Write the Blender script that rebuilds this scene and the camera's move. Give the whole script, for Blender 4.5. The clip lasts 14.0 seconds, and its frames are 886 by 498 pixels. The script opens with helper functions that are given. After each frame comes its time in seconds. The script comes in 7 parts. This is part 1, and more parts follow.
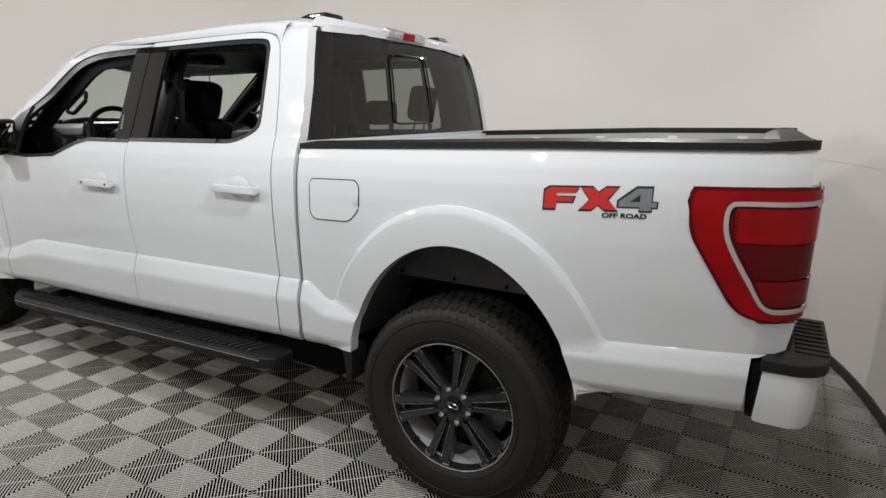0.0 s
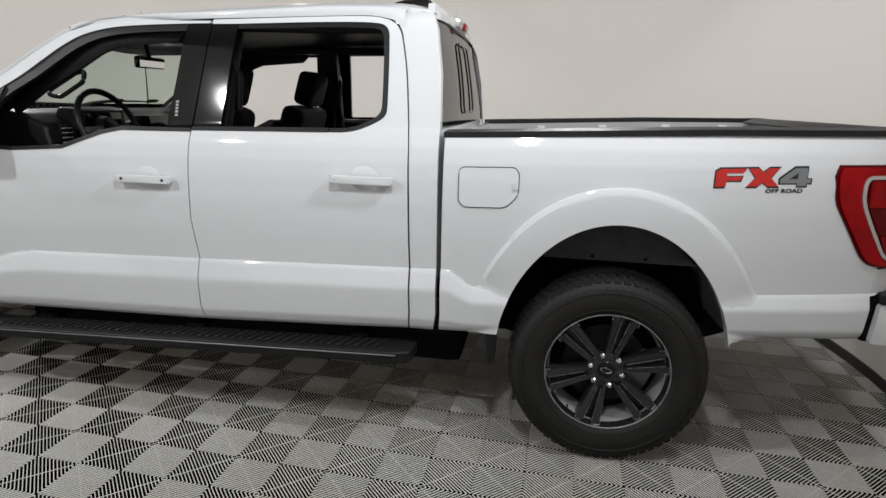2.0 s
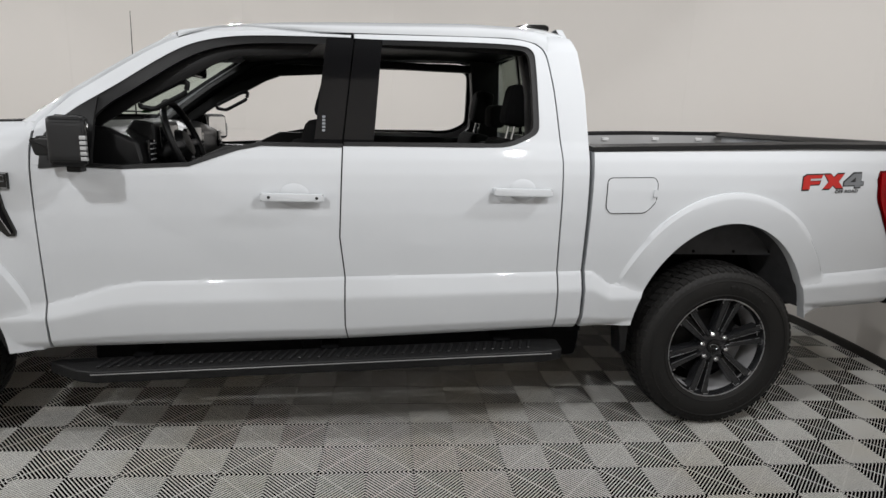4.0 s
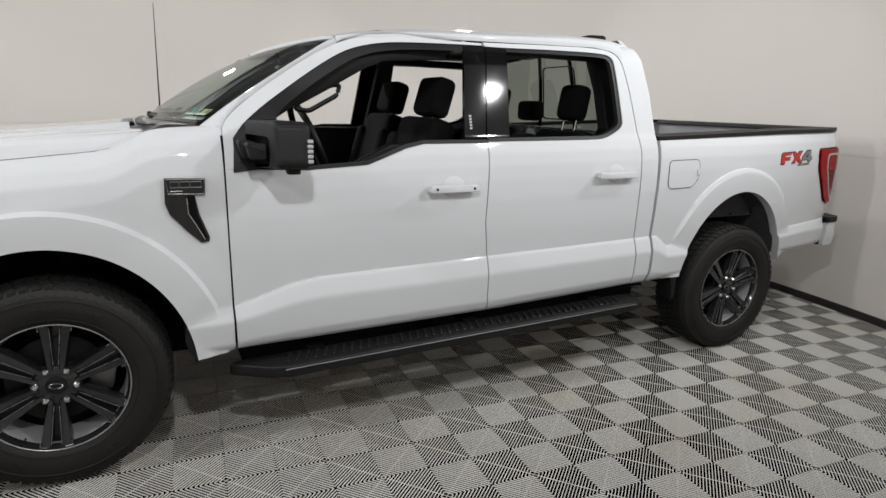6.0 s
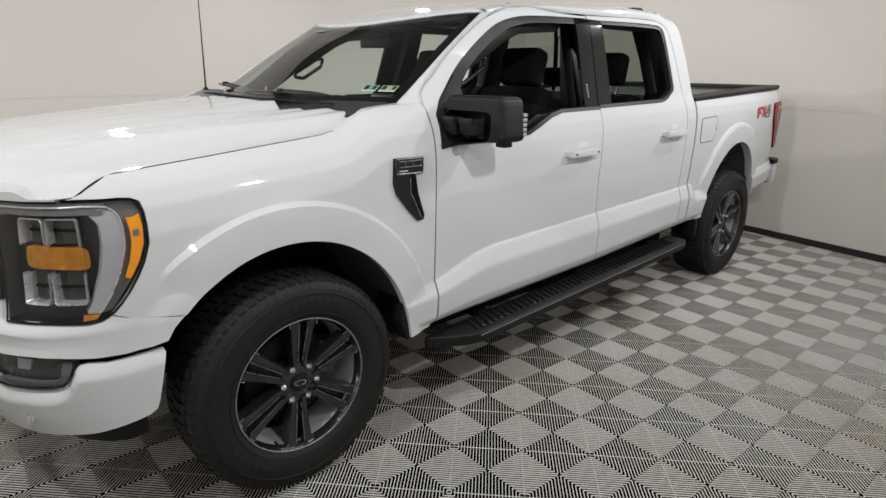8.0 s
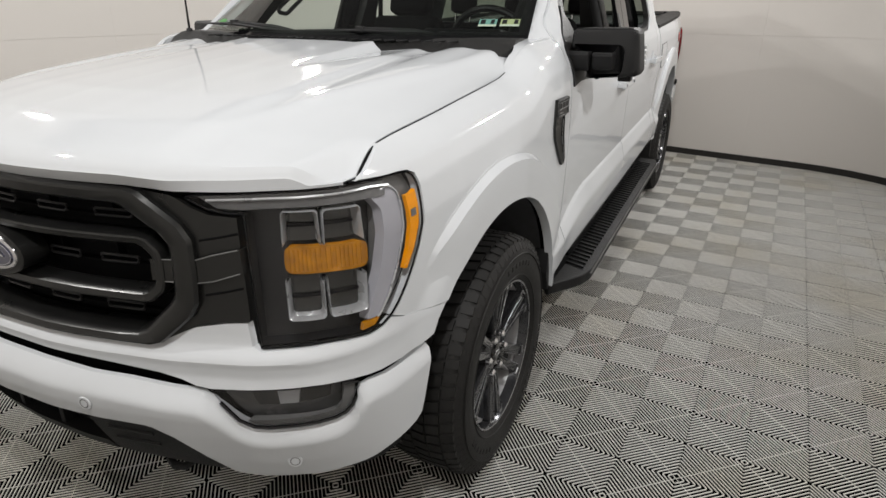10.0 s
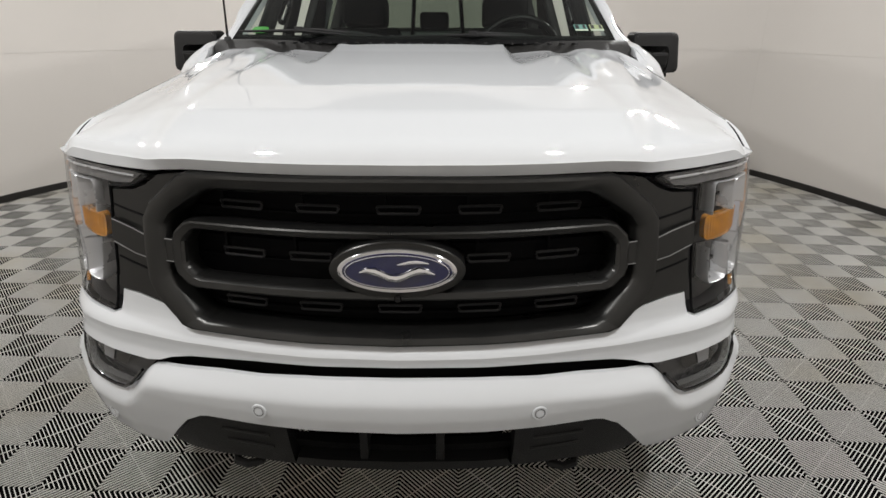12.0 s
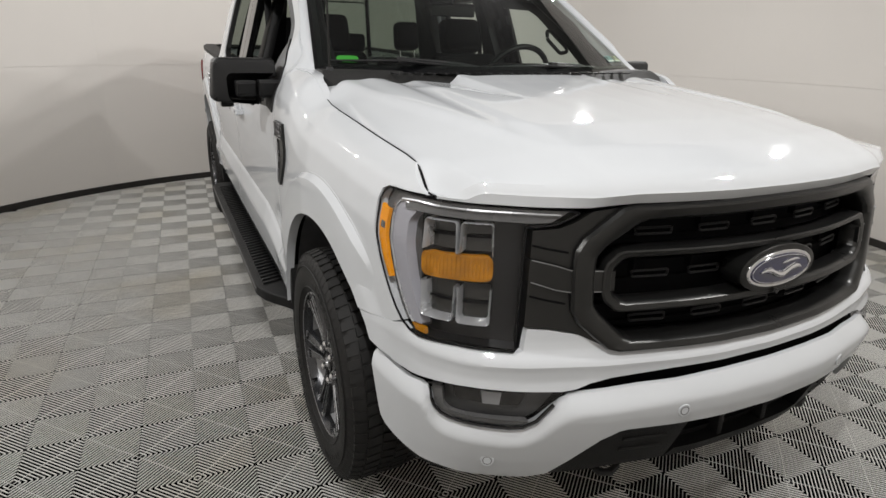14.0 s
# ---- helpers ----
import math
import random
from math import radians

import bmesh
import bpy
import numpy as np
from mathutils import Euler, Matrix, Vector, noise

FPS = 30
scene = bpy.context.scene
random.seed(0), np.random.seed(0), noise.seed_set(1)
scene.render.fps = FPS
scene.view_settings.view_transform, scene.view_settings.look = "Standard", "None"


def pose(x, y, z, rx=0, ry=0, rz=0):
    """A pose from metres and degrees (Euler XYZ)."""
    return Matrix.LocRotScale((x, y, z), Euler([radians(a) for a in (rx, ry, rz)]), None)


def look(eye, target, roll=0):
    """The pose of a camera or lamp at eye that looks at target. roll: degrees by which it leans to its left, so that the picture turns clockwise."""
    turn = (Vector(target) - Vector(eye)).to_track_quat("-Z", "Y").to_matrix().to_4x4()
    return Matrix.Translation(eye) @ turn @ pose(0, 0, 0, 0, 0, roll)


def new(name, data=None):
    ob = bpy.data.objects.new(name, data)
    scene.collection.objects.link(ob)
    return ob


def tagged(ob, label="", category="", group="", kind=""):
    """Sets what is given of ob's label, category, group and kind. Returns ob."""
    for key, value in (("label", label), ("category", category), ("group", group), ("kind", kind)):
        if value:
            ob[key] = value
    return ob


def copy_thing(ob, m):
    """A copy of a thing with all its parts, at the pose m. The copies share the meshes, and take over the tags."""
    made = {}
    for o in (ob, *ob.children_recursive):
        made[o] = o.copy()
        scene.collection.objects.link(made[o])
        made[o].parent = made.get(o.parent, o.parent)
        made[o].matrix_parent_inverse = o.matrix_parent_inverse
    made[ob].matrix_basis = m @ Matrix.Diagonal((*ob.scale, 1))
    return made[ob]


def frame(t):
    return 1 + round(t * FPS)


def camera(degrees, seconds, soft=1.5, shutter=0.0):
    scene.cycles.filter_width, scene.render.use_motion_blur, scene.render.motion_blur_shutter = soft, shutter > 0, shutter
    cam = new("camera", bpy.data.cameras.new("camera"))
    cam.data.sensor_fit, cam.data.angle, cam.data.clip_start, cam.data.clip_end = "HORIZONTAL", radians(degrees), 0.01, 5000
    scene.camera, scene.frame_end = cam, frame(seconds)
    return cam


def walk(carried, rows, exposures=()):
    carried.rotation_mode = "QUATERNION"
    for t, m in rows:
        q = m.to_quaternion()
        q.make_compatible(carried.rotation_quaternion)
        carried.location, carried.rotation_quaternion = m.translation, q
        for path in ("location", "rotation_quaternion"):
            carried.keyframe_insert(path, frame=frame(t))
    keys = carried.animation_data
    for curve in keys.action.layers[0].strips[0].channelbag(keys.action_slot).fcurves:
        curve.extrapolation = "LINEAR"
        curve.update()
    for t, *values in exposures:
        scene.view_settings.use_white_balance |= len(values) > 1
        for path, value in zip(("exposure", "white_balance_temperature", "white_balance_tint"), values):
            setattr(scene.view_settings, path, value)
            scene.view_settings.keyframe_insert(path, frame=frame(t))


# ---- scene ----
cam = camera(74.2, 14.0)
# seconds, eye, target, lean
PATH = [
    (0, (4.604, -2.771, 1.51), (3.684, -1.057, 1.045), 0.8),
    (0.5, (4.343, -2.942, 1.499), (3.562, -1.162, 1.03), 1.0),
    (1, (4.007, -3.088, 1.487), (3.377, -1.251, 1.01), 1.0),
    (1.5, (3.669, -3.159, 1.511), (3.204, -1.28, 1.009), 1.3),
    (2, (3.337, -3.306, 1.489), (3.041, -1.39, 0.999), 1.7),
    (2.5, (3.037, -3.417, 1.469), (2.895, -1.476, 1.008), 2.3),
    (3, (2.679, -3.441, 1.474), (2.683, -1.492, 1.023), 2.5),
    (5.5, (0.791, -3.523, 1.488), (1.505, -1.713, 1.025), 2.0),
    (6, (0.412, -3.427, 1.494), (1.268, -1.682, 1.021), 1.9),
    (6.5, (0.013, -3.351, 1.496), (0.999, -1.675, 1.026), 1.5),
    (7, (-0.337, -3.142, 1.516), (0.77, -1.552, 1.022), 1.4),
    (9.5, (-1.497, -1.923, 1.505), (0.068, -0.919, 0.768), 0.1),
    (10, (-1.6, -1.561, 1.505), (0.047, -0.73, 0.732), -0.0),
    (10.5, (-1.755, -1.212, 1.473), (-0.033, -0.55, 0.7), -0.8),
    (11, (-1.888, -0.868, 1.424), (-0.104, -0.387, 0.659), -1.4),
    (11.5, (-1.983, -0.495, 1.432), (-0.138, -0.244, 0.701), -0.5),
    (12, (-2.053, -0.102, 1.436), (-0.182, -0.09, 0.73), 0.2),
    (12.5, (-2.030, 0.283, 1.417), (-0.159, 0.062, 0.742), 0.7),
    (13, (-1.984, 0.683, 1.434), (-0.155, 0.224, 0.762), 1.0),
    (13.5, (-1.940, 1.068, 1.461), (-0.172, 0.408, 0.799), 1.2),
    (14, (-1.827, 1.404, 1.493), (-0.132, 0.575, 0.831), 1.3),
]
walk(cam, [(t, look(e, g, r)) for t, e, g, r in PATH],
     [(0, 0.02, 6500, 10), (3, -0.06, 6430, 10), (7, -0.02, 6520, 10), (9.5, 0.0, 6640, 10), (12, 0.09, 6640, 10), (14, 0.03, 6600, 10)])

# ---- world and lights ----
world = bpy.data.worlds.new("world")
scene.world = world
world.use_nodes = True
world.node_tree.nodes["Background"].inputs[0].default_value = (0.9, 0.93, 1.0, 1)
world.node_tree.nodes["Background"].inputs[1].default_value = 0.004
ROOM = (1.45, 0.15)
WALL_AT = [(-180, 3.9), (-150, 3.9), (-120, 3.96), (-100, 4.0), (-85, 4.0), (-71, 4.02), (-61, 4.15), (-52, 4.32), (-43, 4.46), (-36, 4.36), (-28, 4.1), (-20, 3.95), (-10, 3.88), (20, 3.87), (90, 3.87), (150, 3.87), (180, 3.9)]
ROOM_H = 3.9
LAMPS = [(ROOM[0] + 3.45 * math.cos(radians(a)), ROOM[1] + 3.45 * math.sin(radians(a))) for a in (50, 106, 158, 206, 254, 301, 328)]
LAMP_W = (47.0, 35.0, 43.0, 42.0, 37.0, 37.0, 41.0)
LAMP_Z = 2.95
scene.view_settings.exposure = 0.0

# ---- materials ----
def mat(name, color, rough=0.5, metal=0.0, coat=0.0, var=0.06, scale=6.0, bump=0.0, bscale=300.0, spec=0.5, rvar=0.08, island=0.0, obj=0.0):
    """A surface with broad stains, fine grain and a little relief."""
    m = bpy.data.materials.new(name)
    m.use_nodes = True
    nt = m.node_tree
    b = nt.nodes["Principled BSDF"]
    b.inputs["Metallic"].default_value = metal
    b.inputs["Coat Weight"].default_value = coat
    b.inputs["Coat Roughness"].default_value = 0.04
    b.inputs["Specular IOR Level"].default_value = spec
    tc = nt.nodes.new("ShaderNodeTexCoord")
    n1 = nt.nodes.new("ShaderNodeTexNoise")
    n1.inputs["Scale"].default_value = scale
    n1.inputs["Detail"].default_value = 6
    nt.links.new(tc.outputs["Object"], n1.inputs["Vector"])
    mix = nt.nodes.new("ShaderNodeMix")
    mix.data_type = "RGBA"
    mix.inputs["A"].default_value = (*[c * (1 - var) for c in color], 1)
    mix.inputs["B"].default_value = (*[min(1, c * (1 + var)) for c in color], 1)
    fac = n1.outputs["Fac"]
    for w, node, sock in ((island, "ShaderNodeNewGeometry", "Random Per Island"), (obj, "ShaderNodeObjectInfo", "Random")):
        if w:
            rnd = nt.nodes.new(node)
            add = nt.nodes.new("ShaderNodeMath")
            add.operation = "MULTIPLY_ADD"
            nt.links.new(rnd.outputs[sock], add.inputs[0])
            add.inputs[1].default_value = w
            nt.links.new(fac, add.inputs[2])
            fac = add.outputs[0]
    nt.links.new(fac, mix.inputs["Factor"])
    nt.links.new(mix.outputs["Result"], b.inputs["Base Color"])
    mr = nt.nodes.new("ShaderNodeMapRange")
    mr.inputs["To Min"].default_value = max(0.02, rough - rvar)
    mr.inputs["To Max"].default_value = min(1, rough + rvar)
    nt.links.new(n1.outputs["Fac"], mr.inputs["Value"])
    nt.links.new(mr.outputs["Result"], b.inputs["Roughness"])
    if bump:
        n2 = nt.nodes.new("ShaderNodeTexNoise")
        n2.inputs["Scale"].default_value = bscale
        n2.inputs["Detail"].default_value = 3
        nt.links.new(tc.outputs["Object"], n2.inputs["Vector"])
        bp = nt.nodes.new("ShaderNodeBump")
        bp.inputs["Strength"].default_value = bump
        bp.inputs["Distance"].default_value = 0.002
        nt.links.new(n2.outputs["Fac"], bp.inputs["Height"])
        nt.links.new(bp.outputs["Normal"], b.inputs["Normal"])
    return m


def glass(name, color, rough=0.0, gloss=0.045):
    """A thin pane: clear or tinted see-through with a Fresnel gloss."""
    m = bpy.data.materials.new(name)
    m.use_nodes = True
    nt = m.node_tree
    nt.nodes.remove(nt.nodes["Principled BSDF"])
    out = nt.nodes["Material Output"]
    tr = nt.nodes.new("ShaderNodeBsdfTransparent")
    tr.inputs[0].default_value = (*color, 1)
    gl = nt.nodes.new("ShaderNodeBsdfGlossy")
    gl.inputs["Roughness"].default_value = rough
    lw = nt.nodes.new("ShaderNodeLayerWeight")
    lw.inputs["Blend"].default_value = 0.5
    pw = nt.nodes.new("ShaderNodeMath")
    pw.operation = "POWER"
    pw.inputs[1].default_value = 4.0
    nt.links.new(lw.outputs["Facing"], pw.inputs[0])
    fr = nt.nodes.new("ShaderNodeMath")
    fr.operation = "MULTIPLY_ADD"
    fr.inputs[1].default_value = 0.8
    fr.inputs[2].default_value = gloss
    nt.links.new(pw.outputs[0], fr.inputs[0])
    mx = nt.nodes.new("ShaderNodeMixShader")
    nt.links.new(fr.outputs[0], mx.inputs[0])
    nt.links.new(tr.outputs[0], mx.inputs[1])
    nt.links.new(gl.outputs[0], mx.inputs[2])
    nt.links.new(mx.outputs[0], out.inputs[0])
    return m


def lamp_mat(name, color, strength):
    m = bpy.data.materials.new(name)
    m.use_nodes = True
    b = m.node_tree.nodes["Principled BSDF"]
    b.inputs["Base Color"].default_value = (0.9, 0.9, 0.9, 1)
    b.inputs["Emission Color"].default_value = (*color, 1)
    b.inputs["Emission Strength"].default_value = strength
    return m


PAINT = mat("white_paint", (0.570, 0.588, 0.608), 0.85, coat=1.0, var=0.006, scale=2, bump=0.02, bscale=900, rvar=0.04, spec=0.06)
BOARD = mat("worn_black_rubber_tread", (0.013, 0.013, 0.0135), 0.36, spec=0.5, var=0.3, scale=20, bump=0.15, bscale=500)
MIDRED = mat("shaded_red_lens", (0.16, 0.0003, 0.0015), 0.2, spec=0.04, coat=0.3, var=0.3, scale=24, rvar=0.04)
PLASTIC = mat("black_grained_plastic", (0.0085, 0.0085, 0.0088), 0.52, spec=0.28, var=0.25, scale=14, bump=0.25, bscale=700)
SATIN = mat("dark_grey_satin_paint", (0.042, 0.042, 0.041), 0.30, metal=0.85, var=0.12, scale=10, bump=0.05)
GLOSSBLACK = mat("gloss_black_trim", (0.004, 0.004, 0.0045), 0.07, spec=0.3, coat=0.3, var=0.1, scale=5, rvar=0.03)
# underbody black, also used where sheets stand in for shade
DARK = mat("dark_underbody_and_shade", (0.0025, 0.0025, 0.003), 0.8, spec=0.12, var=0.4, scale=12, bump=0.3, bscale=120)
LINER = mat("felt_wheel_liner", (0.07, 0.07, 0.073), 0.95, spec=0.1, var=0.25, scale=18, bump=0.4, bscale=260)
RUBBER = mat("tyre_rubber", (0.012, 0.0115, 0.011), 0.6, spec=0.3, var=0.25, scale=9, bump=0.3, bscale=420)
RIM = mat("dark_alloy", (0.045, 0.046, 0.050), 0.2, metal=0.7, coat=0.6, var=0.12, scale=16, rvar=0.04)
EDGE = mat("machined_alloy_edge", (0.40, 0.40, 0.41), 0.28, metal=0.9, var=0.08, scale=22)
BARREL = mat("wheel_barrel", (0.42, 0.42, 0.43), 0.42, metal=0.35, var=0.15, scale=15)
CHROME = mat("chrome", (0.75, 0.75, 0.76), 0.10, metal=1.0, var=0.04, scale=10, rvar=0.04)
SILVER = mat("silver_bezel", (0.55, 0.56, 0.57), 0.28, metal=0.6, var=0.06, scale=12)
DISC = mat("dull_brake_iron", (0.025, 0.025, 0.025), 0.5, metal=0.8, var=0.2, scale=20)
STEEL = mat("worn_steel", (0.22, 0.22, 0.22), 0.45, metal=0.9, var=0.2, scale=20)
CLOTH = mat("black_seat_cloth", (0.004, 0.004, 0.0043), 0.95, spec=0.2, var=0.3, scale=30, bump=0.5, bscale=500)
TRIMBLACK = mat("black_cabin_trim", (0.0028, 0.0028, 0.003), 0.45, spec=0.22, var=0.25, scale=12, bump=0.2, bscale=500)
TRIMGREY = mat("grey_cabin_trim", (0.06, 0.06, 0.063), 0.55, var=0.1, scale=9)
RED = mat("red_lens", (0.25, 0.0003, 0.002), 0.2, spec=0.04, coat=0.3, var=0.5, scale=9, rvar=0.04)
DEEPRED = mat("deep_red_lens", (0.085, 0.0002, 0.001), 0.2, spec=0.04, coat=0.3, var=0.3, scale=24, rvar=0.04)
AMBER = mat("amber_lens", (0.85, 0.31, 0.001), 0.3, coat=0.4, spec=0.25, var=0.2, scale=30, rvar=0.05)
AMBERDARK = mat("amber_reflector", (0.40, 0.16, 0.004), 0.25, coat=0.6, spec=0.25, var=0.8, scale=38, rvar=0.08)
DRL = mat("frosted_light_guide", (0.34, 0.34, 0.37), 0.3, coat=0.5, var=0.05, scale=10)
LAMPBLACK = mat("lamp_housing", (0.006, 0.006, 0.0066), 0.35, var=0.2, scale=14)
BADGEBLUE = mat("blue_enamel", (0.004, 0.006, 0.045), 0.15, coat=1.0, var=0.1, scale=12, rvar=0.03)
DECALRED = mat("red_decal", (0.45, 0.018, 0.014), 0.35, var=0.12, scale=24)
DECALGREY = mat("grey_decal", (0.16, 0.17, 0.18), 0.35, var=0.12, scale=24)
DECALBLACK = mat("black_decal", (0.012, 0.012, 0.014), 0.4, var=0.1, scale=20)
PAPER = mat("sticker_paper", (0.38, 0.45, 0.36), 0.6, var=0.08, scale=60)
PAPERTEAL = mat("sticker_teal", (0.12, 0.27, 0.23), 0.6, var=0.08, scale=60)
PAPERYELLOW = mat("sticker_pale_green", (0.27, 0.33, 0.17), 0.6, var=0.08, scale=60)
PAPERGREEN = mat("sticker_green", (0.03, 0.24, 0.025), 0.5, var=0.08, scale=60)
WHITEPLASTIC = mat("white_plastic", (0.75, 0.75, 0.75), 0.4, var=0.03, scale=20)
WALL = mat("painted_wall", (0.75, 0.715, 0.675), 0.75, var=0.025, scale=0.9, bump=0.05, bscale=160, rvar=0.1)
CEIL = mat("grey_ceiling", (0.12, 0.12, 0.12), 0.9, var=0.03, scale=1.5)
BASE = mat("black_baseboard", (0.02, 0.018, 0.016), 0.6, var=0.2, scale=8)
TILE = mat("grey_floor_tile", (0.71, 0.703, 0.672), 0.45, spec=0.3, var=0.10, scale=3.5, bump=0.1, bscale=400, obj=0.12)
nt = TILE.node_tree
geo, stain, ramp, tint = (nt.nodes.new(n) for n in ("ShaderNodeNewGeometry", "ShaderNodeTexNoise", "ShaderNodeMapRange", "ShaderNodeMix"))
stain.inputs["Scale"].default_value, stain.inputs["Detail"].default_value = 1.1, 5
ramp.inputs["From Min"].default_value, ramp.inputs["From Max"].default_value, ramp.inputs["To Max"].default_value = 0.50, 0.78, 0.55
tint.data_type, tint.blend_type = "RGBA", "MULTIPLY"
tint.inputs["B"].default_value = (0.80, 0.70, 0.50, 1)
nt.links.new(geo.outputs["Position"], stain.inputs["Vector"])
nt.links.new(stain.outputs["Fac"], ramp.inputs["Value"])
nt.links.new(ramp.outputs["Result"], tint.inputs["Factor"])
base_in = nt.nodes["Principled BSDF"].inputs["Base Color"]
nt.links.new(base_in.links[0].from_socket, tint.inputs["A"])
nt.links.new(tint.outputs["Result"], base_in)
# almost black, so the shade between the ribs sits in this colour
SUBFLOOR = mat("rib_gap_shade", (0.002, 0.002, 0.002), 0.95, spec=0.05, var=0.3, scale=9)
BEDLINER = mat("grey_bed_liner", (0.45, 0.45, 0.45), 0.4, coat=0.3, var=0.05, scale=6)
WINDSHIELD = glass("windshield_glass", (0.66, 0.74, 0.68), gloss=0.06)
COWLGREY = mat("weathered_grey_plastic", (0.022, 0.0215, 0.021), 0.6, spec=0.3, var=0.25, scale=20, bump=0.25, bscale=400)
TINT = glass("tinted_privacy_glass", (0.25, 0.28, 0.245))
HOOK = mat("pale_silver_trim", (0.42, 0.38, 0.36), 0.35, metal=0.2, var=0.06, scale=12)
CLEARLENS = glass("clear_lens", (0.92, 0.92, 0.93), gloss=0.028)
SMOKELENS = glass("smoked_lens", (0.72, 0.72, 0.73))
MIRROR = mat("mirror_glass", (0.85, 0.85, 0.85), 0.02, metal=1.0, var=0.01, rvar=0.01)
LAMPGLOW = lamp_mat("lamp_diffuser", (1.0, 0.97, 0.93), 12.0)
LAMPGREY = mat("grey_lamp_moulding", (0.11, 0.11, 0.11), 0.25, coat=0.5, var=0.15, scale=16)
FOGGREY = mat("grey_fog_lamp_scoop", (0.22, 0.22, 0.215), 0.3, coat=0.4, var=0.12, scale=14)
SLOT = mat("dull_black_slot", (0.010, 0.010, 0.011), 0.4, spec=0.3, var=0.15, scale=20)
CELLBACK = mat("smoky_reflector", (0.035, 0.035, 0.032), 0.18, metal=0.5, coat=0.5, var=0.3, scale=22)

# ---- building helpers ----
def part(name, bm, material, parent=None, label="", smooth=30.0):
    """Links a bmesh as one mesh object under a thing or a part."""
    me = bpy.data.meshes.new(name)
    bm.to_mesh(me)
    bm.free()
    me.materials.append(material)
    if smooth:
        me.shade_smooth()
        me.set_sharp_from_angle(angle=radians(smooth))
    ob = new(name, me)
    if parent:
        ob.parent = parent
    if label:
        ob["label"] = label
    return ob


def thing(name, label, category, group="", at=(0, 0, 0)):
    ob = new(name)
    ob.location = at
    ob.empty_display_size = 0.1
    return tagged(ob, label, category, group)


def curve(tab, soft=0.0):
    """A function through the points of tab; soft rounds its corners over that width."""
    xs = np.linspace(tab[0][0] - 0.5, tab[-1][0] + 0.5, 1200)
    ys = np.interp(xs, [p[0] for p in tab], [p[1] for p in tab])
    n = int(soft / (xs[1] - xs[0]))
    if n > 2:
        k = np.hanning(n + 2)
        k /= k.sum()
        pad = len(k) // 2
        ys = np.convolve(np.pad(ys, (pad, len(k) - 1 - pad), mode="edge"), k, mode="valid")
    return lambda x: float(np.interp(x, xs, ys))


def rounded(pts, r, n=4):
    """A polygon with its corners rounded by about r (one value, or one per corner)."""
    out = []
    m = len(pts)
    for i, p in enumerate(pts):
        rr = r[i] if isinstance(r, (list, tuple)) else r
        p = Vector(p)
        a, b = Vector(pts[i - 1]) - p, Vector(pts[(i + 1) % m]) - p
        d = min(rr, a.length * 0.45, b.length * 0.45)
        if d < 1e-4:
            out.append(tuple(p))
            continue
        s, e = p + a.normalized() * d, p + b.normalized() * d
        for j in range(n + 1):
            t = j / n
            q = s * (1 - t) ** 2 + p * 2 * t * (1 - t) + e * t * t
            out.append(tuple(q))
    return out


def dense(pts, step, closed=False):
    """The same line with points no further apart than step."""
    out = []
    n = len(pts)
    for i in range(n if closed else n - 1):
        a, b = Vector(pts[i]), Vector(pts[(i + 1) % n])
        k = max(1, int((b - a).length / step))
        out += [tuple(a.lerp(b, j / k)) for j in range(k)]
    if not closed:
        out.append(tuple(pts[-1]))
    return out


def chain(pts, n=3):
    """An open run of points with its corners cut into a smooth curve; the ends stay."""
    for _ in range(n):
        out = [pts[0]]
        for p, q in zip(pts, pts[1:]):
            out += [(p[0] * 0.75 + q[0] * 0.25, p[1] * 0.75 + q[1] * 0.25), (p[0] * 0.25 + q[0] * 0.75, p[1] * 0.25 + q[1] * 0.75)]
        pts = out + [pts[-1]]
    return pts


def stroke(pts, w):
    """The outline of a line of that half width drawn through the points."""
    a, b = [], []
    for i, p in enumerate(pts):
        q0, q1 = pts[max(0, i - 1)], pts[min(len(pts) - 1, i + 1)]
        d = math.hypot(q1[0] - q0[0], q1[1] - q0[1])
        nx, ny = -(q1[1] - q0[1]) / d * w, (q1[0] - q0[0]) / d * w
        a.append((p[0] + nx, p[1] + ny))
        b.append((p[0] - nx, p[1] - ny))
    return a + b[::-1]


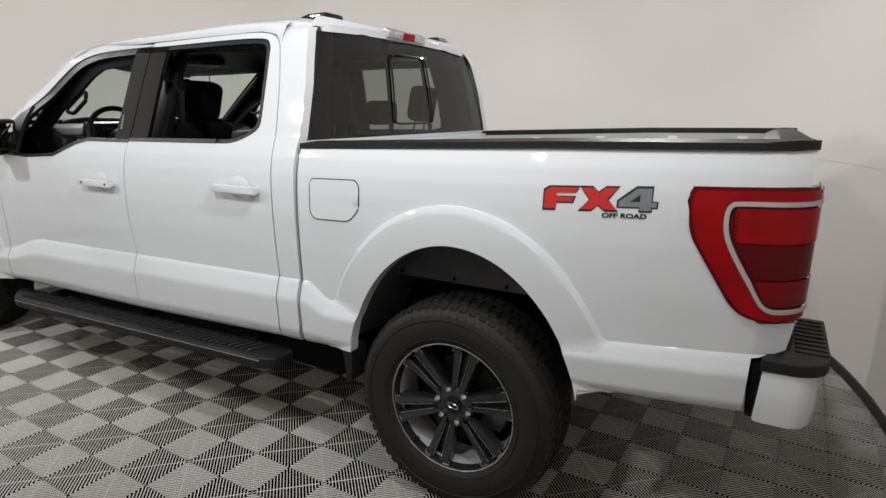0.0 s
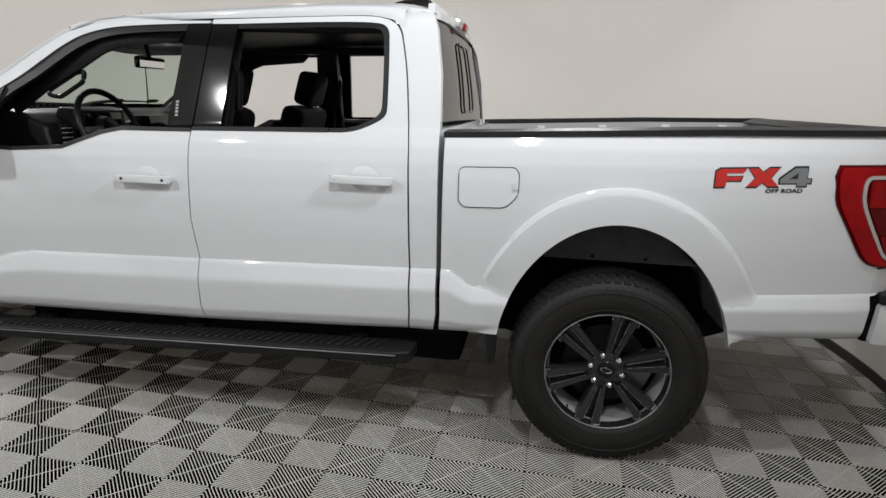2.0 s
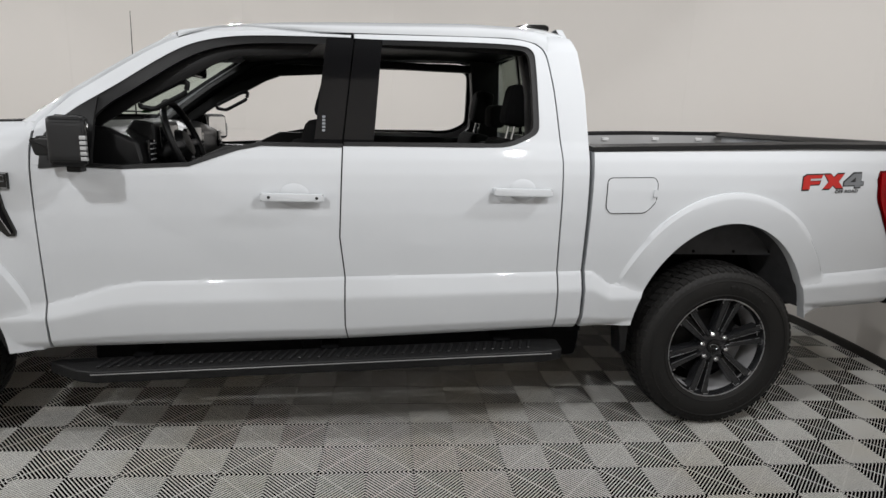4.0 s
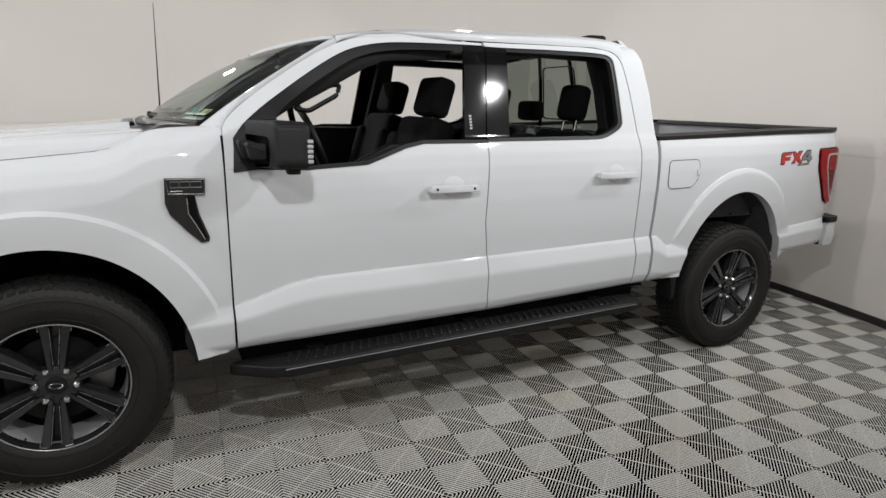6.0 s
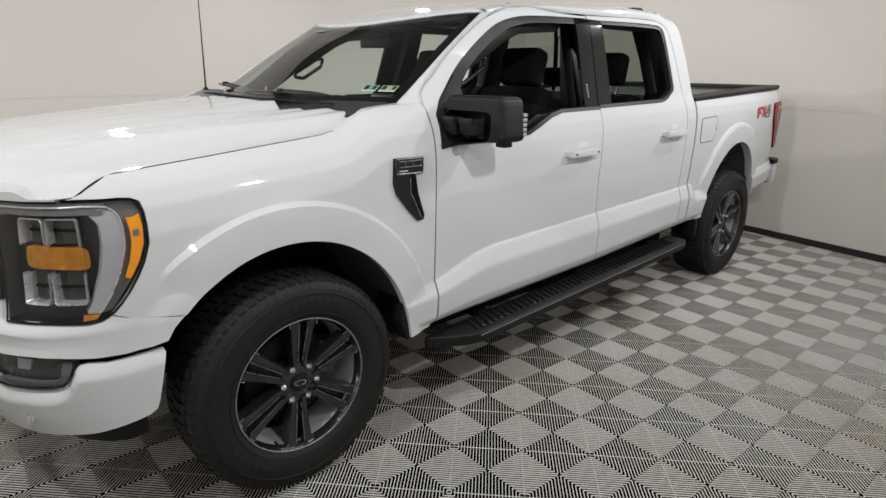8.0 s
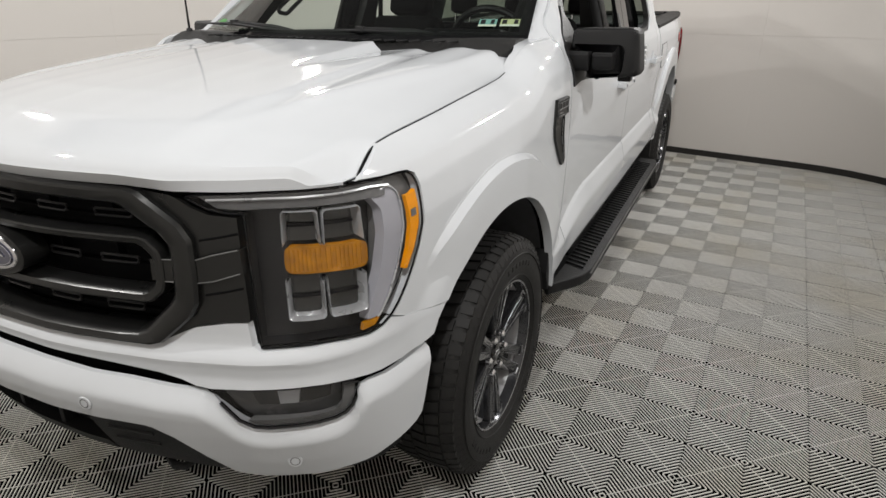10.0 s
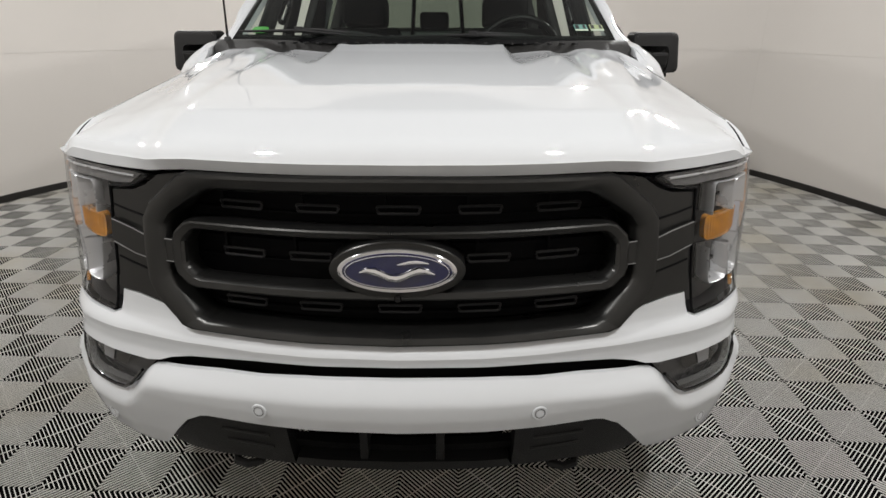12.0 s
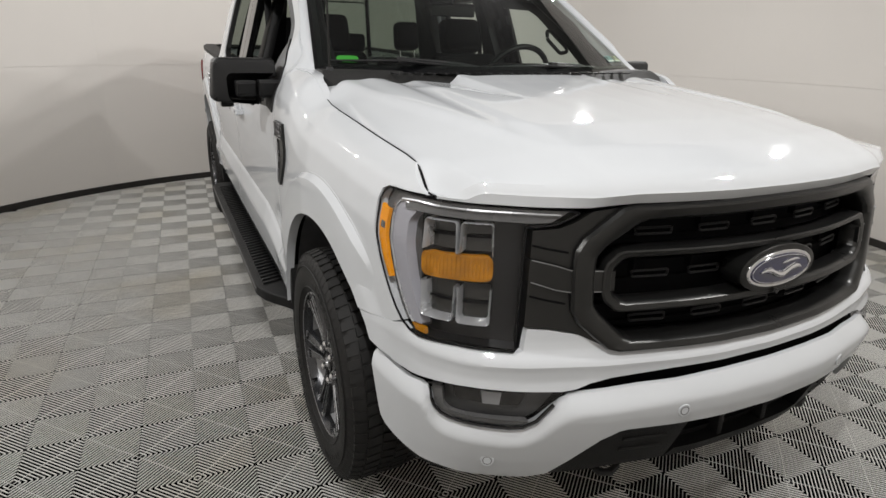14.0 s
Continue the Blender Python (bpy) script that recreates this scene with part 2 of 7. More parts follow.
def panel(outline, fmap, inward, step=0.05, face=None, vstep=None):
    """A sheet with that outline in the (u, v) plane, laid on the surface fmap(u, v), its rim turned in by the vector inward."""
    bm = bmesh.new()
    pts = []
    for p in outline:
        if not pts or (Vector(p) - Vector(pts[-1])).length > 1e-4:
            pts.append(p)
    if (Vector(pts[0]) - Vector(pts[-1])).length < 1e-4:
        pts.pop()
    bm.faces.new([bm.verts.new((p[0], p[1], 0)) for p in pts])
    us, vs = [p[0] for p in pts], [p[1] for p in pts]
    for lo, hi, no, st in ((min(us), max(us), (1, 0, 0), step), (min(vs), max(vs), (0, 1, 0), vstep or step)):
        k = max(1, int((hi - lo) / st))
        for j in range(1, k):
            c = lo + (hi - lo) * j / k + 1e-5
            bmesh.ops.bisect_plane(bm, geom=bm.verts[:] + bm.edges[:] + bm.faces[:], dist=1e-6, plane_co=(c * no[0], c * no[1], 0), plane_no=no)
    bmesh.ops.triangulate(bm, faces=[f for f in bm.faces if len(f.verts) > 4])
    for v in bm.verts:
        v.co = fmap(v.co.x, v.co.y)
    rim = [e for e in bm.edges if e.is_boundary]
    if inward is not None:
        got = bmesh.ops.extrude_edge_only(bm, edges=rim)
        for g in got["geom"]:
            if isinstance(g, bmesh.types.BMVert):
                g.co += inward(g.co) if callable(inward) else Vector(inward)
    bmesh.ops.recalc_face_normals(bm, faces=bm.faces[:])
    if face is not None:
        if sum((f.normal * f.calc_area() for f in bm.faces), Vector()).dot(Vector(face)) < 0:
            bmesh.ops.reverse_faces(bm, faces=bm.faces[:])
    return bm


def prism(outline, axis, lo, hi, bevel=0.0, seg=2):
    """A polygon pushed along an axis from lo to hi, its edges bevelled."""
    bm = bmesh.new()
    pl = {"x": lambda p, d: (d, p[0], p[1]), "y": lambda p, d: (p[0], d, p[1]), "z": lambda p, d: (p[0], p[1], d)}[axis]
    a = [bm.verts.new(pl(p, lo)) for p in outline]
    b = [bm.verts.new(pl(p, hi)) for p in outline]
    bm.faces.new(a)
    bm.faces.new(b[::-1])
    n = len(a)
    for i in range(n):
        bm.faces.new((a[i], b[i], b[(i + 1) % n], a[(i + 1) % n]))
    bmesh.ops.recalc_face_normals(bm, faces=bm.faces[:])
    if bevel:
        bmesh.ops.bevel(bm, geom=bm.edges[:], offset=bevel, segments=seg, affect="EDGES", profile=0.6)
    return bm


def box(cx, cy, cz, sx, sy, sz, bevel=0.0, seg=2):
    o = [(cx - sx / 2, cy - sy / 2), (cx + sx / 2, cy - sy / 2), (cx + sx / 2, cy + sy / 2), (cx - sx / 2, cy + sy / 2)]
    return prism(o, "z", cz - sz / 2, cz + sz / 2, bevel, seg)


def merge(*bms):
    """Joins several bmeshes into one."""
    out = bmesh.new()
    for b in bms:
        me = bpy.data.meshes.new("tmp")
        b.to_mesh(me)
        b.free()
        out.from_mesh(me)
        bpy.data.meshes.remove(me)
    return out


def moved(bm, m):
    bmesh.ops.transform(bm, matrix=m, verts=bm.verts[:])
    if m.determinant() < 0:
        bmesh.ops.reverse_faces(bm, faces=bm.faces[:])
    return bm


MIRROR_Y = Matrix.Diagonal((1, -1, 1, 1))


def sided(bm, side):
    """side -1: as built (driver's side, y < 0); +1: mirrored."""
    return moved(bm, MIRROR_Y) if side > 0 else bm


def tube(path, r, n=10, closed=False, flat=1.0):
    """A round bar along a line of points; r a number or one per point."""
    bm = bmesh.new()
    P = [Vector(p) for p in path]
    rings = []
    up = Vector((0, 0, 1))
    for i, p in enumerate(P):
        a = P[i - 1] if (i > 0 or closed) else p
        b = P[(i + 1) % len(P)] if (i < len(P) - 1 or closed) else p
        d = (b - a).normalized()
        ref = up if abs(d.dot(up)) < 0.95 else Vector((1, 0, 0))
        u = d.cross(ref).normalized()
        w = u.cross(d)
        rr = r[i] if isinstance(r, (list, tuple)) else r
        rings.append([bm.verts.new(p + u * rr * math.cos(2 * math.pi * k / n) + w * rr * flat * math.sin(2 * math.pi * k / n)) for k in range(n)])
    m = len(rings)
    for i in range(m if closed else m - 1):
        A, B = rings[i], rings[(i + 1) % m]
        for k in range(n):
            bm.faces.new((A[k], A[(k + 1) % n], B[(k + 1) % n], B[k]))
    if not closed:
        bm.faces.new(rings[0])
        bm.faces.new(rings[-1][::-1])
    bmesh.ops.recalc_face_normals(bm, faces=bm.faces[:])
    return bm


def lathe(profile, n=64, axis="y", close=False):
    """A profile of (radius, along) turned round the axis."""
    bm = bmesh.new()
    rings = []
    for k in range(n):
        a = 2 * math.pi * k / n
        c, s = math.cos(a), math.sin(a)
        rings.append([bm.verts.new((r * c, h, r * s) if axis == "y" else (r * c, r * s, h)) for r, h in profile])
    m = len(profile)
    for k in range(n):
        A, B = rings[k], rings[(k + 1) % n]
        for i in range(m if close else m - 1):
            bm.faces.new((A[i], A[(i + 1) % m], B[(i + 1) % m], B[i]))
    bmesh.ops.remove_doubles(bm, verts=bm.verts[:], dist=1e-5)
    bmesh.ops.recalc_face_normals(bm, faces=bm.faces[:])
    return bm


def arc(cx, cz, a, b, t0, t1, n=24):
    """Points on an ellipse from angle t0 to t1 (degrees, from +x towards +z)."""
    return [(cx + a * math.cos(radians(t0 + (t1 - t0) * k / n)), cz + b * math.sin(radians(t0 + (t1 - t0) * k / n))) for k in range(n + 1)]


def smoothstep(a, b, x):
    t = min(1.0, max(0.0, (x - a) / (b - a)))
    return t * t * (3 - 2 * t)

# ---- the round room ----
WALL_R = curve(WALL_AT, 14)


def ring_wall(r0, r1, z0, z1, a0, a1, n):
    """A piece of the curved wall between two radii, heights and angles (degrees)."""
    bm = bmesh.new()
    cols = []
    for k in range(n + 1):
        deg = a0 + (a1 - a0) * k / n
        a, rr = radians(deg), WALL_R(deg)
        c, s = math.cos(a), math.sin(a)
        cols.append([bm.verts.new((ROOM[0] + (rr + r) * c, ROOM[1] + (rr + r) * s, z)) for r, z in ((r0, z0), (r0, z1), (r1, z1), (r1, z0))])
    for k in range(n):
        A, B = cols[k], cols[k + 1]
        for i in range(4):
            bm.faces.new((A[i], A[(i + 1) % 4], B[(i + 1) % 4], B[i]))
    bm.faces.new(cols[0])
    bm.faces.new(cols[-1][::-1])
    bmesh.ops.recalc_face_normals(bm, faces=bm.faces[:])
    return bm


wall = part("wall_round", ring_wall(0.012, 0.12, 0, ROOM_H, -180, 180, 96), WALL)
tagged(wall, "curved off-white painted wall of a round photo booth", "wall", kind="structure")
NPANEL = 14
for i in range(NPANEL):
    w = 360 / NPANEL
    for z0, z1 in ((0.06, 1.22), (1.2215, ROOM_H)):
        part("panel", ring_wall(0.0, 0.0115, z0, z1, i * w - 179.997, (i + 1) * w - 180.003, 8), WALL, wall)
base = part("baseboard", ring_wall(-0.012, 0.011, 0.0, 0.058, -180, 180, 96), BASE)
tagged(base, "thin black baseboard round the curved wall", "baseboard", kind="structure")
disc = [(ROOM[0] + (WALL_R(a) + 0.12) * math.cos(radians(a)), ROOM[1] + (WALL_R(a) + 0.12) * math.sin(radians(a))) for a in range(-180, 180, 5)]
ceil = part("ceiling", prism(disc, "z", ROOM_H, ROOM_H + 0.1), CEIL)
tagged(ceil, "plain grey ceiling over the booth", "ceiling", kind="structure")
# slab under the tiles, its black stands in for shade in the rib gaps
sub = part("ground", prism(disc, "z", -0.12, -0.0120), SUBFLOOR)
tagged(sub, "near-black slab that paints the shade between the floor tile ribs", "floor", kind="structure")


def flood_lamp():
    """A round flood lamp on a drop rod; it shines along its -z."""
    t = thing("flood_lamp", "round white flood lamp hung from the ceiling, switched on", "lamp", "flood lamps")
    part("housing", lathe([(0.0, 0.12), (0.05, 0.11), (0.075, 0.06), (0.088, 0.0), (0.080, -0.002)], 40, "z"), WHITEPLASTIC, t)
    part("diffuser", lathe([(0.079, 0.0), (0.05, -0.004), (0.0, -0.005)], 40, "z"), LAMPGLOW, t)
    return t


lamp0 = None
for i, (x, y) in enumerate(LAMPS):
    m = look((x, y, LAMP_Z), (ROOM[0], ROOM[1], 1.7))
    if lamp0 is None:
        lamp0 = flood_lamp()
        lamp0.matrix_basis = m
        top = part("drop_rod", tube([(0, 0, 0.06), m.inverted() @ Vector((x, y, ROOM_H))], 0.012, 8), WHITEPLASTIC, lamp0)
    else:
        copy_thing(lamp0, m)
    L = bpy.data.lights.new("lamp_light", "AREA")
    L.shape, L.size, L.energy, L.color = "DISK", 0.15, LAMP_W[i], (1.0, 1.0, 1.0)
    lo = new("lamp_light", L)
    lo.matrix_basis = m @ Matrix.Translation((0, 0, -0.02))

# ---- the pickup truck: body surfaces ----
truck = thing("pickup_truck", "white four-door pickup truck with black trim and dark wheels, windows down", "pickup truck")

LO = curve([(-0.6, 0.44), (0.5, 0.447), (0.66, 0.455), (1.87, 0.477), (2.94, 0.521), (3.2, 0.53), (4.15, 0.597), (4.65, 0.617), (4.9, 0.63)], 0.1)
ZC = curve([(-0.6, 0.655), (0.66, 0.655), (0.74, 0.675), (0.90, 0.728), (1.02, 0.748), (1.87, 0.771), (2.83, 0.797), (3.0, 0.802), (3.095, 0.735), (3.3, 0.738), (4.0, 0.768), (4.6, 0.807), (4.9, 0.82)], 0.03)
UPPER = curve([(0.7, 0.958), (0.78, 0.962), (0.9, 0.970), (1.05, 0.976), (1.15, 0.975), (1.22, 0.970), (1.28, 0.958), (1.33, 0.938), (1.36, 0.922), (1.5, 0.880), (1.6, 0.850), (1.7, 0.819), (1.76, 0.797), (1.80, 0.772), (1.825, 0.74), (1.845, 0.69)], 0.03)
LOWER = curve([(0, 0.0), (0.03, 0.007), (0.29, 0.029), (0.34, 0.030), (0.8, 0.022), (0.93, 0.008), (1.0, -0.012)], 0.03)
SHOULDER = curve([(-0.75, 1.196), (-0.62, 1.200), (-0.53, 1.209), (-0.45, 1.217), (0.2, 1.286), (0.25, 1.297), (0.30, 1.320), (0.36, 1.358), (0.40, 1.370), (0.46, 1.378), (0.64, 1.389), (0.8, 1.40)], 0.08)
DROP = curve([(-0.06, 0.26), (-0.02, 0.16), (0.0, 0.115), (0.02, 0.078), (0.05, 0.042), (0.10, 0.015), (0.18, 0.0), (0.5, 0.0)], 0.02)
NARROW = curve([(-0.8, 0.22), (-0.72, 0.16), (-0.63, 0.108), (-0.52, 0.068), (-0.4, 0.045), (-0.25, 0.026), (0.1, 0.0), (3.8, 0.0), (4.0, 0.004), (4.35, 0.028), (4.55, 0.046), (4.66, 0.066), (4.74, 0.10), (4.79, 0.15)], 0.05)
FLARE = curve([(0.9, 0.019), (1.0, 0.019), (1.08, 0.014), (1.13, 0.006), (1.16, 0.001), (1.18, 0.0), (1.3, 0.0)], 0.01)
SHOULDER_K = curve([(-0.7, 0.36), (-0.62, 0.46), (-0.55, 0.57), (-0.42, 0.78), (-0.2, 0.95), (0.0, 1.0), (0.5, 1.0)], 0.05)
ARCHES = ((0.0, 0.40, 0.505, 0.55), (3.683, 0.40, 0.48, 0.64))


def rake(x):
    return 0.024 * (x - 1.87)


def half_width(x, z, proud=None):
    """Half the body's width at a place along it and a height; proud stands for the arch flare there."""
    up = UPPER(z - rake(x))
    front = 0.975 - DROP(SHOULDER(x) - z) * SHOULDER_K(x)
    w = smoothstep(0.50, 0.80, x)
    up = up * w + min(front, 0.975) * (1 - w)
    zc, lo = ZC(x), LO(x)
    y = up
    if z < zc:
        y = UPPER(zc - rake(x)) * w + 0.968 * (1 - w) + LOWER((zc - z) / (zc - lo))
    for xc, z0, a, b in ARCHES:
        e = math.hypot((x - xc) / a, (z - z0) / b)
        if e < 1.25:
            y = max(y, up + (FLARE(e) if proud is None else proud))
    y -= 0.058 * smoothstep(1.9, 0.9, x) * smoothstep(1.36, 1.58, z)
    return y - NARROW(x)


def side_map(x, z, off=0.0):
    return Vector((x, -half_width(x, z) - off, z))


def side_panel(name, outline, parent, side, label="", off=0.0, depth=0.02, material=None, step=0.018):
    def on_crease(u, v):
        zc = ZC(u)
        return side_map(u, zc if abs(v - zc) < 0.0047 else v, off)
    bm = panel(dense(outline, 0.03, True), on_crease, (0, depth, 0), step, (0, -1, 0), 0.009)
    return part(name, sided(bm, side), material or PAINT, parent, label)


# nose: a plan line from the middle round to the side, by its length s
PLAN = [(-0.930, 0.0), (-0.921, 0.18), (-0.902, 0.30), (-0.853, 0.50), (-0.787, 0.68), (-0.722, 0.79), (-0.64, 0.862), (-0.54, 0.902), (-0.42, 0.928), (-0.30, 0.946), (-0.1, 0.965)]
S_AT = [0.0]
for p, q in zip(PLAN, PLAN[1:]):
    S_AT.append(S_AT[-1] + math.hypot(q[0] - p[0], q[1] - p[1]))
PX = curve(list(zip(S_AT, [p[0] for p in PLAN])), 0.12)
PY = curve(list(zip(S_AT, [p[1] for p in PLAN])), 0.12)


def s_of(y):
    """The length along the nose's plan line at which it lies y off the middle."""
    return float(np.interp(abs(y), [p[1] for p in PLAN], S_AT)) * (1 if y >= 0 else -1)


NOSE = curve([(0.38, 0.05), (0.44, 0.012), (0.50, -0.012), (0.58, -0.040), (0.635, -0.052), (0.66, -0.050), (0.70, -0.040), (0.73, -0.031), (0.755, -0.031), (0.768, -0.034), (0.780, -0.027), (0.80, -0.006), (0.82, 0.0), (0.9, 0.012), (1.1, 0.03), (1.16, 0.03), (1.2, 0.03)], 0.012)


BUMPER = curve([(0.38, 0.035), (0.44, -0.002), (0.50, -0.024), (0.58, -0.047), (0.635, -0.060), (0.66, -0.062), (0.76, -0.062)], 0.02)
BUMPER_TOP = curve([(0.0, 0.720), (0.30, 0.716), (0.47, 0.704), (0.55, 0.699), (0.585, 0.692), (0.61, 0.672), (0.655, 0.625), (0.685, 0.604), (0.72, 0.600), (0.86, 0.607), (0.885, 0.614), (0.903, 0.633), (0.916, 0.664), (0.935, 0.678), (1.0, 0.668), (1.08, 0.672), (1.15, 0.682)], 0.012)


def bumper_map(s, z, off=0.0):
    """The bumper's face: a sloping ledge below its top edge, then a near upright face."""
    a = abs(s)
    d = BUMPER(z) * (1 - 0.90 * smoothstep(0.74, 1.10, a)) - off
    h = max(0.0, BUMPER_TOP(a) - z)
    d += (0.036 - 0.016 * smoothstep(0.85, 1.05, a)) * max(0.0, 1 - h / 0.046) ** 1.5
    x, y = PX(a), PY(a)
    tx, ty = PX(a + 0.01) - PX(a - 0.01 if a > 0.01 else 0), PY(a + 0.01) - PY(a - 0.01 if a > 0.01 else 0)
    t = math.hypot(tx, ty)
    return Vector((x + d * ty / t, (y - d * tx / t) * (1 if s >= 0 else -1), z))


def nose_map(s, z, off=0.0):
    """A point of the front end; off pushes it outwards."""
    a = abs(s)
    fade = 1 - 0.90 * smoothstep(0.74, 1.10, a)
    d = NOSE(z) * fade - off
    x, y = PX(a), PY(a)
    d += DROP(SHOULDER(x) - z) * SHOULDER_K(x) * smoothstep(0.85, 1.05, a)
    e = math.hypot(x / 0.505, (z - 0.40) / 0.55)
    if e < 1.25:
        d -= 0.6 * FLARE(e) * smoothstep(-0.56, -0.40, x)
    tx, ty = PX(a + 0.01) - PX(a - 0.01 if a > 0.01 else 0), PY(a + 0.01) - PY(a - 0.01 if a > 0.01 else 0)
    t = math.hypot(tx, ty)
    nx, ny = ty / t, -tx / t
    return Vector((x + d * nx, (y + d * ny) * (1 if s >= 0 else -1), z))


# the lamp's outline on the nose, by (s, z): brow, rear edge, foot, inner edge
LAMP_TOP = [(0.575, 1.132), (0.612, 1.139), (0.70, 1.145), (0.80, 1.149), (0.86, 1.151), (0.95, 1.151)]
LAMP_REAR = [(1.03, 1.150), (1.085, 1.150), (1.118, 1.147), (1.136, 1.136), (1.145, 1.11), (1.148, 1.07), (1.147, 1.018), (1.130, 0.965), (1.108, 0.92), (1.082, 0.878), (1.055, 0.843), (1.03, 0.818)]
LAMP_FOOT = [(1.0, 0.801), (0.965, 0.796), (0.93, 0.798), (0.85, 0.801), (0.715, 0.797)]
LAMP_IN = [(0.708, 0.90), (0.702, 1.098), (0.66, 1.100), (0.625, 1.106), (0.592, 1.122)]


def yz(pts):
    """Points given as (y, z) turned into (s, z)."""
    return [(s_of(y), z) for y, z in pts]


def mirrored(pts):
    """A half outline (from the middle out and back) completed to both sides."""
    return pts + [(-u, v) for u, v in reversed(pts) if abs(u) > 1e-6]


# ---- doors, fenders, bed ----
BELT = [(0.672, 1.235), (0.70, 1.222), (0.98, 1.217), (1.24, 1.235), (1.43, 1.305), (1.52, 1.325), (1.855, 1.330)]
WIN_F = [(1.735, 1.338), (1.775, 1.752), (1.58, 1.742), (1.40, 1.702), (1.27, 1.655), (1.12, 1.560), (0.93, 1.395), (0.72, 1.245)]
SEAM_F = [(0.651, 1.385), (0.668, 1.415), (0.705, 1.452), (0.762, 1.502), (0.83, 1.552), (0.905, 1.604), (0.978, 1.652), (1.055, 1.70), (1.125, 1.738), (1.20, 1.770), (1.30, 1.792), (1.45, 1.803), (1.88, 1.808)]


def door_handle(parent, x0, x1, z0, z1, side, dots):
    """A pull handle of body colour over a shallow cup."""
    xm, zm = (x0 + x1) / 2, (z0 + z1) / 2
    y = -half_width(xm, zm)
    h = part("handle", sided(prism(rounded([(x0, zm - 0.017), (x1, zm - 0.017), (x1, zm + 0.017), (x0, zm + 0.017)], 0.008), "y", y - 0.042, y - 0.022, 0.005), side), PAINT, parent, "white pull handle")
    for xx in (x0 + 0.015, x1 - 0.02):
        part("mount", sided(box(xx, y - 0.014, zm, 0.026, 0.034, 0.026, 0.004), side), PAINT, h)
    cup = lathe([(0.0, 0.0065), (0.4, 0.006), (0.7, 0.004), (0.9, 0.0015), (1.0, -0.0006)], 36, "z")
    moved(cup, Matrix.Translation((xm + 0.005, y - 0.001, zm + 0.006)) @ Matrix.Rotation(radians(90), 4, "X") @ Matrix.Diagonal((0.062, 0.050, 1, 1)))
    part("cup", sided(cup, side), PAINT, h)
    if dots:
        for xx in (x0 + 0.035, x1 - 0.03):
            part("lock_dot", sided(moved(lathe([(0, -0.0015), (0.006, -0.0015), (0.007, 0.002)], 16, "y"), Matrix.Translation((xx, y - 0.0425, zm))), side), DECALBLACK, h)
    return h


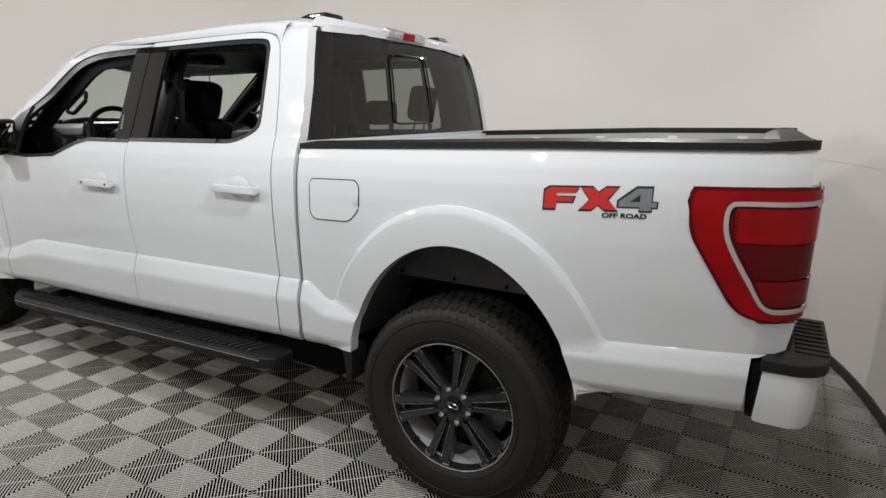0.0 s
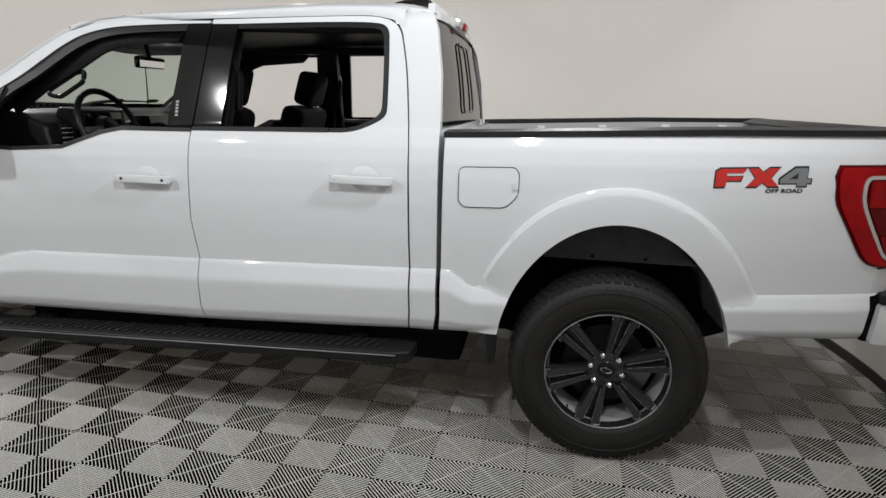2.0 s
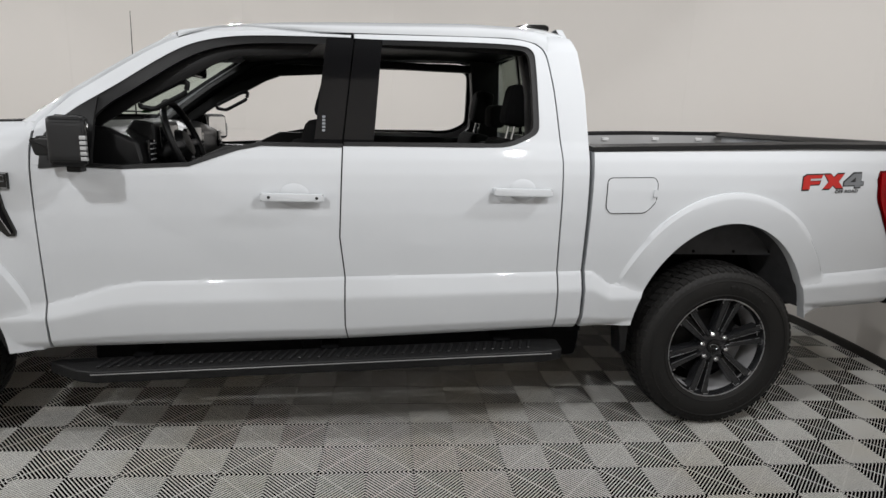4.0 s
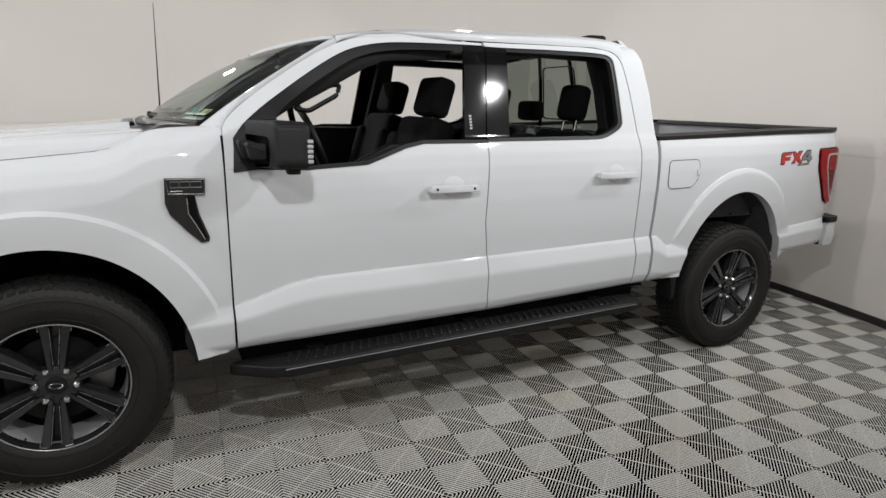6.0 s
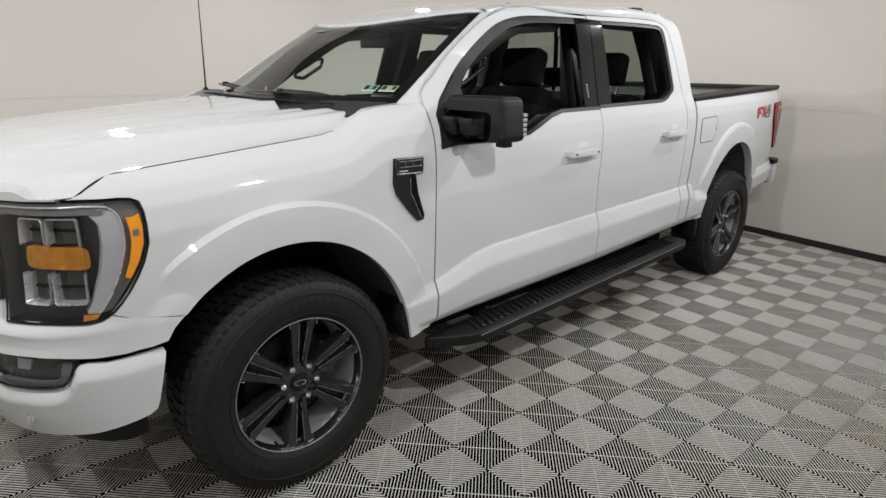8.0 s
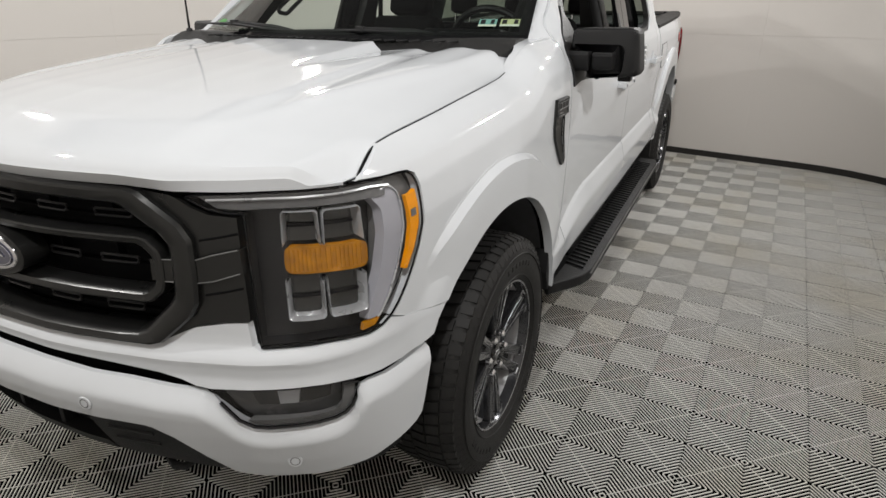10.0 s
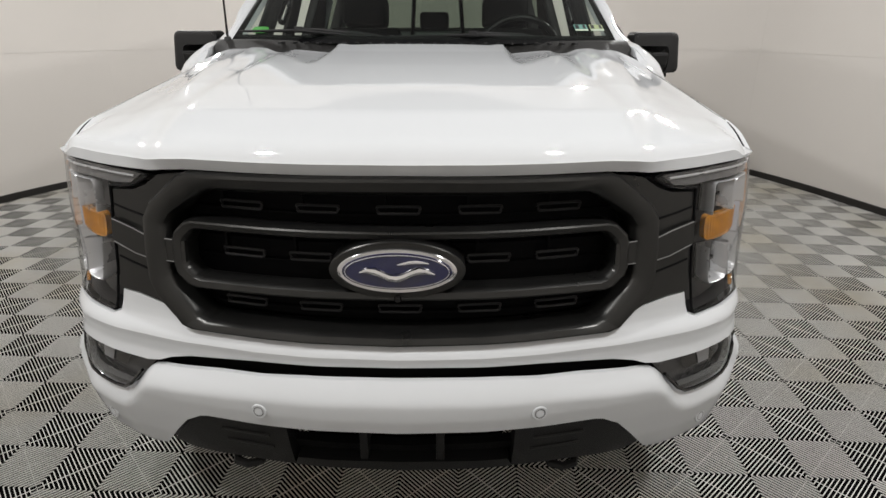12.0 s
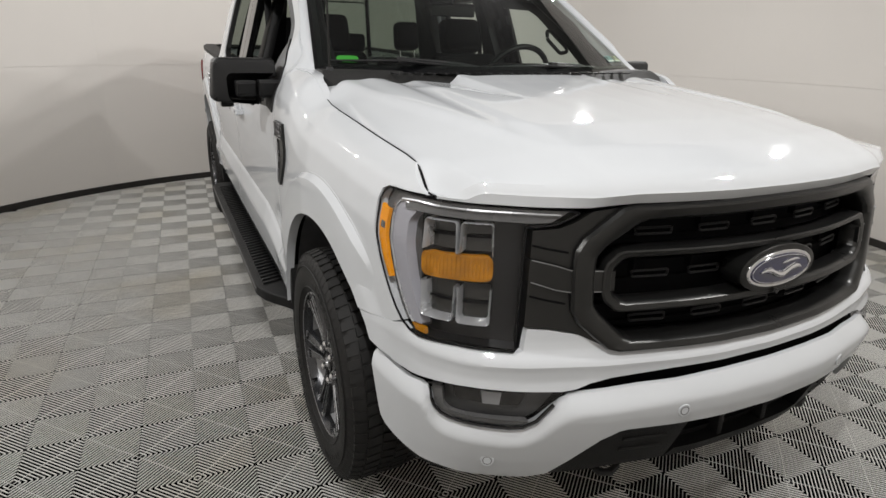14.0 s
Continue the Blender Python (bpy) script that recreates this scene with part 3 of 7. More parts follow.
def build_side(side):
    who = "driver" if side < 0 else "passenger"
    # front fender
    g = 0.003
    arch_f = arc(0.0, 0.40, 0.505, 0.55, 5, 136, 40)
    rim = [nose_map(s, z) for s, z in LAMP_REAR[::-1] + [(0.952, 1.153)]]
    lamp_edge = [(-0.45, 0.789), (-0.51, 0.797), (rim[0].x + 0.004, rim[0].z - 0.004)] + [(p.x + 0.005 * (1 if p.z < 1.14 else 0), p.z + 0.005 * (1 if p.z > 1.12 else 0)) for p in rim[1:]]
    top = [(-0.606, 1.156), (-0.575, 1.168), (-0.555, 1.181), (-0.53, 1.195)] + [(x, SHOULDER(x)) for x in (-0.5, -0.35, -0.2, -0.05, 0.1, 0.2)] + [(x, SHOULDER(x)) for x in (0.25, 0.30, 0.34, 0.38, 0.42, 0.47, 0.53, 0.59, 0.645 - g)]
    out = [(0.655 - g, 0.455)] + [(0.505, 0.447)] + arch_f + lamp_edge + top
    fender = side_panel("front_fender", out[::-1], truck, side, "white front fender with a wheel-arch flare", depth=0.03, step=0.010)
    # front door
    def seam(z):
        return float(np.interp(z, [0.47, 0.55, 0.65, 0.77, 0.95, 1.33], [1.885, 1.870, 1.868, 1.868, 1.845, 1.855]))
    r_edge = [(seam(z) - g, z) for z in (1.325, 1.2, 1.1, 0.95, 0.85, 0.77, 0.65, 0.55, 0.482)]
    l_edge = [(0.66 + g, 0.462), (0.655 + g, 0.65), (0.65 + g, 0.95), (0.648 + g, 1.225)]
    bottom = [(x, LO(x) + 0.004) for x in (1.6, 1.3, 1.0, 0.75)]
    fd = side_panel("front_door", r_edge + bottom + l_edge + BELT[1:-1] + [(1.855 - g, 1.33)], truck, side, "white front door with the window rolled down")
    inner = WIN_F[::-1]
    frame_out = [(0.648 + g, 1.225), (0.650 + g, 1.36)] + [(x + g, z - g) for x, z in SEAM_F]
    frame_out[-1] = (1.89 - g, 1.800)
    upper = frame_out[:2] + chain(frame_out[2:]) + [(1.8845, 1.7895)] + chain([(1.80, 1.788), (1.50, 1.780), (1.36, 1.768), (1.235, 1.738), (1.155, 1.70), (1.074, 1.65), (1.0, 1.60), (0.93, 1.55), (0.855, 1.498), (0.797, 1.455), (0.735, 1.402), (0.690, 1.345)]) + [(0.685, 1.225)]
    side_panel("upper_frame", upper, fd, side)
    # black surround and pillar trims
    trim = [(0.685, 1.225)] + chain([(0.690, 1.346), (0.735, 1.404), (0.797, 1.457), (0.855, 1.500), (0.93, 1.552), (1.0, 1.602), (1.074, 1.652), (1.155, 1.702), (1.235, 1.740), (1.36, 1.770), (1.50, 1.782), (1.80, 1.790)]) + chain([(1.78, 1.756), (1.50, 1.748), (1.36, 1.730), (1.26, 1.700), (1.185, 1.662), (1.11, 1.614), (1.04, 1.566), (0.965, 1.512), (0.90, 1.465), (0.85, 1.40), (0.80, 1.26)]) + [(0.80, 1.225)]
    side_panel("window_surround", trim, fd, side, "matt black window surround", off=-0.006, material=PLASTIC, depth=0.03)
    side_panel("pillar_trim", [(1.735, 1.337), (1.850, 1.337), (1.898, 1.786), (1.782, 1.782)], fd, side, "gloss black pillar cover", off=-0.002, material=GLOSSBLACK)
    beltrim = [(0.69, 1.226)] + BELT[2:] + [(1.855, 1.345), (1.52, 1.341), (1.42, 1.321), (1.235, 1.251), (0.98, 1.233), (0.70, 1.240)]
    side_panel("belt_moulding", beltrim, fd, side, "black window sill moulding", off=0.003, material=PLASTIC)
    if side < 0:
        for k in range(5):
            side_panel("keypad_button", rounded([(1.768, 1.392 + 0.014 * k), (1.782, 1.392 + 0.014 * k), (1.783, 1.402 + 0.014 * k), (1.769, 1.402 + 0.014 * k)], 0.003), fd, side, "small pale keypad button", off=0.001, depth=0.002, material=DECALGREY)
    door_handle(fd, 1.523, 1.782, 1.10, 1.145, side, True)
    # rear door
    rs = [(2.818, 1.30), (2.822, 1.1), (2.826, 0.9), (2.83, 0.80), (2.835, 0.60), (2.83, 0.525)]
    rd_out = [(1.855 + g, 1.335)] + chain([(2.45, 1.348), (2.57, 1.350), (2.66, 1.385), (2.716, 1.42), (2.717, 1.47)]) + [(2.80, 1.47)] + rs + [(x, LO(x) + 0.004) for x in (2.5, 2.2, 2.0)] + [(seam(z) + g, z) for z in (0.482, 0.55, 0.65, 0.77, 0.85, 0.95, 1.1, 1.2)]
    rd = side_panel("rear_door", rd_out, truck, side, "white rear door with the window rolled down")
    up2 = chain([(1.895 + g, 1.806), (2.3, 1.820), (2.60, 1.828), (2.70, 1.812), (2.745, 1.775), (2.765, 1.70), (2.785, 1.60), (2.80, 1.47)]) + chain([(2.717, 1.47), (2.712, 1.60), (2.706, 1.70), (2.698, 1.785), (2.62, 1.802), (2.3, 1.797), (2.0, 1.787), (1.90, 1.787)])
    side_panel("upper_frame", up2, rd, side)
    t2 = chain([(2.0, 1.790), (2.3, 1.800), (2.62, 1.805), (2.700, 1.788), (2.708, 1.70), (2.714, 1.60), (2.719, 1.47), (2.718, 1.42), (2.66, 1.383), (2.57, 1.348), (2.45, 1.346)]) + chain([(2.45, 1.364), (2.565, 1.368), (2.645, 1.400), (2.690, 1.432), (2.692, 1.48), (2.687, 1.60), (2.682, 1.70), (2.672, 1.768), (2.61, 1.780), (2.3, 1.775), (2.02, 1.768)])
    side_panel("window_surround", t2, rd, side, "matt black window surround", off=-0.006, material=PLASTIC, depth=0.03)
    side_panel("pillar_trim", [(1.858, 1.341), (1.985, 1.345), (2.020, 1.787), (1.904, 1.787)], rd, side, "gloss black pillar cover", off=-0.002, material=GLOSSBLACK)
    side_panel("belt_moulding", [(1.86, 1.336), (2.47, 1.349), (2.47, 1.367), (1.86, 1.352)], rd, side, "black window sill moulding", off=0.003, material=PLASTIC)
    door_handle(rd, 2.503, 2.765, 1.14, 1.19, side, False)
    # sill and cab corner
    cc = chain([(2.605, 1.833), (2.705, 1.818), (2.752, 1.780), (2.772, 1.70), (2.792, 1.60), (2.808, 1.46)]) + [(2.824, 1.30), (2.830, 1.1), (2.834, 0.9), (2.838, 0.80), (2.843, 0.60), (2.838, 0.525), (2.94, 0.523), (2.952, 0.60), (2.948, 0.80), (2.945, 1.2), (2.942, 1.40), (2.93, 1.60), (2.90, 1.78), (2.875, 1.84), (2.80, 1.862), (2.6, 1.862)]
    side_panel("cab_corner", cc, truck, side, "white rear cab corner panel", depth=0.05)
    # bed side
    arch_r = arc(3.683, 0.40, 0.48, 0.64, 162, 14, 46)
    rail = curve([(2.9, 1.352), (4.0, 1.402), (4.75, 1.421)])
    bed = [(2.968, rail(2.97)), (2.968, 0.80), (2.972, 0.60), (2.966, 0.527), (3.1, 0.530), (3.217, 0.535)] + arch_r + [(4.152, 0.597), (4.64, 0.617)]
    tail_hole = [(4.648, 0.80), (4.66, 0.905), (4.628, 0.925), (4.595, 0.955), (4.445, 1.19), (4.428, 1.26), (4.44, 1.302), (4.60, 1.308), (4.735, 1.314), (4.74, rail(4.74))]
    bs = side_panel("bed_side", bed + tail_hole, truck, side, "white cargo bed side with a flared wheel arch", depth=0.05, step=0.010)
    corner = [(4.646, 0.80), (4.69, 0.808), (4.735, 0.83), (4.748, 0.915), (4.655, 0.908)]
    side_panel("bed_corner", corner, bs, side)
    # bed rail cap
    cap = panel([(2.962, 0.0), (4.68, 0.0), (4.735, 0.02), (4.735, 0.115), (2.962, 0.115)], lambda u, v: Vector((u, -(UPPER(1.335) - NARROW(u)) + v - 0.008, rail(u) + 0.017 - 0.004 * math.cos(v * 20))), (0, 0, -0.022), 0.06)
    part("rail_cap", sided(cap, side), PLASTIC, bs, "black plastic bed rail cap")
    inn = panel([(2.97, 1.075), (4.72, 1.075), (4.72, 1.412), (4.0, 1.393), (2.97, 1.345)], lambda u, v: Vector((u, -0.815 + 0.03 * smoothstep(1.2, 1.25, v), v)), (0, -0.03, 0), 0.12)
    part("inner_wall", sided(inn, side), BEDLINER, bs, "pale grey inner bed wall")
    lip = panel([(2.97, 0.0), (4.70, 0.0), (4.70, 0.032), (2.97, 0.032)], lambda u, v: Vector((u, -0.790, rail(u) + 0.014 - v)), (0, -0.02, 0), 0.12)
    part("rail_lip", sided(lip, side), PLASTIC, bs, "black inner lip of the rail cap")
    for x in (3.35, 3.75, 4.15, 4.5):
        part("tie_down", sided(box(x, -0.776, rail(x) - 0.036, 0.05, 0.02, 0.022, 0.004), side), WHITEPLASTIC, bs, "pale tie-down block")
    shield = panel(dense([(3.18, 0.845)] + arc(3.683, 0.40, 0.50, 0.655, 140, 36, 24) + [(4.19, 0.845)], 0.06, True), lambda u, v: Vector((u, -0.80, v)), (0, 0.012, 0), 0.12)
    lin = part("liner_shield", sided(shield, side), LINER, bs, "grey felt shield inside the wheel arch")
    for x in (3.36, 3.60, 3.82, 4.02):
        part("clip", moved(sided(lathe([(0.0, -0.006), (0.006, -0.005), (0.008, 0.0)], 12), side), Matrix.Translation((x, -0.80 * -side, 0.862))), DARK, lin)
    # fuel door on the driver's side only
    if side < 0:
        fo = rounded([(3.033, 1.235), (3.255, 1.242), (3.273, 1.22), (3.273, 1.13), (3.225, 1.080), (3.055, 1.075), (3.033, 1.10)], 0.025)
        fdoor = side_panel("fuel_door", fo, bs, side, "flush fuel filler door", off=0.0025, depth=0.004)
        part("gap", tube([side_map(u, v, 0.0012) for u, v in dense(fo, 0.02, True)], 0.0022, 6, True), DARK, fdoor)
        side_panel("finger_tab", rounded([(3.255, 1.155), (3.272, 1.155), (3.272, 1.188), (3.255, 1.188)], 0.004), fdoor, side, off=0.008, depth=0.008)
    # wheel-arch liners
    for nm, (xc, z0, a, b), t0, t1 in (("front_liner", ARCHES[0], 2, 172), ("rear_liner", ARCHES[1], 18, 163)):
        pts = arc(xc, z0, a + 0.012, b + 0.012, t0, t1, 28)
        bm = bmesh.new()
        A = [bm.verts.new((x, -0.945 + NARROW(x), z)) for x, z in pts]
        B = [bm.verts.new((x * 0.98 + xc * 0.02, -0.58, z - 0.02)) for x, z in pts]
        for i in range(len(pts) - 1):
            bm.faces.new((A[i], A[i + 1], B[i + 1], B[i]))
        part(nm, sided(bm, side), LINER, fender if nm[0] == "f" else bs, "dark felt wheel-arch liner")
    # mud guard strip ahead of the rear wheel
    part("mud_guard", sided(prism([(3.16, 0.545), (3.215, 0.545), (3.212, 0.40), (3.185, 0.385), (3.175, 0.48)], "y", -0.965, -0.86, 0.006), side), PLASTIC, bs, "small black mud guard")
    # front mud guard
    part("mud_guard", sided(prism([(0.47, 0.62), (0.50, 0.52), (0.512, 0.44), (0.495, 0.43), (0.46, 0.52)], "y", -0.98, -0.80, 0.006), side), PLASTIC, fender, "black arch edge guard")
    return fender, fd, rd, bs


def arch_flare(arch, a0, a1, side, parent):
    """The raised band round a wheel arch, with a crisp outer edge that fades out at its ends."""
    xc, z0, a, b = arch
    bm = bmesh.new()
    cols = []
    n = 90
    for k in range(n + 1):
        t = radians(a0 + (a1 - a0) * k / n)
        fade = smoothstep(0.0, 0.16, k / n) * smoothstep(1.0, 0.86, k / n)
        col = []
        for o, d in ((0.0, -0.020), (0.0005, 0.0225), (0.02, 0.0225), (0.06, 0.0222), (0.110, 0.0215), (0.122, 0.0205), (0.138, 0.0125), (0.142, 0.0105), (0.1435, 0.0012), (0.145, -0.006)):
            x, z = xc + (a + o) * math.cos(t), z0 + (b + o) * math.sin(t)
            low = half_width(x, z) - 0.0035 + 0.0047 * fade
            y = half_width(x, z, d) if d > 0 else half_width(x, z) + d
            col.append(bm.verts.new((x, -(low + max(0.0, y - low) * fade if d > 0 else y), z)))
        cols.append(col)
    for A, B in zip(cols, cols[1:]):
        for i in range(len(A) - 1):
            bm.faces.new((A[i], A[i + 1], B[i + 1], B[i]))
    bmesh.ops.recalc_face_normals(bm, faces=bm.faces[:])
    if sum((f.normal * f.calc_area() for f in bm.faces), Vector()).y > 0:
        bmesh.ops.reverse_faces(bm, faces=bm.faces[:])
    part("arch_flare", sided(bm, side), PAINT, parent, "raised white arch flare", smooth=22)


SIDES = {s: build_side(s) for s in (-1, 1)}
for s in (-1, 1):
    arch_flare(ARCHES[0], 12, 137, s, SIDES[s][0])
    arch_flare(ARCHES[1], 16, 160, s, SIDES[s][3])

# ---- hood ----
HOOD_LINE = curve([(0.0, 1.180), (0.003, 1.189), (0.009, 1.200), (0.021, 1.213), (0.036, 1.224), (0.065, 1.237), (0.15, 1.266), (0.35, 1.298), (0.7, 1.333), (1.0, 1.360), (1.25, 1.386)], 0.008)
SEAM_Y = curve([(-0.70, 0.848), (-0.62, 0.848), (-0.592, 0.847), (-0.555, 0.843), (-0.53, 0.839), (-0.50, 0.835), (-0.42, 0.833), (-0.25, 0.843), (0.1, 0.855), (0.2, 0.856), (0.28, 0.855), (0.305, 0.851), (0.335, 0.843), (0.386, 0.825), (0.41, 0.815)], 0.01)
SEAM_DROP = curve([(-0.65, 0.055), (-0.592, 0.044), (-0.575, 0.035), (-0.555, 0.023), (-0.53, 0.011), (-0.50, 0.002), (-0.48, 0.0), (0.5, 0.0)], 0.008)


EDGE_PTS = [nose_map(q, 1.155, 0.026 - 0.020 * smoothstep(0.50, 0.62, q)) for q in np.linspace(0, 1.0, 60)]
HOOD_X = curve([(p.y, p.x) for p in EDGE_PTS], 0.01)
LIP = curve([(0.0, 1.161), (0.44, 1.159), (0.50, 1.155), (0.54, 1.149), (0.58, 1.148), (0.69, 1.152), (0.80, 1.156), (0.86, 1.157)], 0.02)


CREST = curve([(-0.90, 0.46), (-0.75, 0.50), (-0.55, 0.56), (-0.2, 0.645), (0.1, 0.705), (0.35, 0.74)], 0.1)
VALLEY_OUT = curve([(-0.16, 0.355), (0.0, 0.43), (0.15, 0.525), (0.28, 0.62), (0.36, 0.66)], 0.02)
VALLEY_DEPTH = curve([(-0.20, 0.0), (-0.15, 0.001), (0.0, 0.013), (0.28, 0.030), (0.36, 0.032)], 0.03)


def hood_map(x, y, off=0.0):
    """The hood's top: a broad dome to a soft crest on each side, a flank down to the seam, and a wedge-shaped valley beside the dome near the cowl."""
    a, seam, crest = abs(y), SEAM_Y(x), CREST(x)
    slope = (HOOD_X(a + 0.01) - HOOD_X(a - 0.01)) / 0.02
    xi = max(0.0, x - HOOD_X(a)) / math.hypot(1, max(0, slope))
    line = HOOD_LINE(xi) + (LIP(a) - 1.158) * smoothstep(0.10, 0.0, xi)
    top = SHOULDER(x) + 0.002
    u = min(1.2, max(0.0, (a - crest) / (seam - crest)))
    inside = 0.07 * min(1.3, a / crest) ** 2.4
    outside = 0.10 + 0.90 * (1 - max(0.0, 1 - u) ** 1.35) if u < 1 else 1.0 + (u - 1)
    w = smoothstep(crest - 0.025, crest + 0.045, a)
    z = line - max(0.0, line - top) * (inside * (1 - w) + outside * w)
    z = max(z - SEAM_DROP(x) * smoothstep(0.72, 1.0, u), min(z, LIP(a) + 0.004))
    d = VALLEY_DEPTH(x)
    if d > 0.0005:
        y_in = 0.312 - 0.10 * max(0.0, 0.28 - x) * 0.2
        y_out = max(VALLEY_OUT(x), y_in + 0.05)
        z -= d * float(np.interp(a, [y_in, y_in + 0.032, y_out], [0.0, 1.0, 0.0]))
    return Vector((x, y, z + off))


HOOD_REAR = curve([(0.0, 0.265), (0.31, 0.27), (0.345, 0.305), (0.58, 0.322), (0.73, 0.346), (0.84, 0.366), (0.93, 0.380), (0.97, 0.385), (1.0, 0.386)], 0.02)


def build_hood():
    """The hood as rows from its front lip back to the cowl."""
    bm = bmesh.new()
    cuts = [0.0, 0.0015, 0.004, 0.008, 0.014, 0.022, 0.032, 0.045, 0.06, 0.08] + [0.10 + 0.90 * k / 52 for k in range(53)]
    ws = [-1 + 2 * k / 200 for k in range(201)]
    rows = []
    for w in ws:
        a = abs(w)
        y0 = w * 0.8405
        xf, xr, zl = HOOD_X(abs(y0)), HOOD_REAR(a), LIP(abs(y0))
        under = 0.013 * smoothstep(0.74, 0.58, a)
        col = [Vector((xf + 0.035, y0, zl - 0.006)), Vector((xf + under + 0.002, y0, zl - 0.002))]
        for c in cuts:
            x = xf + (xr - xf) * c
            col.append(hood_map(x, w * (SEAM_Y(x) - 0.0075)))
        col.append(col[-1] + Vector((0.004, 0, -0.02)))
        rows.append([bm.verts.new(v) for v in col])
    for A, B in zip(rows, rows[1:]):
        for i in range(len(A) - 1):
            bm.faces.new((A[i], B[i], B[i + 1], A[i + 1]))
    for R in (rows[0], rows[-1]):
        low = [bm.verts.new(v.co + Vector((0.006, -0.016 * (1 if v.co.y > 0 else -1), -0.012))) for v in R]
        for i in range(len(R) - 1):
            bm.faces.new((R[i], R[i + 1], low[i + 1], low[i]))
    bmesh.ops.recalc_face_normals(bm, faces=bm.faces[:])
    return bm


for side in (-1, 1):
    part("hood_seal", tube([Vector((x, side * (SEAM_Y(x) - 0.004), hood_map(x, SEAM_Y(x) - 0.0075).z - 0.004 + 0.004 * smoothstep(0.24, 0.30, x))) for x in np.linspace(HOOD_X(0.8405) + 0.012, 0.384, 90)], 0.0034, 6), DARK, truck, "black seal in the hood seam")
hood = part("hood", build_hood(), PAINT, truck, "white hood with a broad dome between two wedge-shaped valleys", smooth=24)

# ---- roof and glass ----
ROOF_LINE = curve([(0.86, 1.705), (0.95, 1.743), (1.05, 1.774), (1.165, 1.804), (1.3, 1.830), (1.4, 1.843), (1.6, 1.861), (1.83, 1.875), (2.4, 1.903), (2.75, 1.902), (2.85, 1.882), (2.92, 1.85)], 0.08)


def roof_map(x, y, off=0.0):
    a = abs(y) / 0.74
    z = ROOF_LINE(x) + 0.026 * (0.45 - a ** 2.2) - 0.020 * (max(0, a - 0.86) / 0.14) ** 2
    z += 0.004 * (smoothstep(0.60, 0.57, a) - smoothstep(0.50, 0.47, a)) * smoothstep(1.4, 1.5, x)
    return Vector((x, y, z + off))


ro = [(0.905, 0.0), (0.92, 0.20), (0.965, 0.36), (1.03, 0.50), (1.11, 0.63), (1.165, 0.695), (1.22, 0.722), (1.35, 0.738), (1.6, 0.742), (2.3, 0.742), (2.78, 0.735), (2.86, 0.71), (2.885, 0.64), (2.895, 0.0)]
ro = ro + [(x, -y) for x, y in reversed(ro[1:-1])]
roof = part("roof", panel(dense(ro, 0.05, True), roof_map, (0, 0, -0.03), 0.06, (0, 0, 1), 0.03), PAINT, truck, "white roof with two shallow ribs")


def screen_map(s, t, off=0.0):
    """Windshield: s across (-1 to 1), t up the glass (0 to 1)."""
    lo = Vector((0.36 + 0.215 * abs(s) ** 2.2, 0.812 * s, 1.385 + 0.005 * abs(s)))
    hi = roof_map(0.903 + 0.26 * abs(s) ** 2.2, 0.697 * s) + Vector((0, 0, -0.01))
    p = lo.lerp(hi, t)
    p.z += 0.024 * (1 - 0.85 * s * s) * math.sin(math.pi * min(1, max(0, t))) + off
    p.x -= off
    return p


frontglass = part("windshield", panel(dense([(-0.985, 0.02), (0.985, 0.02), (0.985, 0.98), (-0.985, 0.98)], 0.1, True), screen_map, None, 0.1, (-1, 0, 0)), WINDSHIELD, truck, "clear windshield with stickers in its lower corners")
frontglass.visible_shadow = False
band = merge(*[panel(o, lambda s, t: screen_map(s, t, -0.002), None, 0.08) for o in ([(-1.0, -0.02), (1.0, -0.02), (1.0, 0.05), (-1.0, 0.05)], [(-1.0, 0.95), (1.0, 0.95), (1.0, 1.0), (-1.0, 1.0)], [(-1.0, 0.05), (-0.955, 0.05), (-0.955, 0.95), (-1.0, 0.95)], [(0.955, 0.05), (1.0, 0.05), (1.0, 0.95), (0.955, 0.95)])])
part("frit_band", band, GLOSSBLACK, frontglass, "black painted glass border")
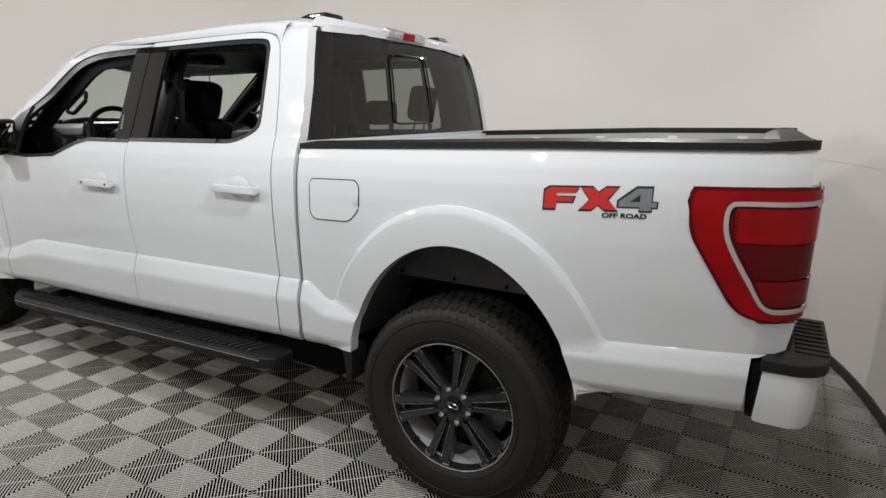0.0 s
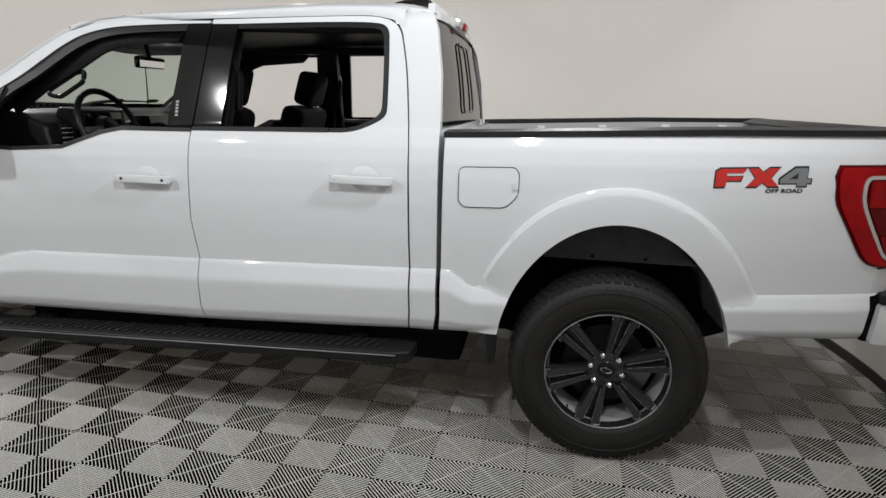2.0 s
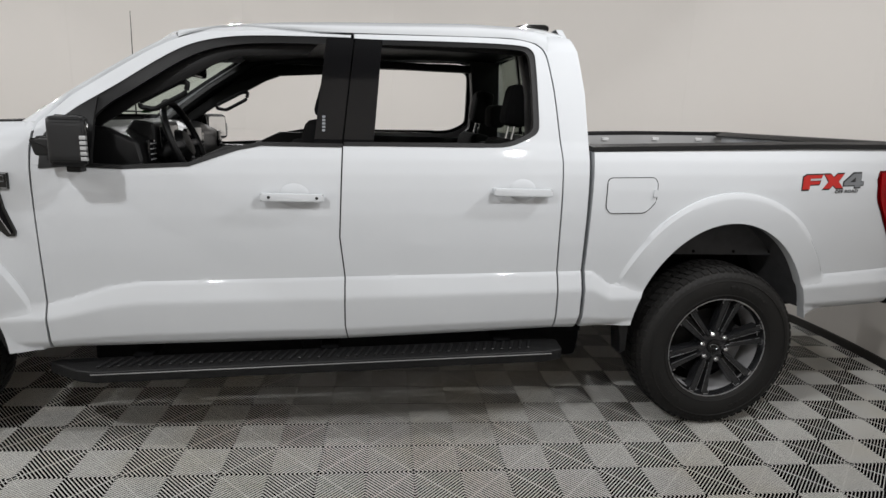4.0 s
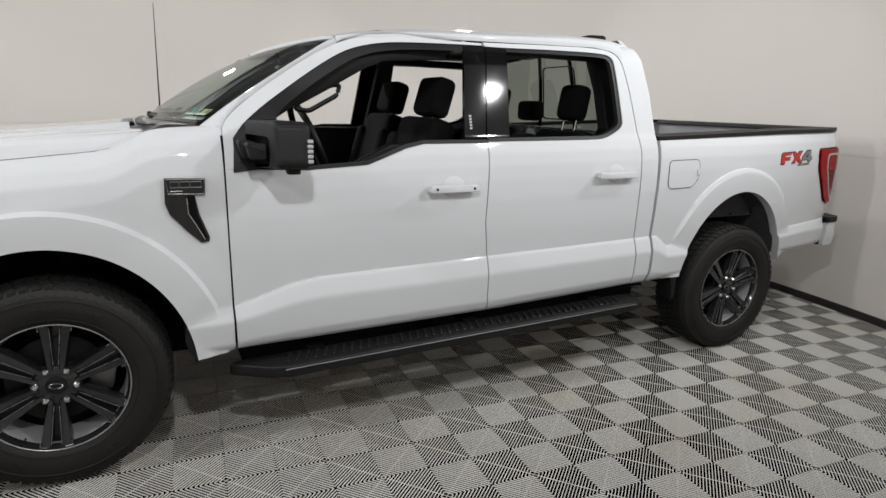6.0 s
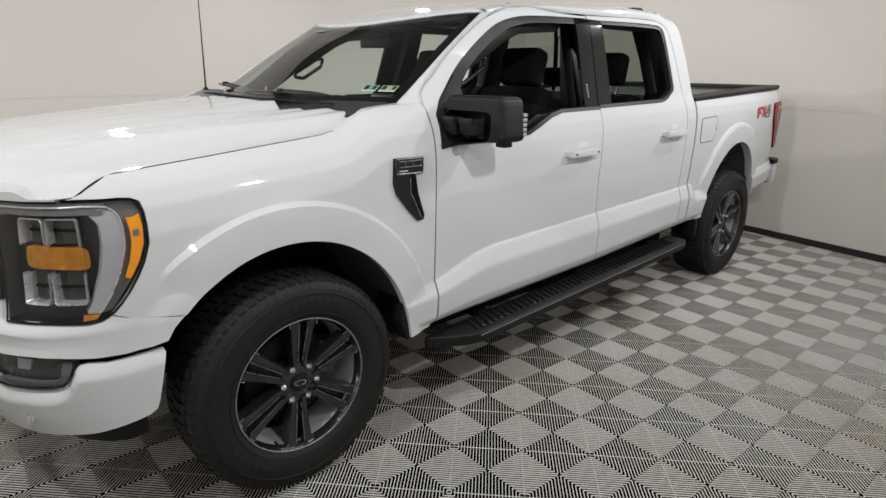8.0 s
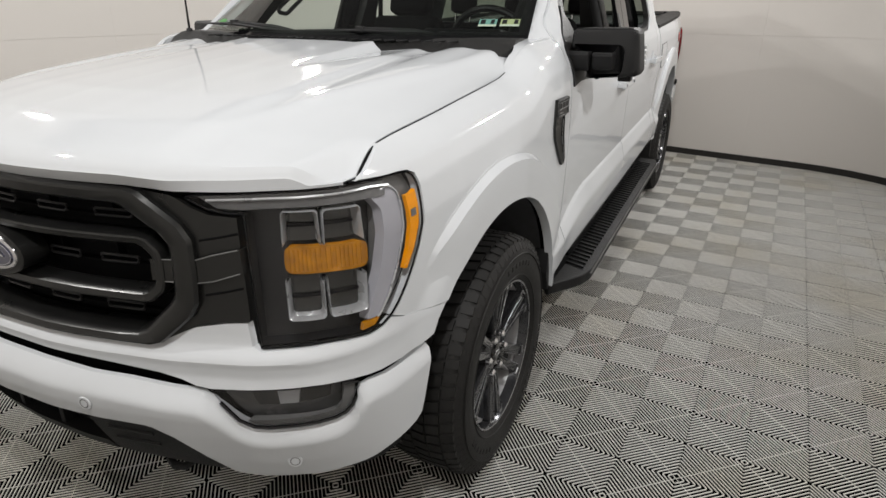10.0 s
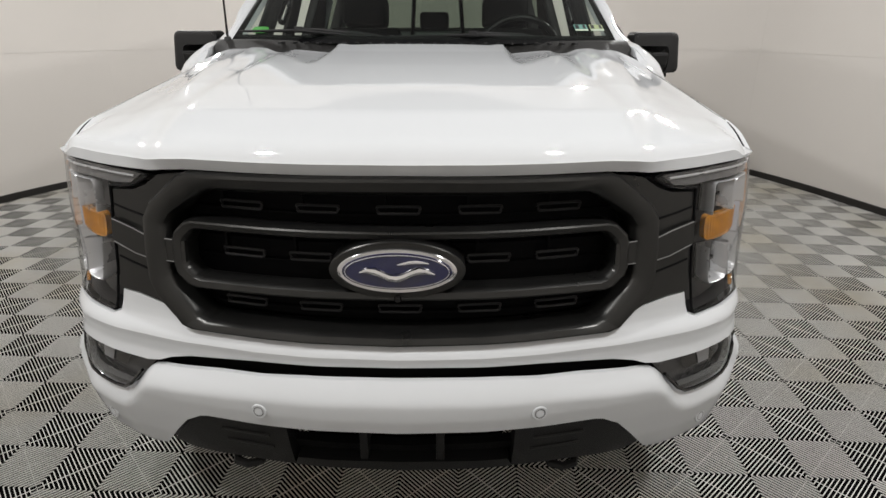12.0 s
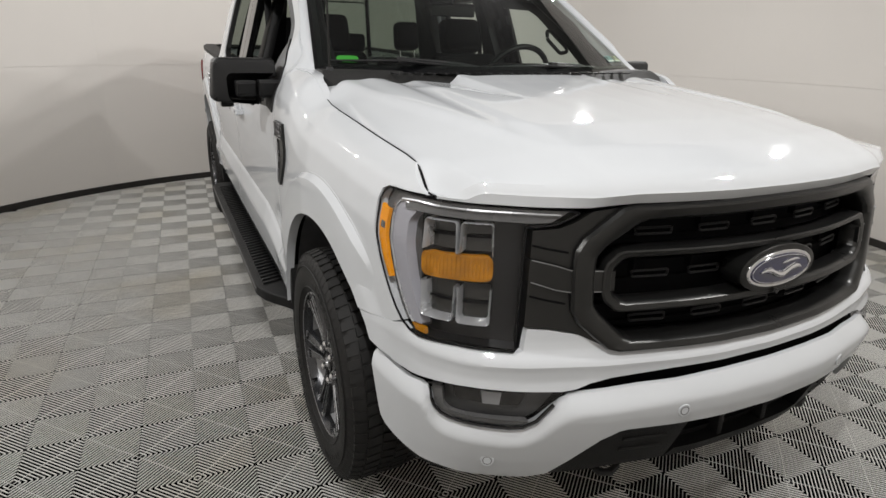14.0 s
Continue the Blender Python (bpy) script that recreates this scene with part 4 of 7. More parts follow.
# A-pillars
for side in (-1, 1):
    rows = []
    bm = bmesh.new()
    for k in range(-2, 15):
        t = k / 14
        a = screen_map(side * 1.0, t, 0.0) + Vector((0, 0, -0.004))
        zf = float(np.interp(t, [-0.15, 0, 0.06, 0.25, 0.5, 0.75, 1.0], [1.352, 1.388, 1.420, 1.515, 1.604, 1.687, 1.757]))
        sx = float(np.interp(zf, [p[1] for p in SEAM_F], [p[0] for p in SEAM_F]))
        b = side_map(sx - 0.004, zf)
        b.y *= -side
        mid = (a + b) / 2 + Vector((-0.006, side * 0.010, 0.010))
        rows.append([bm.verts.new(v) for v in (a + Vector((0.03, -side * 0.02, -0.03)), a, a.lerp(mid, 0.6) + Vector((-0.004, side * 0.004, 0.004)), mid, mid.lerp(b, 0.5) + Vector((-0.003, side * 0.006, 0.004)), b, b + Vector((0.02, -side * 0.03, -0.01)))])
    for A, B in zip(rows, rows[1:]):
        for i in range(6):
            bm.faces.new((A[i], A[i + 1], B[i + 1], B[i]))
    bmesh.ops.recalc_face_normals(bm, faces=bm.faces[:])
    part("windshield_pillar", bm, PAINT, truck, "white windshield pillar", smooth=60)
    # roof rail between the roof panel and the door seam
    bm = bmesh.new()
    rows = []
    xs = [1.165 + 1.595 * k / 32 for k in range(33)]
    for x in xs:
        a = roof_map(x, side * float(np.interp(x, [1.165, 1.22, 1.35, 1.6, 2.3, 2.78, 2.86], [0.695, 0.722, 0.738, 0.742, 0.742, 0.735, 0.71])))
        zs = float(np.interp(x, [1.165, 1.20, 1.30, 1.45, 1.88, 2.3, 2.6, 2.70, 2.75, 2.76], [1.757, 1.773, 1.795, 1.806, 1.811, 1.823, 1.831, 1.816, 1.79, 1.775]))
        b = side_map(x, zs)
        b.y *= -side
        m = (a + b) / 2 + Vector((0, side * 0.010, 0.010))
        rows.append([bm.verts.new(v) for v in (a + Vector((0, -side * 0.03, -0.006)), a + Vector((0, -side * 0.004, 0)), a.lerp(m, 0.6) + Vector((0, side * 0.002, 0.003)), m, m.lerp(b, 0.5) + Vector((0, side * 0.004, 0.002)), b, b + Vector((0, -side * 0.03, 0)))])
    for A, B in zip(rows, rows[1:]):
        for i in range(6):
            bm.faces.new((A[i], A[i + 1], B[i + 1], B[i]))
    bmesh.ops.recalc_face_normals(bm, faces=bm.faces[:])
    part("roof_rail", bm, PAINT, roof, smooth=60)


def back_map(s, t, off=0.0):
    """Rear of the cab: s across (-1 to 1), t up (0 to 1)."""
    y = s * (0.905 - 0.19 * max(t, 0))
    x = 2.952 - 0.075 * max(t, 0) ** 1.6 - 0.012 * abs(s) ** 3
    return Vector((x + off, y, 1.36 + 0.522 * t))


part("cab_back", panel(dense([(-1, -1.2), (1, -1.2), (1, 0.03), (-1, 0.03)], 0.1, True), back_map, (-0.03, 0, 0), 0.12), PAINT, truck, "white rear cab wall below the glass")
part("glass_surround", panel(dense([(-0.99, 0.03), (0.99, 0.03), (0.98, 0.93), (-0.98, 0.93)], 0.1, True), lambda s, t: back_map(s, t, -0.006), None, 0.12, (1, 0, 0)), TINT, truck, "dark tinted rear cab window")
cabhead = part("cab_header", panel(dense([(-0.99, 0.93), (0.99, 0.93), (0.93, 1.02), (-0.93, 1.02)], 0.08, True), back_map, (-0.03, 0, 0), 0.1), PAINT, roof)
sl = [(-0.25, 0.14), (0.20, 0.14), (0.20, 0.80), (-0.25, 0.80)]
part("slider_frame", tube([back_map(s, t, 0.002) for s, t in dense(rounded(sl, 0.06), 0.05, True)], 0.005, 8, True), GLOSSBLACK, truck, "black frame of the sliding rear window")
for s in (-0.25, 0.20):
    part("window_bar", tube([back_map(s, t, -0.022) for t in (0.04, 0.3, 0.6, 0.95)], 0.017, 10, flat=0.6), GLOSSBLACK, truck, "black upright bar of the sliding rear window")

# ---- front end ----
def s_x(x):
    """The length along the plan line, far round the corner, at which it reaches x."""
    return float(np.interp(x, [p[0] for p in PLAN], S_AT))


def nose_panel(name, outline, material, parent, label="", off=0.0, depth=0.03, step=0.022, side=None, on=nose_map, vstep=None):
    f = lambda u, v: on(u, v, off)
    def turn_in(p):
        w = smoothstep(-0.80, -0.58, p.x) * smoothstep(0.6, 0.8, abs(p.y))
        return Vector((depth * (1 - w), -depth * w * (1 if p.y > 0 else -1), 0))
    bm = panel(dense(outline, 0.03, True), f, turn_in, step, (-1, 0, 0), vstep)
    if side is not None:
        bm = moved(bm, MIRROR_Y) if side < 0 else bm
    return part(name, bm, material, parent, label)


def band(outer, inner, h, back, off=0.0):
    """A closed bar between two outlines of (s, z) with a rounded face that stands h proud."""
    bm = bmesh.new()
    n = len(outer)
    rows = []
    for t, d in ((0.0, -back), (0.0, h * 0.55), (0.10, h * 0.9), (0.25, h), (0.72, h * 0.86), (0.88, h * 0.62), (1.0, h * 0.1), (1.0, -back)):
        row = []
        for o, i in zip(outer, inner):
            row.append(bm.verts.new(nose_map(o[0] + (i[0] - o[0]) * t, o[1] + (i[1] - o[1]) * t, off + d)))
        rows.append(row)
    for A, B in zip(rows, rows[1:]):
        for k in range(n):
            bm.faces.new((A[k], A[(k + 1) % n], B[(k + 1) % n], B[k]))
    bmesh.ops.recalc_face_normals(bm, faces=bm.faces[:])
    return bm


def refine(pairs, k=5):
    """Matching outlines with k steps between their corners."""
    a, b = pairs
    A, B = [], []
    n = len(a)
    for i in range(n):
        for j in range(k):
            t = j / k
            A.append((a[i][0] + (a[(i + 1) % n][0] - a[i][0]) * t, a[i][1] + (a[(i + 1) % n][1] - a[i][1]) * t))
            B.append((b[i][0] + (b[(i + 1) % n][0] - b[i][0]) * t, b[i][1] + (b[(i + 1) % n][1] - b[i][1]) * t))
    return A, B


# painted strip under the lamps and the grille
gap_line = [(0.0, 0.748), (0.31, 0.744), (0.48, 0.732), (0.53, 0.722), (0.565, 0.709), (0.60, 0.704), (0.70, 0.707), (0.82, 0.709), (0.92, 0.700), (0.98, 0.691), (1.05, 0.689), (1.12, 0.697), (1.165, 0.708)]
fas = yz([(0.0, 0.796), (0.43, 0.797), (0.475, 0.801), (0.55, 0.836), (0.62, 0.849), (0.668, 0.853), (0.676, 0.80)]) + [(q, z - 0.006) for q, z in LAMP_FOOT[::-1]] + [(1.03, 0.811), (1.065, 0.799), (1.10, 0.793), (1.16, 0.785), (s_x(-0.368), 0.779), (s_x(-0.40), 0.745)] + gap_line[::-1]
fascia = nose_panel("front_fascia", fas + [(-u, v) for u, v in reversed(fas[1:-1])], PAINT, truck, "white painted strip under the headlights", depth=0.018, step=0.02, vstep=0.006)
# bumper
b_low = [(1.00, 0.452), (0.95, 0.445), (0.80, 0.436), (0.66, 0.432)] + yz([(0.60, 0.444), (0.55, 0.502), (0.49, 0.572), (0.45, 0.596), (0.43, 0.600), (0.0, 0.602)])
bmp = [(q, BUMPER_TOP(q)) for q in (0.0, 0.2, 0.4, 0.5, 0.55, 0.58, 0.60, 0.62, 0.64, 0.66, 0.68, 0.70, 0.74, 0.80, 0.85, 0.875, 0.89, 0.90, 0.91, 0.92, 0.93, 0.95, 1.0, 1.05, 1.10, 1.135)] + [(1.150, 0.682), (1.155, 0.67), (1.140, 0.60), (1.122, 0.52), (1.112, 0.490), (1.09, 0.474), (1.05, 0.463)] + b_low
bumper = nose_panel("front_bumper", bmp + [(-u, v) for u, v in reversed(bmp[1:-1])], PAINT, truck, "white front bumper with parking sensors", off=0.012, depth=0.012, step=0.011, vstep=0.006, on=bumper_map)
# black sheet behind the bumper gap, shade given as colour
nose_panel("bumper_gap_shade", [(0, 0.78), (0.66, 0.78), (1.09, 0.74), (1.06, 0.56), (0.64, 0.56), (0.58, 0.60), (0, 0.60)] + [(-u, v) for u, v in [(0.58, 0.60), (0.64, 0.56), (1.06, 0.56), (1.09, 0.74), (0.66, 0.78)]], DARK, bumper, "near-black sheet that paints the shade in the gap above the bumper", off=-0.045, step=0.06)
for sd in (-1, 1):
    # fog lamp pocket
    fo = [(0.595, 0.700), (0.64, 0.700), (0.78, 0.702), (0.88, 0.697), (0.918, 0.688), (0.910, 0.650), (0.902, 0.632), (0.884, 0.616), (0.86, 0.611), (0.72, 0.605), (0.69, 0.608), (0.66, 0.628), (0.62, 0.672)]
    fog = nose_panel("fog_lamp", fo, LAMPGREY, bumper, "grey fog lamp in the bumper corner", off=-0.040, side=sd)
    nose_panel("lower_scoop", [(0.69, 0.624), (0.86, 0.630), (0.878, 0.642), (0.888, 0.690), (0.915, 0.688), (0.906, 0.640), (0.884, 0.619), (0.86, 0.614), (0.72, 0.608), (0.69, 0.611), (0.675, 0.622)], FOGGREY, fog, "pale grey scoop along the foot of the lamp", off=-0.012, side=sd, depth=0.02)
    nose_panel("lamp_strip", [(0.68, 0.690), (0.865, 0.690), (0.855, 0.660), (0.70, 0.655)], CELLBACK, fog, off=-0.030, side=sd, depth=0.005)
    nose_panel("lamp_cell", [(0.74, 0.688), (0.79, 0.688), (0.785, 0.658), (0.745, 0.658)], SILVER, fog, off=-0.027, side=sd, depth=0.004)
    nose_panel("lens", fo, SMOKELENS, fog, off=-0.006, side=sd, depth=0.002)
    rimp = [nose_map(u, v, -0.004) for u, v in dense(fo[3:], 0.03)]
    if sd < 0:
        rimp = [Vector((p.x, -p.y, p.z)) for p in rimp]
    part("rim", tube(rimp, 0.0045, 6), GLOSSBLACK, fog)
    # black valance wing
    vo = yz([(0.252, 0.597), (0.43, 0.595), (0.455, 0.590), (0.49, 0.566), (0.55, 0.496), (0.60, 0.438), (0.57, 0.408), (0.42, 0.424), (0.265, 0.436)])
    val = nose_panel("valance_wing", vo, PLASTIC, bumper, "black grained valance wing", off=0.004, side=sd, depth=0.06)
    for zz in (0.548, 0.505):
        pth = [nose_map(s_of(y), zz - 0.01 * (y - 0.3), 0.005) for y in (0.30, 0.36, 0.42)]
        part("ridge", tube([Vector((p.x, p.y * sd, p.z)) for p in pth], 0.004, 6), PLASTIC, val)
    # tow hook
    hk = [(-0.76, 0.40 * sd - 0.035, 0.44), (-0.81, 0.40 * sd - 0.04, 0.405), (-0.84, 0.40 * sd - 0.03, 0.395), (-0.85, 0.40 * sd, 0.393), (-0.84, 0.40 * sd + 0.03, 0.395), (-0.81, 0.40 * sd + 0.04, 0.405), (-0.76, 0.40 * sd + 0.035, 0.44)]
    part("tow_hook", tube(hk, 0.011, 8), PLASTIC, bumper, "black tow hook")
    # parking sensors
    for y, z in ((0.295, 0.645), (0.738, 0.503)):
        c = bumper_map(s_of(y), z, 0.0125)
        q = bumper_map(s_of(y) + 0.01, z, 0.0125) - bumper_map(s_of(y) - 0.01, z, 0.0125)
        ang = math.atan2(q.y, q.x) - math.pi / 2
        m = Matrix.Translation((c.x, c.y * sd, c.z)) @ Matrix.Rotation((ang if sd > 0 else -ang) + math.pi / 2, 4, "Z")
        sens = part("parking_sensor", moved(lathe([(0.0, 0.003), (0.0095, 0.003), (0.0105, 0.001), (0.0115, 0.001), (0.0125, 0.003), (0.0165, 0.003), (0.018, 0.0)], 24, "y"), m), PAINT, bumper, "round white parking sensor")
        part("seal", moved(lathe([(0.0100, 0.0034), (0.0120, 0.0034)], 24, "y"), m), STEEL, sens)
nose_panel("valance_lip", yz([(0.0, 0.478), (0.25, 0.472), (0.265, 0.436), (0.0, 0.445)]) + [(-u, v) for u, v in reversed(yz([(0.25, 0.472), (0.265, 0.436)]))], PLASTIC, bumper, "black lower valance lip", off=0.006, depth=0.06)
inlet = nose_panel("air_inlet", yz([(0, 0.604), (0.262, 0.60), (0.262, 0.46), (0, 0.46)]) + [(-u, v) for u, v in yz([(0.262, 0.46), (0.262, 0.60)])], DARK, bumper, "dark lower air inlet", off=-0.09, step=0.1)
for y in (-0.09, 0.09):
    p = nose_map(y, 0.53)
    part("fin", box(p.x + 0.055, y, 0.535, 0.07, 0.02, 0.13, 0.004), PLASTIC, inlet)
nose_panel("air_dam", [(-1.08, 0.50), (1.08, 0.50), (1.08, 0.385), (1.02, 0.368), (0.80, 0.362), (0.55, 0.37), (-0.55, 0.37), (-0.80, 0.362), (-1.02, 0.368), (-1.08, 0.385)], PLASTIC, bumper, "black air dam under the bumper", off=-0.035, depth=0.03, step=0.06)

# grille
O = [(0, 1.160), (0.45, 1.153), (0.475, 1.145), (0.555, 1.078), (0.574, 1.045), (0.577, 0.98), (0.574, 0.90), (0.557, 0.868), (0.49, 0.806), (0.465, 0.799), (0, 0.797)]
I = [(0, 1.118), (0.395, 1.114), (0.42, 1.107), (0.500, 1.055), (0.518, 1.03), (0.521, 0.98), (0.518, 0.915), (0.505, 0.893), (0.445, 0.832), (0.42, 0.823), (0, 0.821)]
grille = new("grille")
grille.parent = truck
grille["label"] = "dark grey grille with a double bar frame"


def both(h):
    a = yz(h)
    return a + [(-u, v) for u, v in reversed(a[1:-1])]


part("outer_frame", band(*refine((both(O), both(I))), 0.026, 0.05, 0.0), SATIN, grille, "dark grey satin outer frame")
Oo = [(0, 1.045), (0.455, 1.047), (0.475, 1.042), (0.502, 1.017), (0.508, 0.998), (0.508, 0.94), (0.502, 0.921), (0.475, 0.897), (0.455, 0.891), (0, 0.892)]
Ii = [(0, 1.021), (0.440, 1.023), (0.454, 1.018), (0.472, 1.001), (0.477, 0.988), (0.477, 0.950), (0.472, 0.937), (0.454, 0.921), (0.440, 0.917), (0, 0.918)]
part("inner_frame", band(*refine((both(Oo), both(Ii))), 0.022, 0.03, -0.006), SATIN, grille, "dark grey satin inner ring")
back = [(u, v) for u, v in both([(0, 1.13), (0.50, 1.12), (0.60, 1.04), (0.60, 0.90), (0.50, 0.82), (0, 0.81)])]
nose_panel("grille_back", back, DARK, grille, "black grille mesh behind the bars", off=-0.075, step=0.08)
for sd in (-1, 1):
    wing = yz([(0.475, 1.146), (0.535, 1.137), (0.575, 1.110), (0.61, 1.096), (0.668, 1.092), (0.676, 0.858), (0.62, 0.854), (0.56, 0.842), (0.50, 0.812), (0.468, 0.802), (0.555, 0.876), (0.568, 0.90), (0.568, 1.045), (0.55, 1.075)])
    nose_panel("grille_wing", wing, SATIN, grille, "dark grey side wing beside the headlight", off=0.002, side=sd, depth=0.04)
    tab = yz([(0.475, 0.996), (0.575, 0.998), (0.61, 1.010), (0.672, 1.026), (0.674, 0.975), (0.61, 0.954), (0.575, 0.948), (0.475, 0.948)])
    nose_panel("cross_bar", tab, SATIN, grille, "bar that ties the ring to the wing", off=0.012, side=sd, depth=0.03)
    part("bright_line", tube([Vector((p.x, p.y * sd, p.z)) for p in (nose_map(s_of(y), z, 0.013) for y, z in ((0.495, 0.997), (0.575, 0.999), (0.61, 1.011), (0.668, 1.026)))], 0.0018, 6), STEEL, grille)
    for ya, za, zb in ((0.585, 1.040, 1.058), (0.585, 0.915, 0.935)):
        part("groove", tube([Vector((p.x, p.y * sd, p.z)) for p in (nose_map(s_of(y), z, 0.0022) for y, z in ((ya, za), (0.63, (za + zb) / 2), (0.668, zb)))], 0.0028, 6), DARK, grille)
    part("bright_line", tube([Vector((p.x, p.y * sd, p.z)) for p in (nose_map(s_of(y), z, 0.013) for y, z in ((0.495, 0.947), (0.575, 0.947), (0.61, 0.953), (0.668, 0.973)))], 0.0015, 6), STEEL, grille)
for z, ys in ((1.075, (-0.36, -0.18, 0.0, 0.18, 0.36)), (0.968, (-0.36, -0.20, 0.20, 0.36)), (0.855, (-0.36, -0.18, 0.0, 0.18, 0.36))):
    for y in ys:
        o = rounded([(y - 0.050, z + 0.007), (y - 0.046, z - 0.008), (y + 0.046, z - 0.008), (y + 0.050, z + 0.007)], 0.004, 2)
        pts = [nose_map(s_of(a), b, -0.035) for a, b in o]
        part("slot_frame", tube(pts, 0.0035, 6, True), SLOT, grille, "dull black slot in the mesh")
        part("rib", box(nose_map(s_of(y), z, -0.055).x, y + 0.03, z + 0.02, 0.02, 0.006, 0.05), DARK, grille)
for z in (1.10, 1.055, 0.99, 0.945, 0.88, 0.835):
    part("slat", tube([nose_map(q, z, -0.064) for q in np.linspace(-0.55, 0.55, 24)], 0.005, 5), DARK, grille)


def oval(a, b, off0, off1, z0=0.965):
    """A flat oval plate on the nose, domed a little."""
    bm = bmesh.new()
    rings = []
    base = nose_map(0, z0, 0).x
    for k, d in ((1.0, off0), (1.0, off1 - 0.002), (0.97, off1), (0.0, off1)):
        rings.append([bm.verts.new((base - d, a * k * math.cos(t), z0 + b * k * math.sin(t))) for t in np.linspace(0, 2 * math.pi, 48, endpoint=False)])
    for A, B in zip(rings[:3], rings[1:3]):
        for i in range(48):
            bm.faces.new((A[i], A[(i + 1) % 48], B[(i + 1) % 48], B[i]))
    bm.faces.new(rings[2])
    bmesh.ops.delete(bm, geom=rings[3], context="VERTS")
    bmesh.ops.recalc_face_normals(bm, faces=bm.faces[:])
    return bm


badge = part("badge_surround", oval(0.142, 0.064, -0.04, 0.022), SATIN, grille, "dark grey badge surround")
part("badge_ring", oval(0.124, 0.049, 0.0, 0.027), CHROME, badge, "chrome badge ring")
part("badge_face", oval(0.114, 0.041, 0.0, 0.029), BADGEBLUE, badge, "blue oval badge face")
part("badge_line", tube([(nose_map(0, 0.965, 0).x - 0.0295, 0.108 * math.cos(t), 0.965 + 0.0365 * math.sin(t)) for t in np.linspace(0, 2 * math.pi, 48, endpoint=False)], 0.0012, 5, True), CHROME, badge)
bx = nose_map(0, 0.965, 0).x - 0.030
wave = [(bx, -0.078 + 0.0156 * k, 0.960 + 0.009 * math.sin(k * 0.9)) for k in range(11)]
part("badge_mark", tube(wave, [0.002, 0.006, 0.009, 0.0075, 0.008, 0.010, 0.008, 0.0075, 0.009, 0.006, 0.002], 8), CHROME, badge, "plain silver wave")
part("badge_mark", tube([(bx, -0.066 + 0.013 * k, 0.984 + 0.004 * math.sin(k * 0.8)) for k in range(6)], [0.001, 0.003, 0.004, 0.004, 0.003, 0.001], 6), CHROME, badge)
part("camera_eye", moved(lathe([(0, -0.004), (0.006, -0.004), (0.008, 0.0)], 16, "y"), Matrix.Translation((nose_map(0, 0.905).x - 0.022, 0, 0.902)) @ Matrix.Rotation(radians(-90), 4, "Z")), GLOSSBLACK, badge)

# headlights
def to_side(pts, sd):
    return [Vector((p.x, p.y * sd, p.z)) for p in pts]


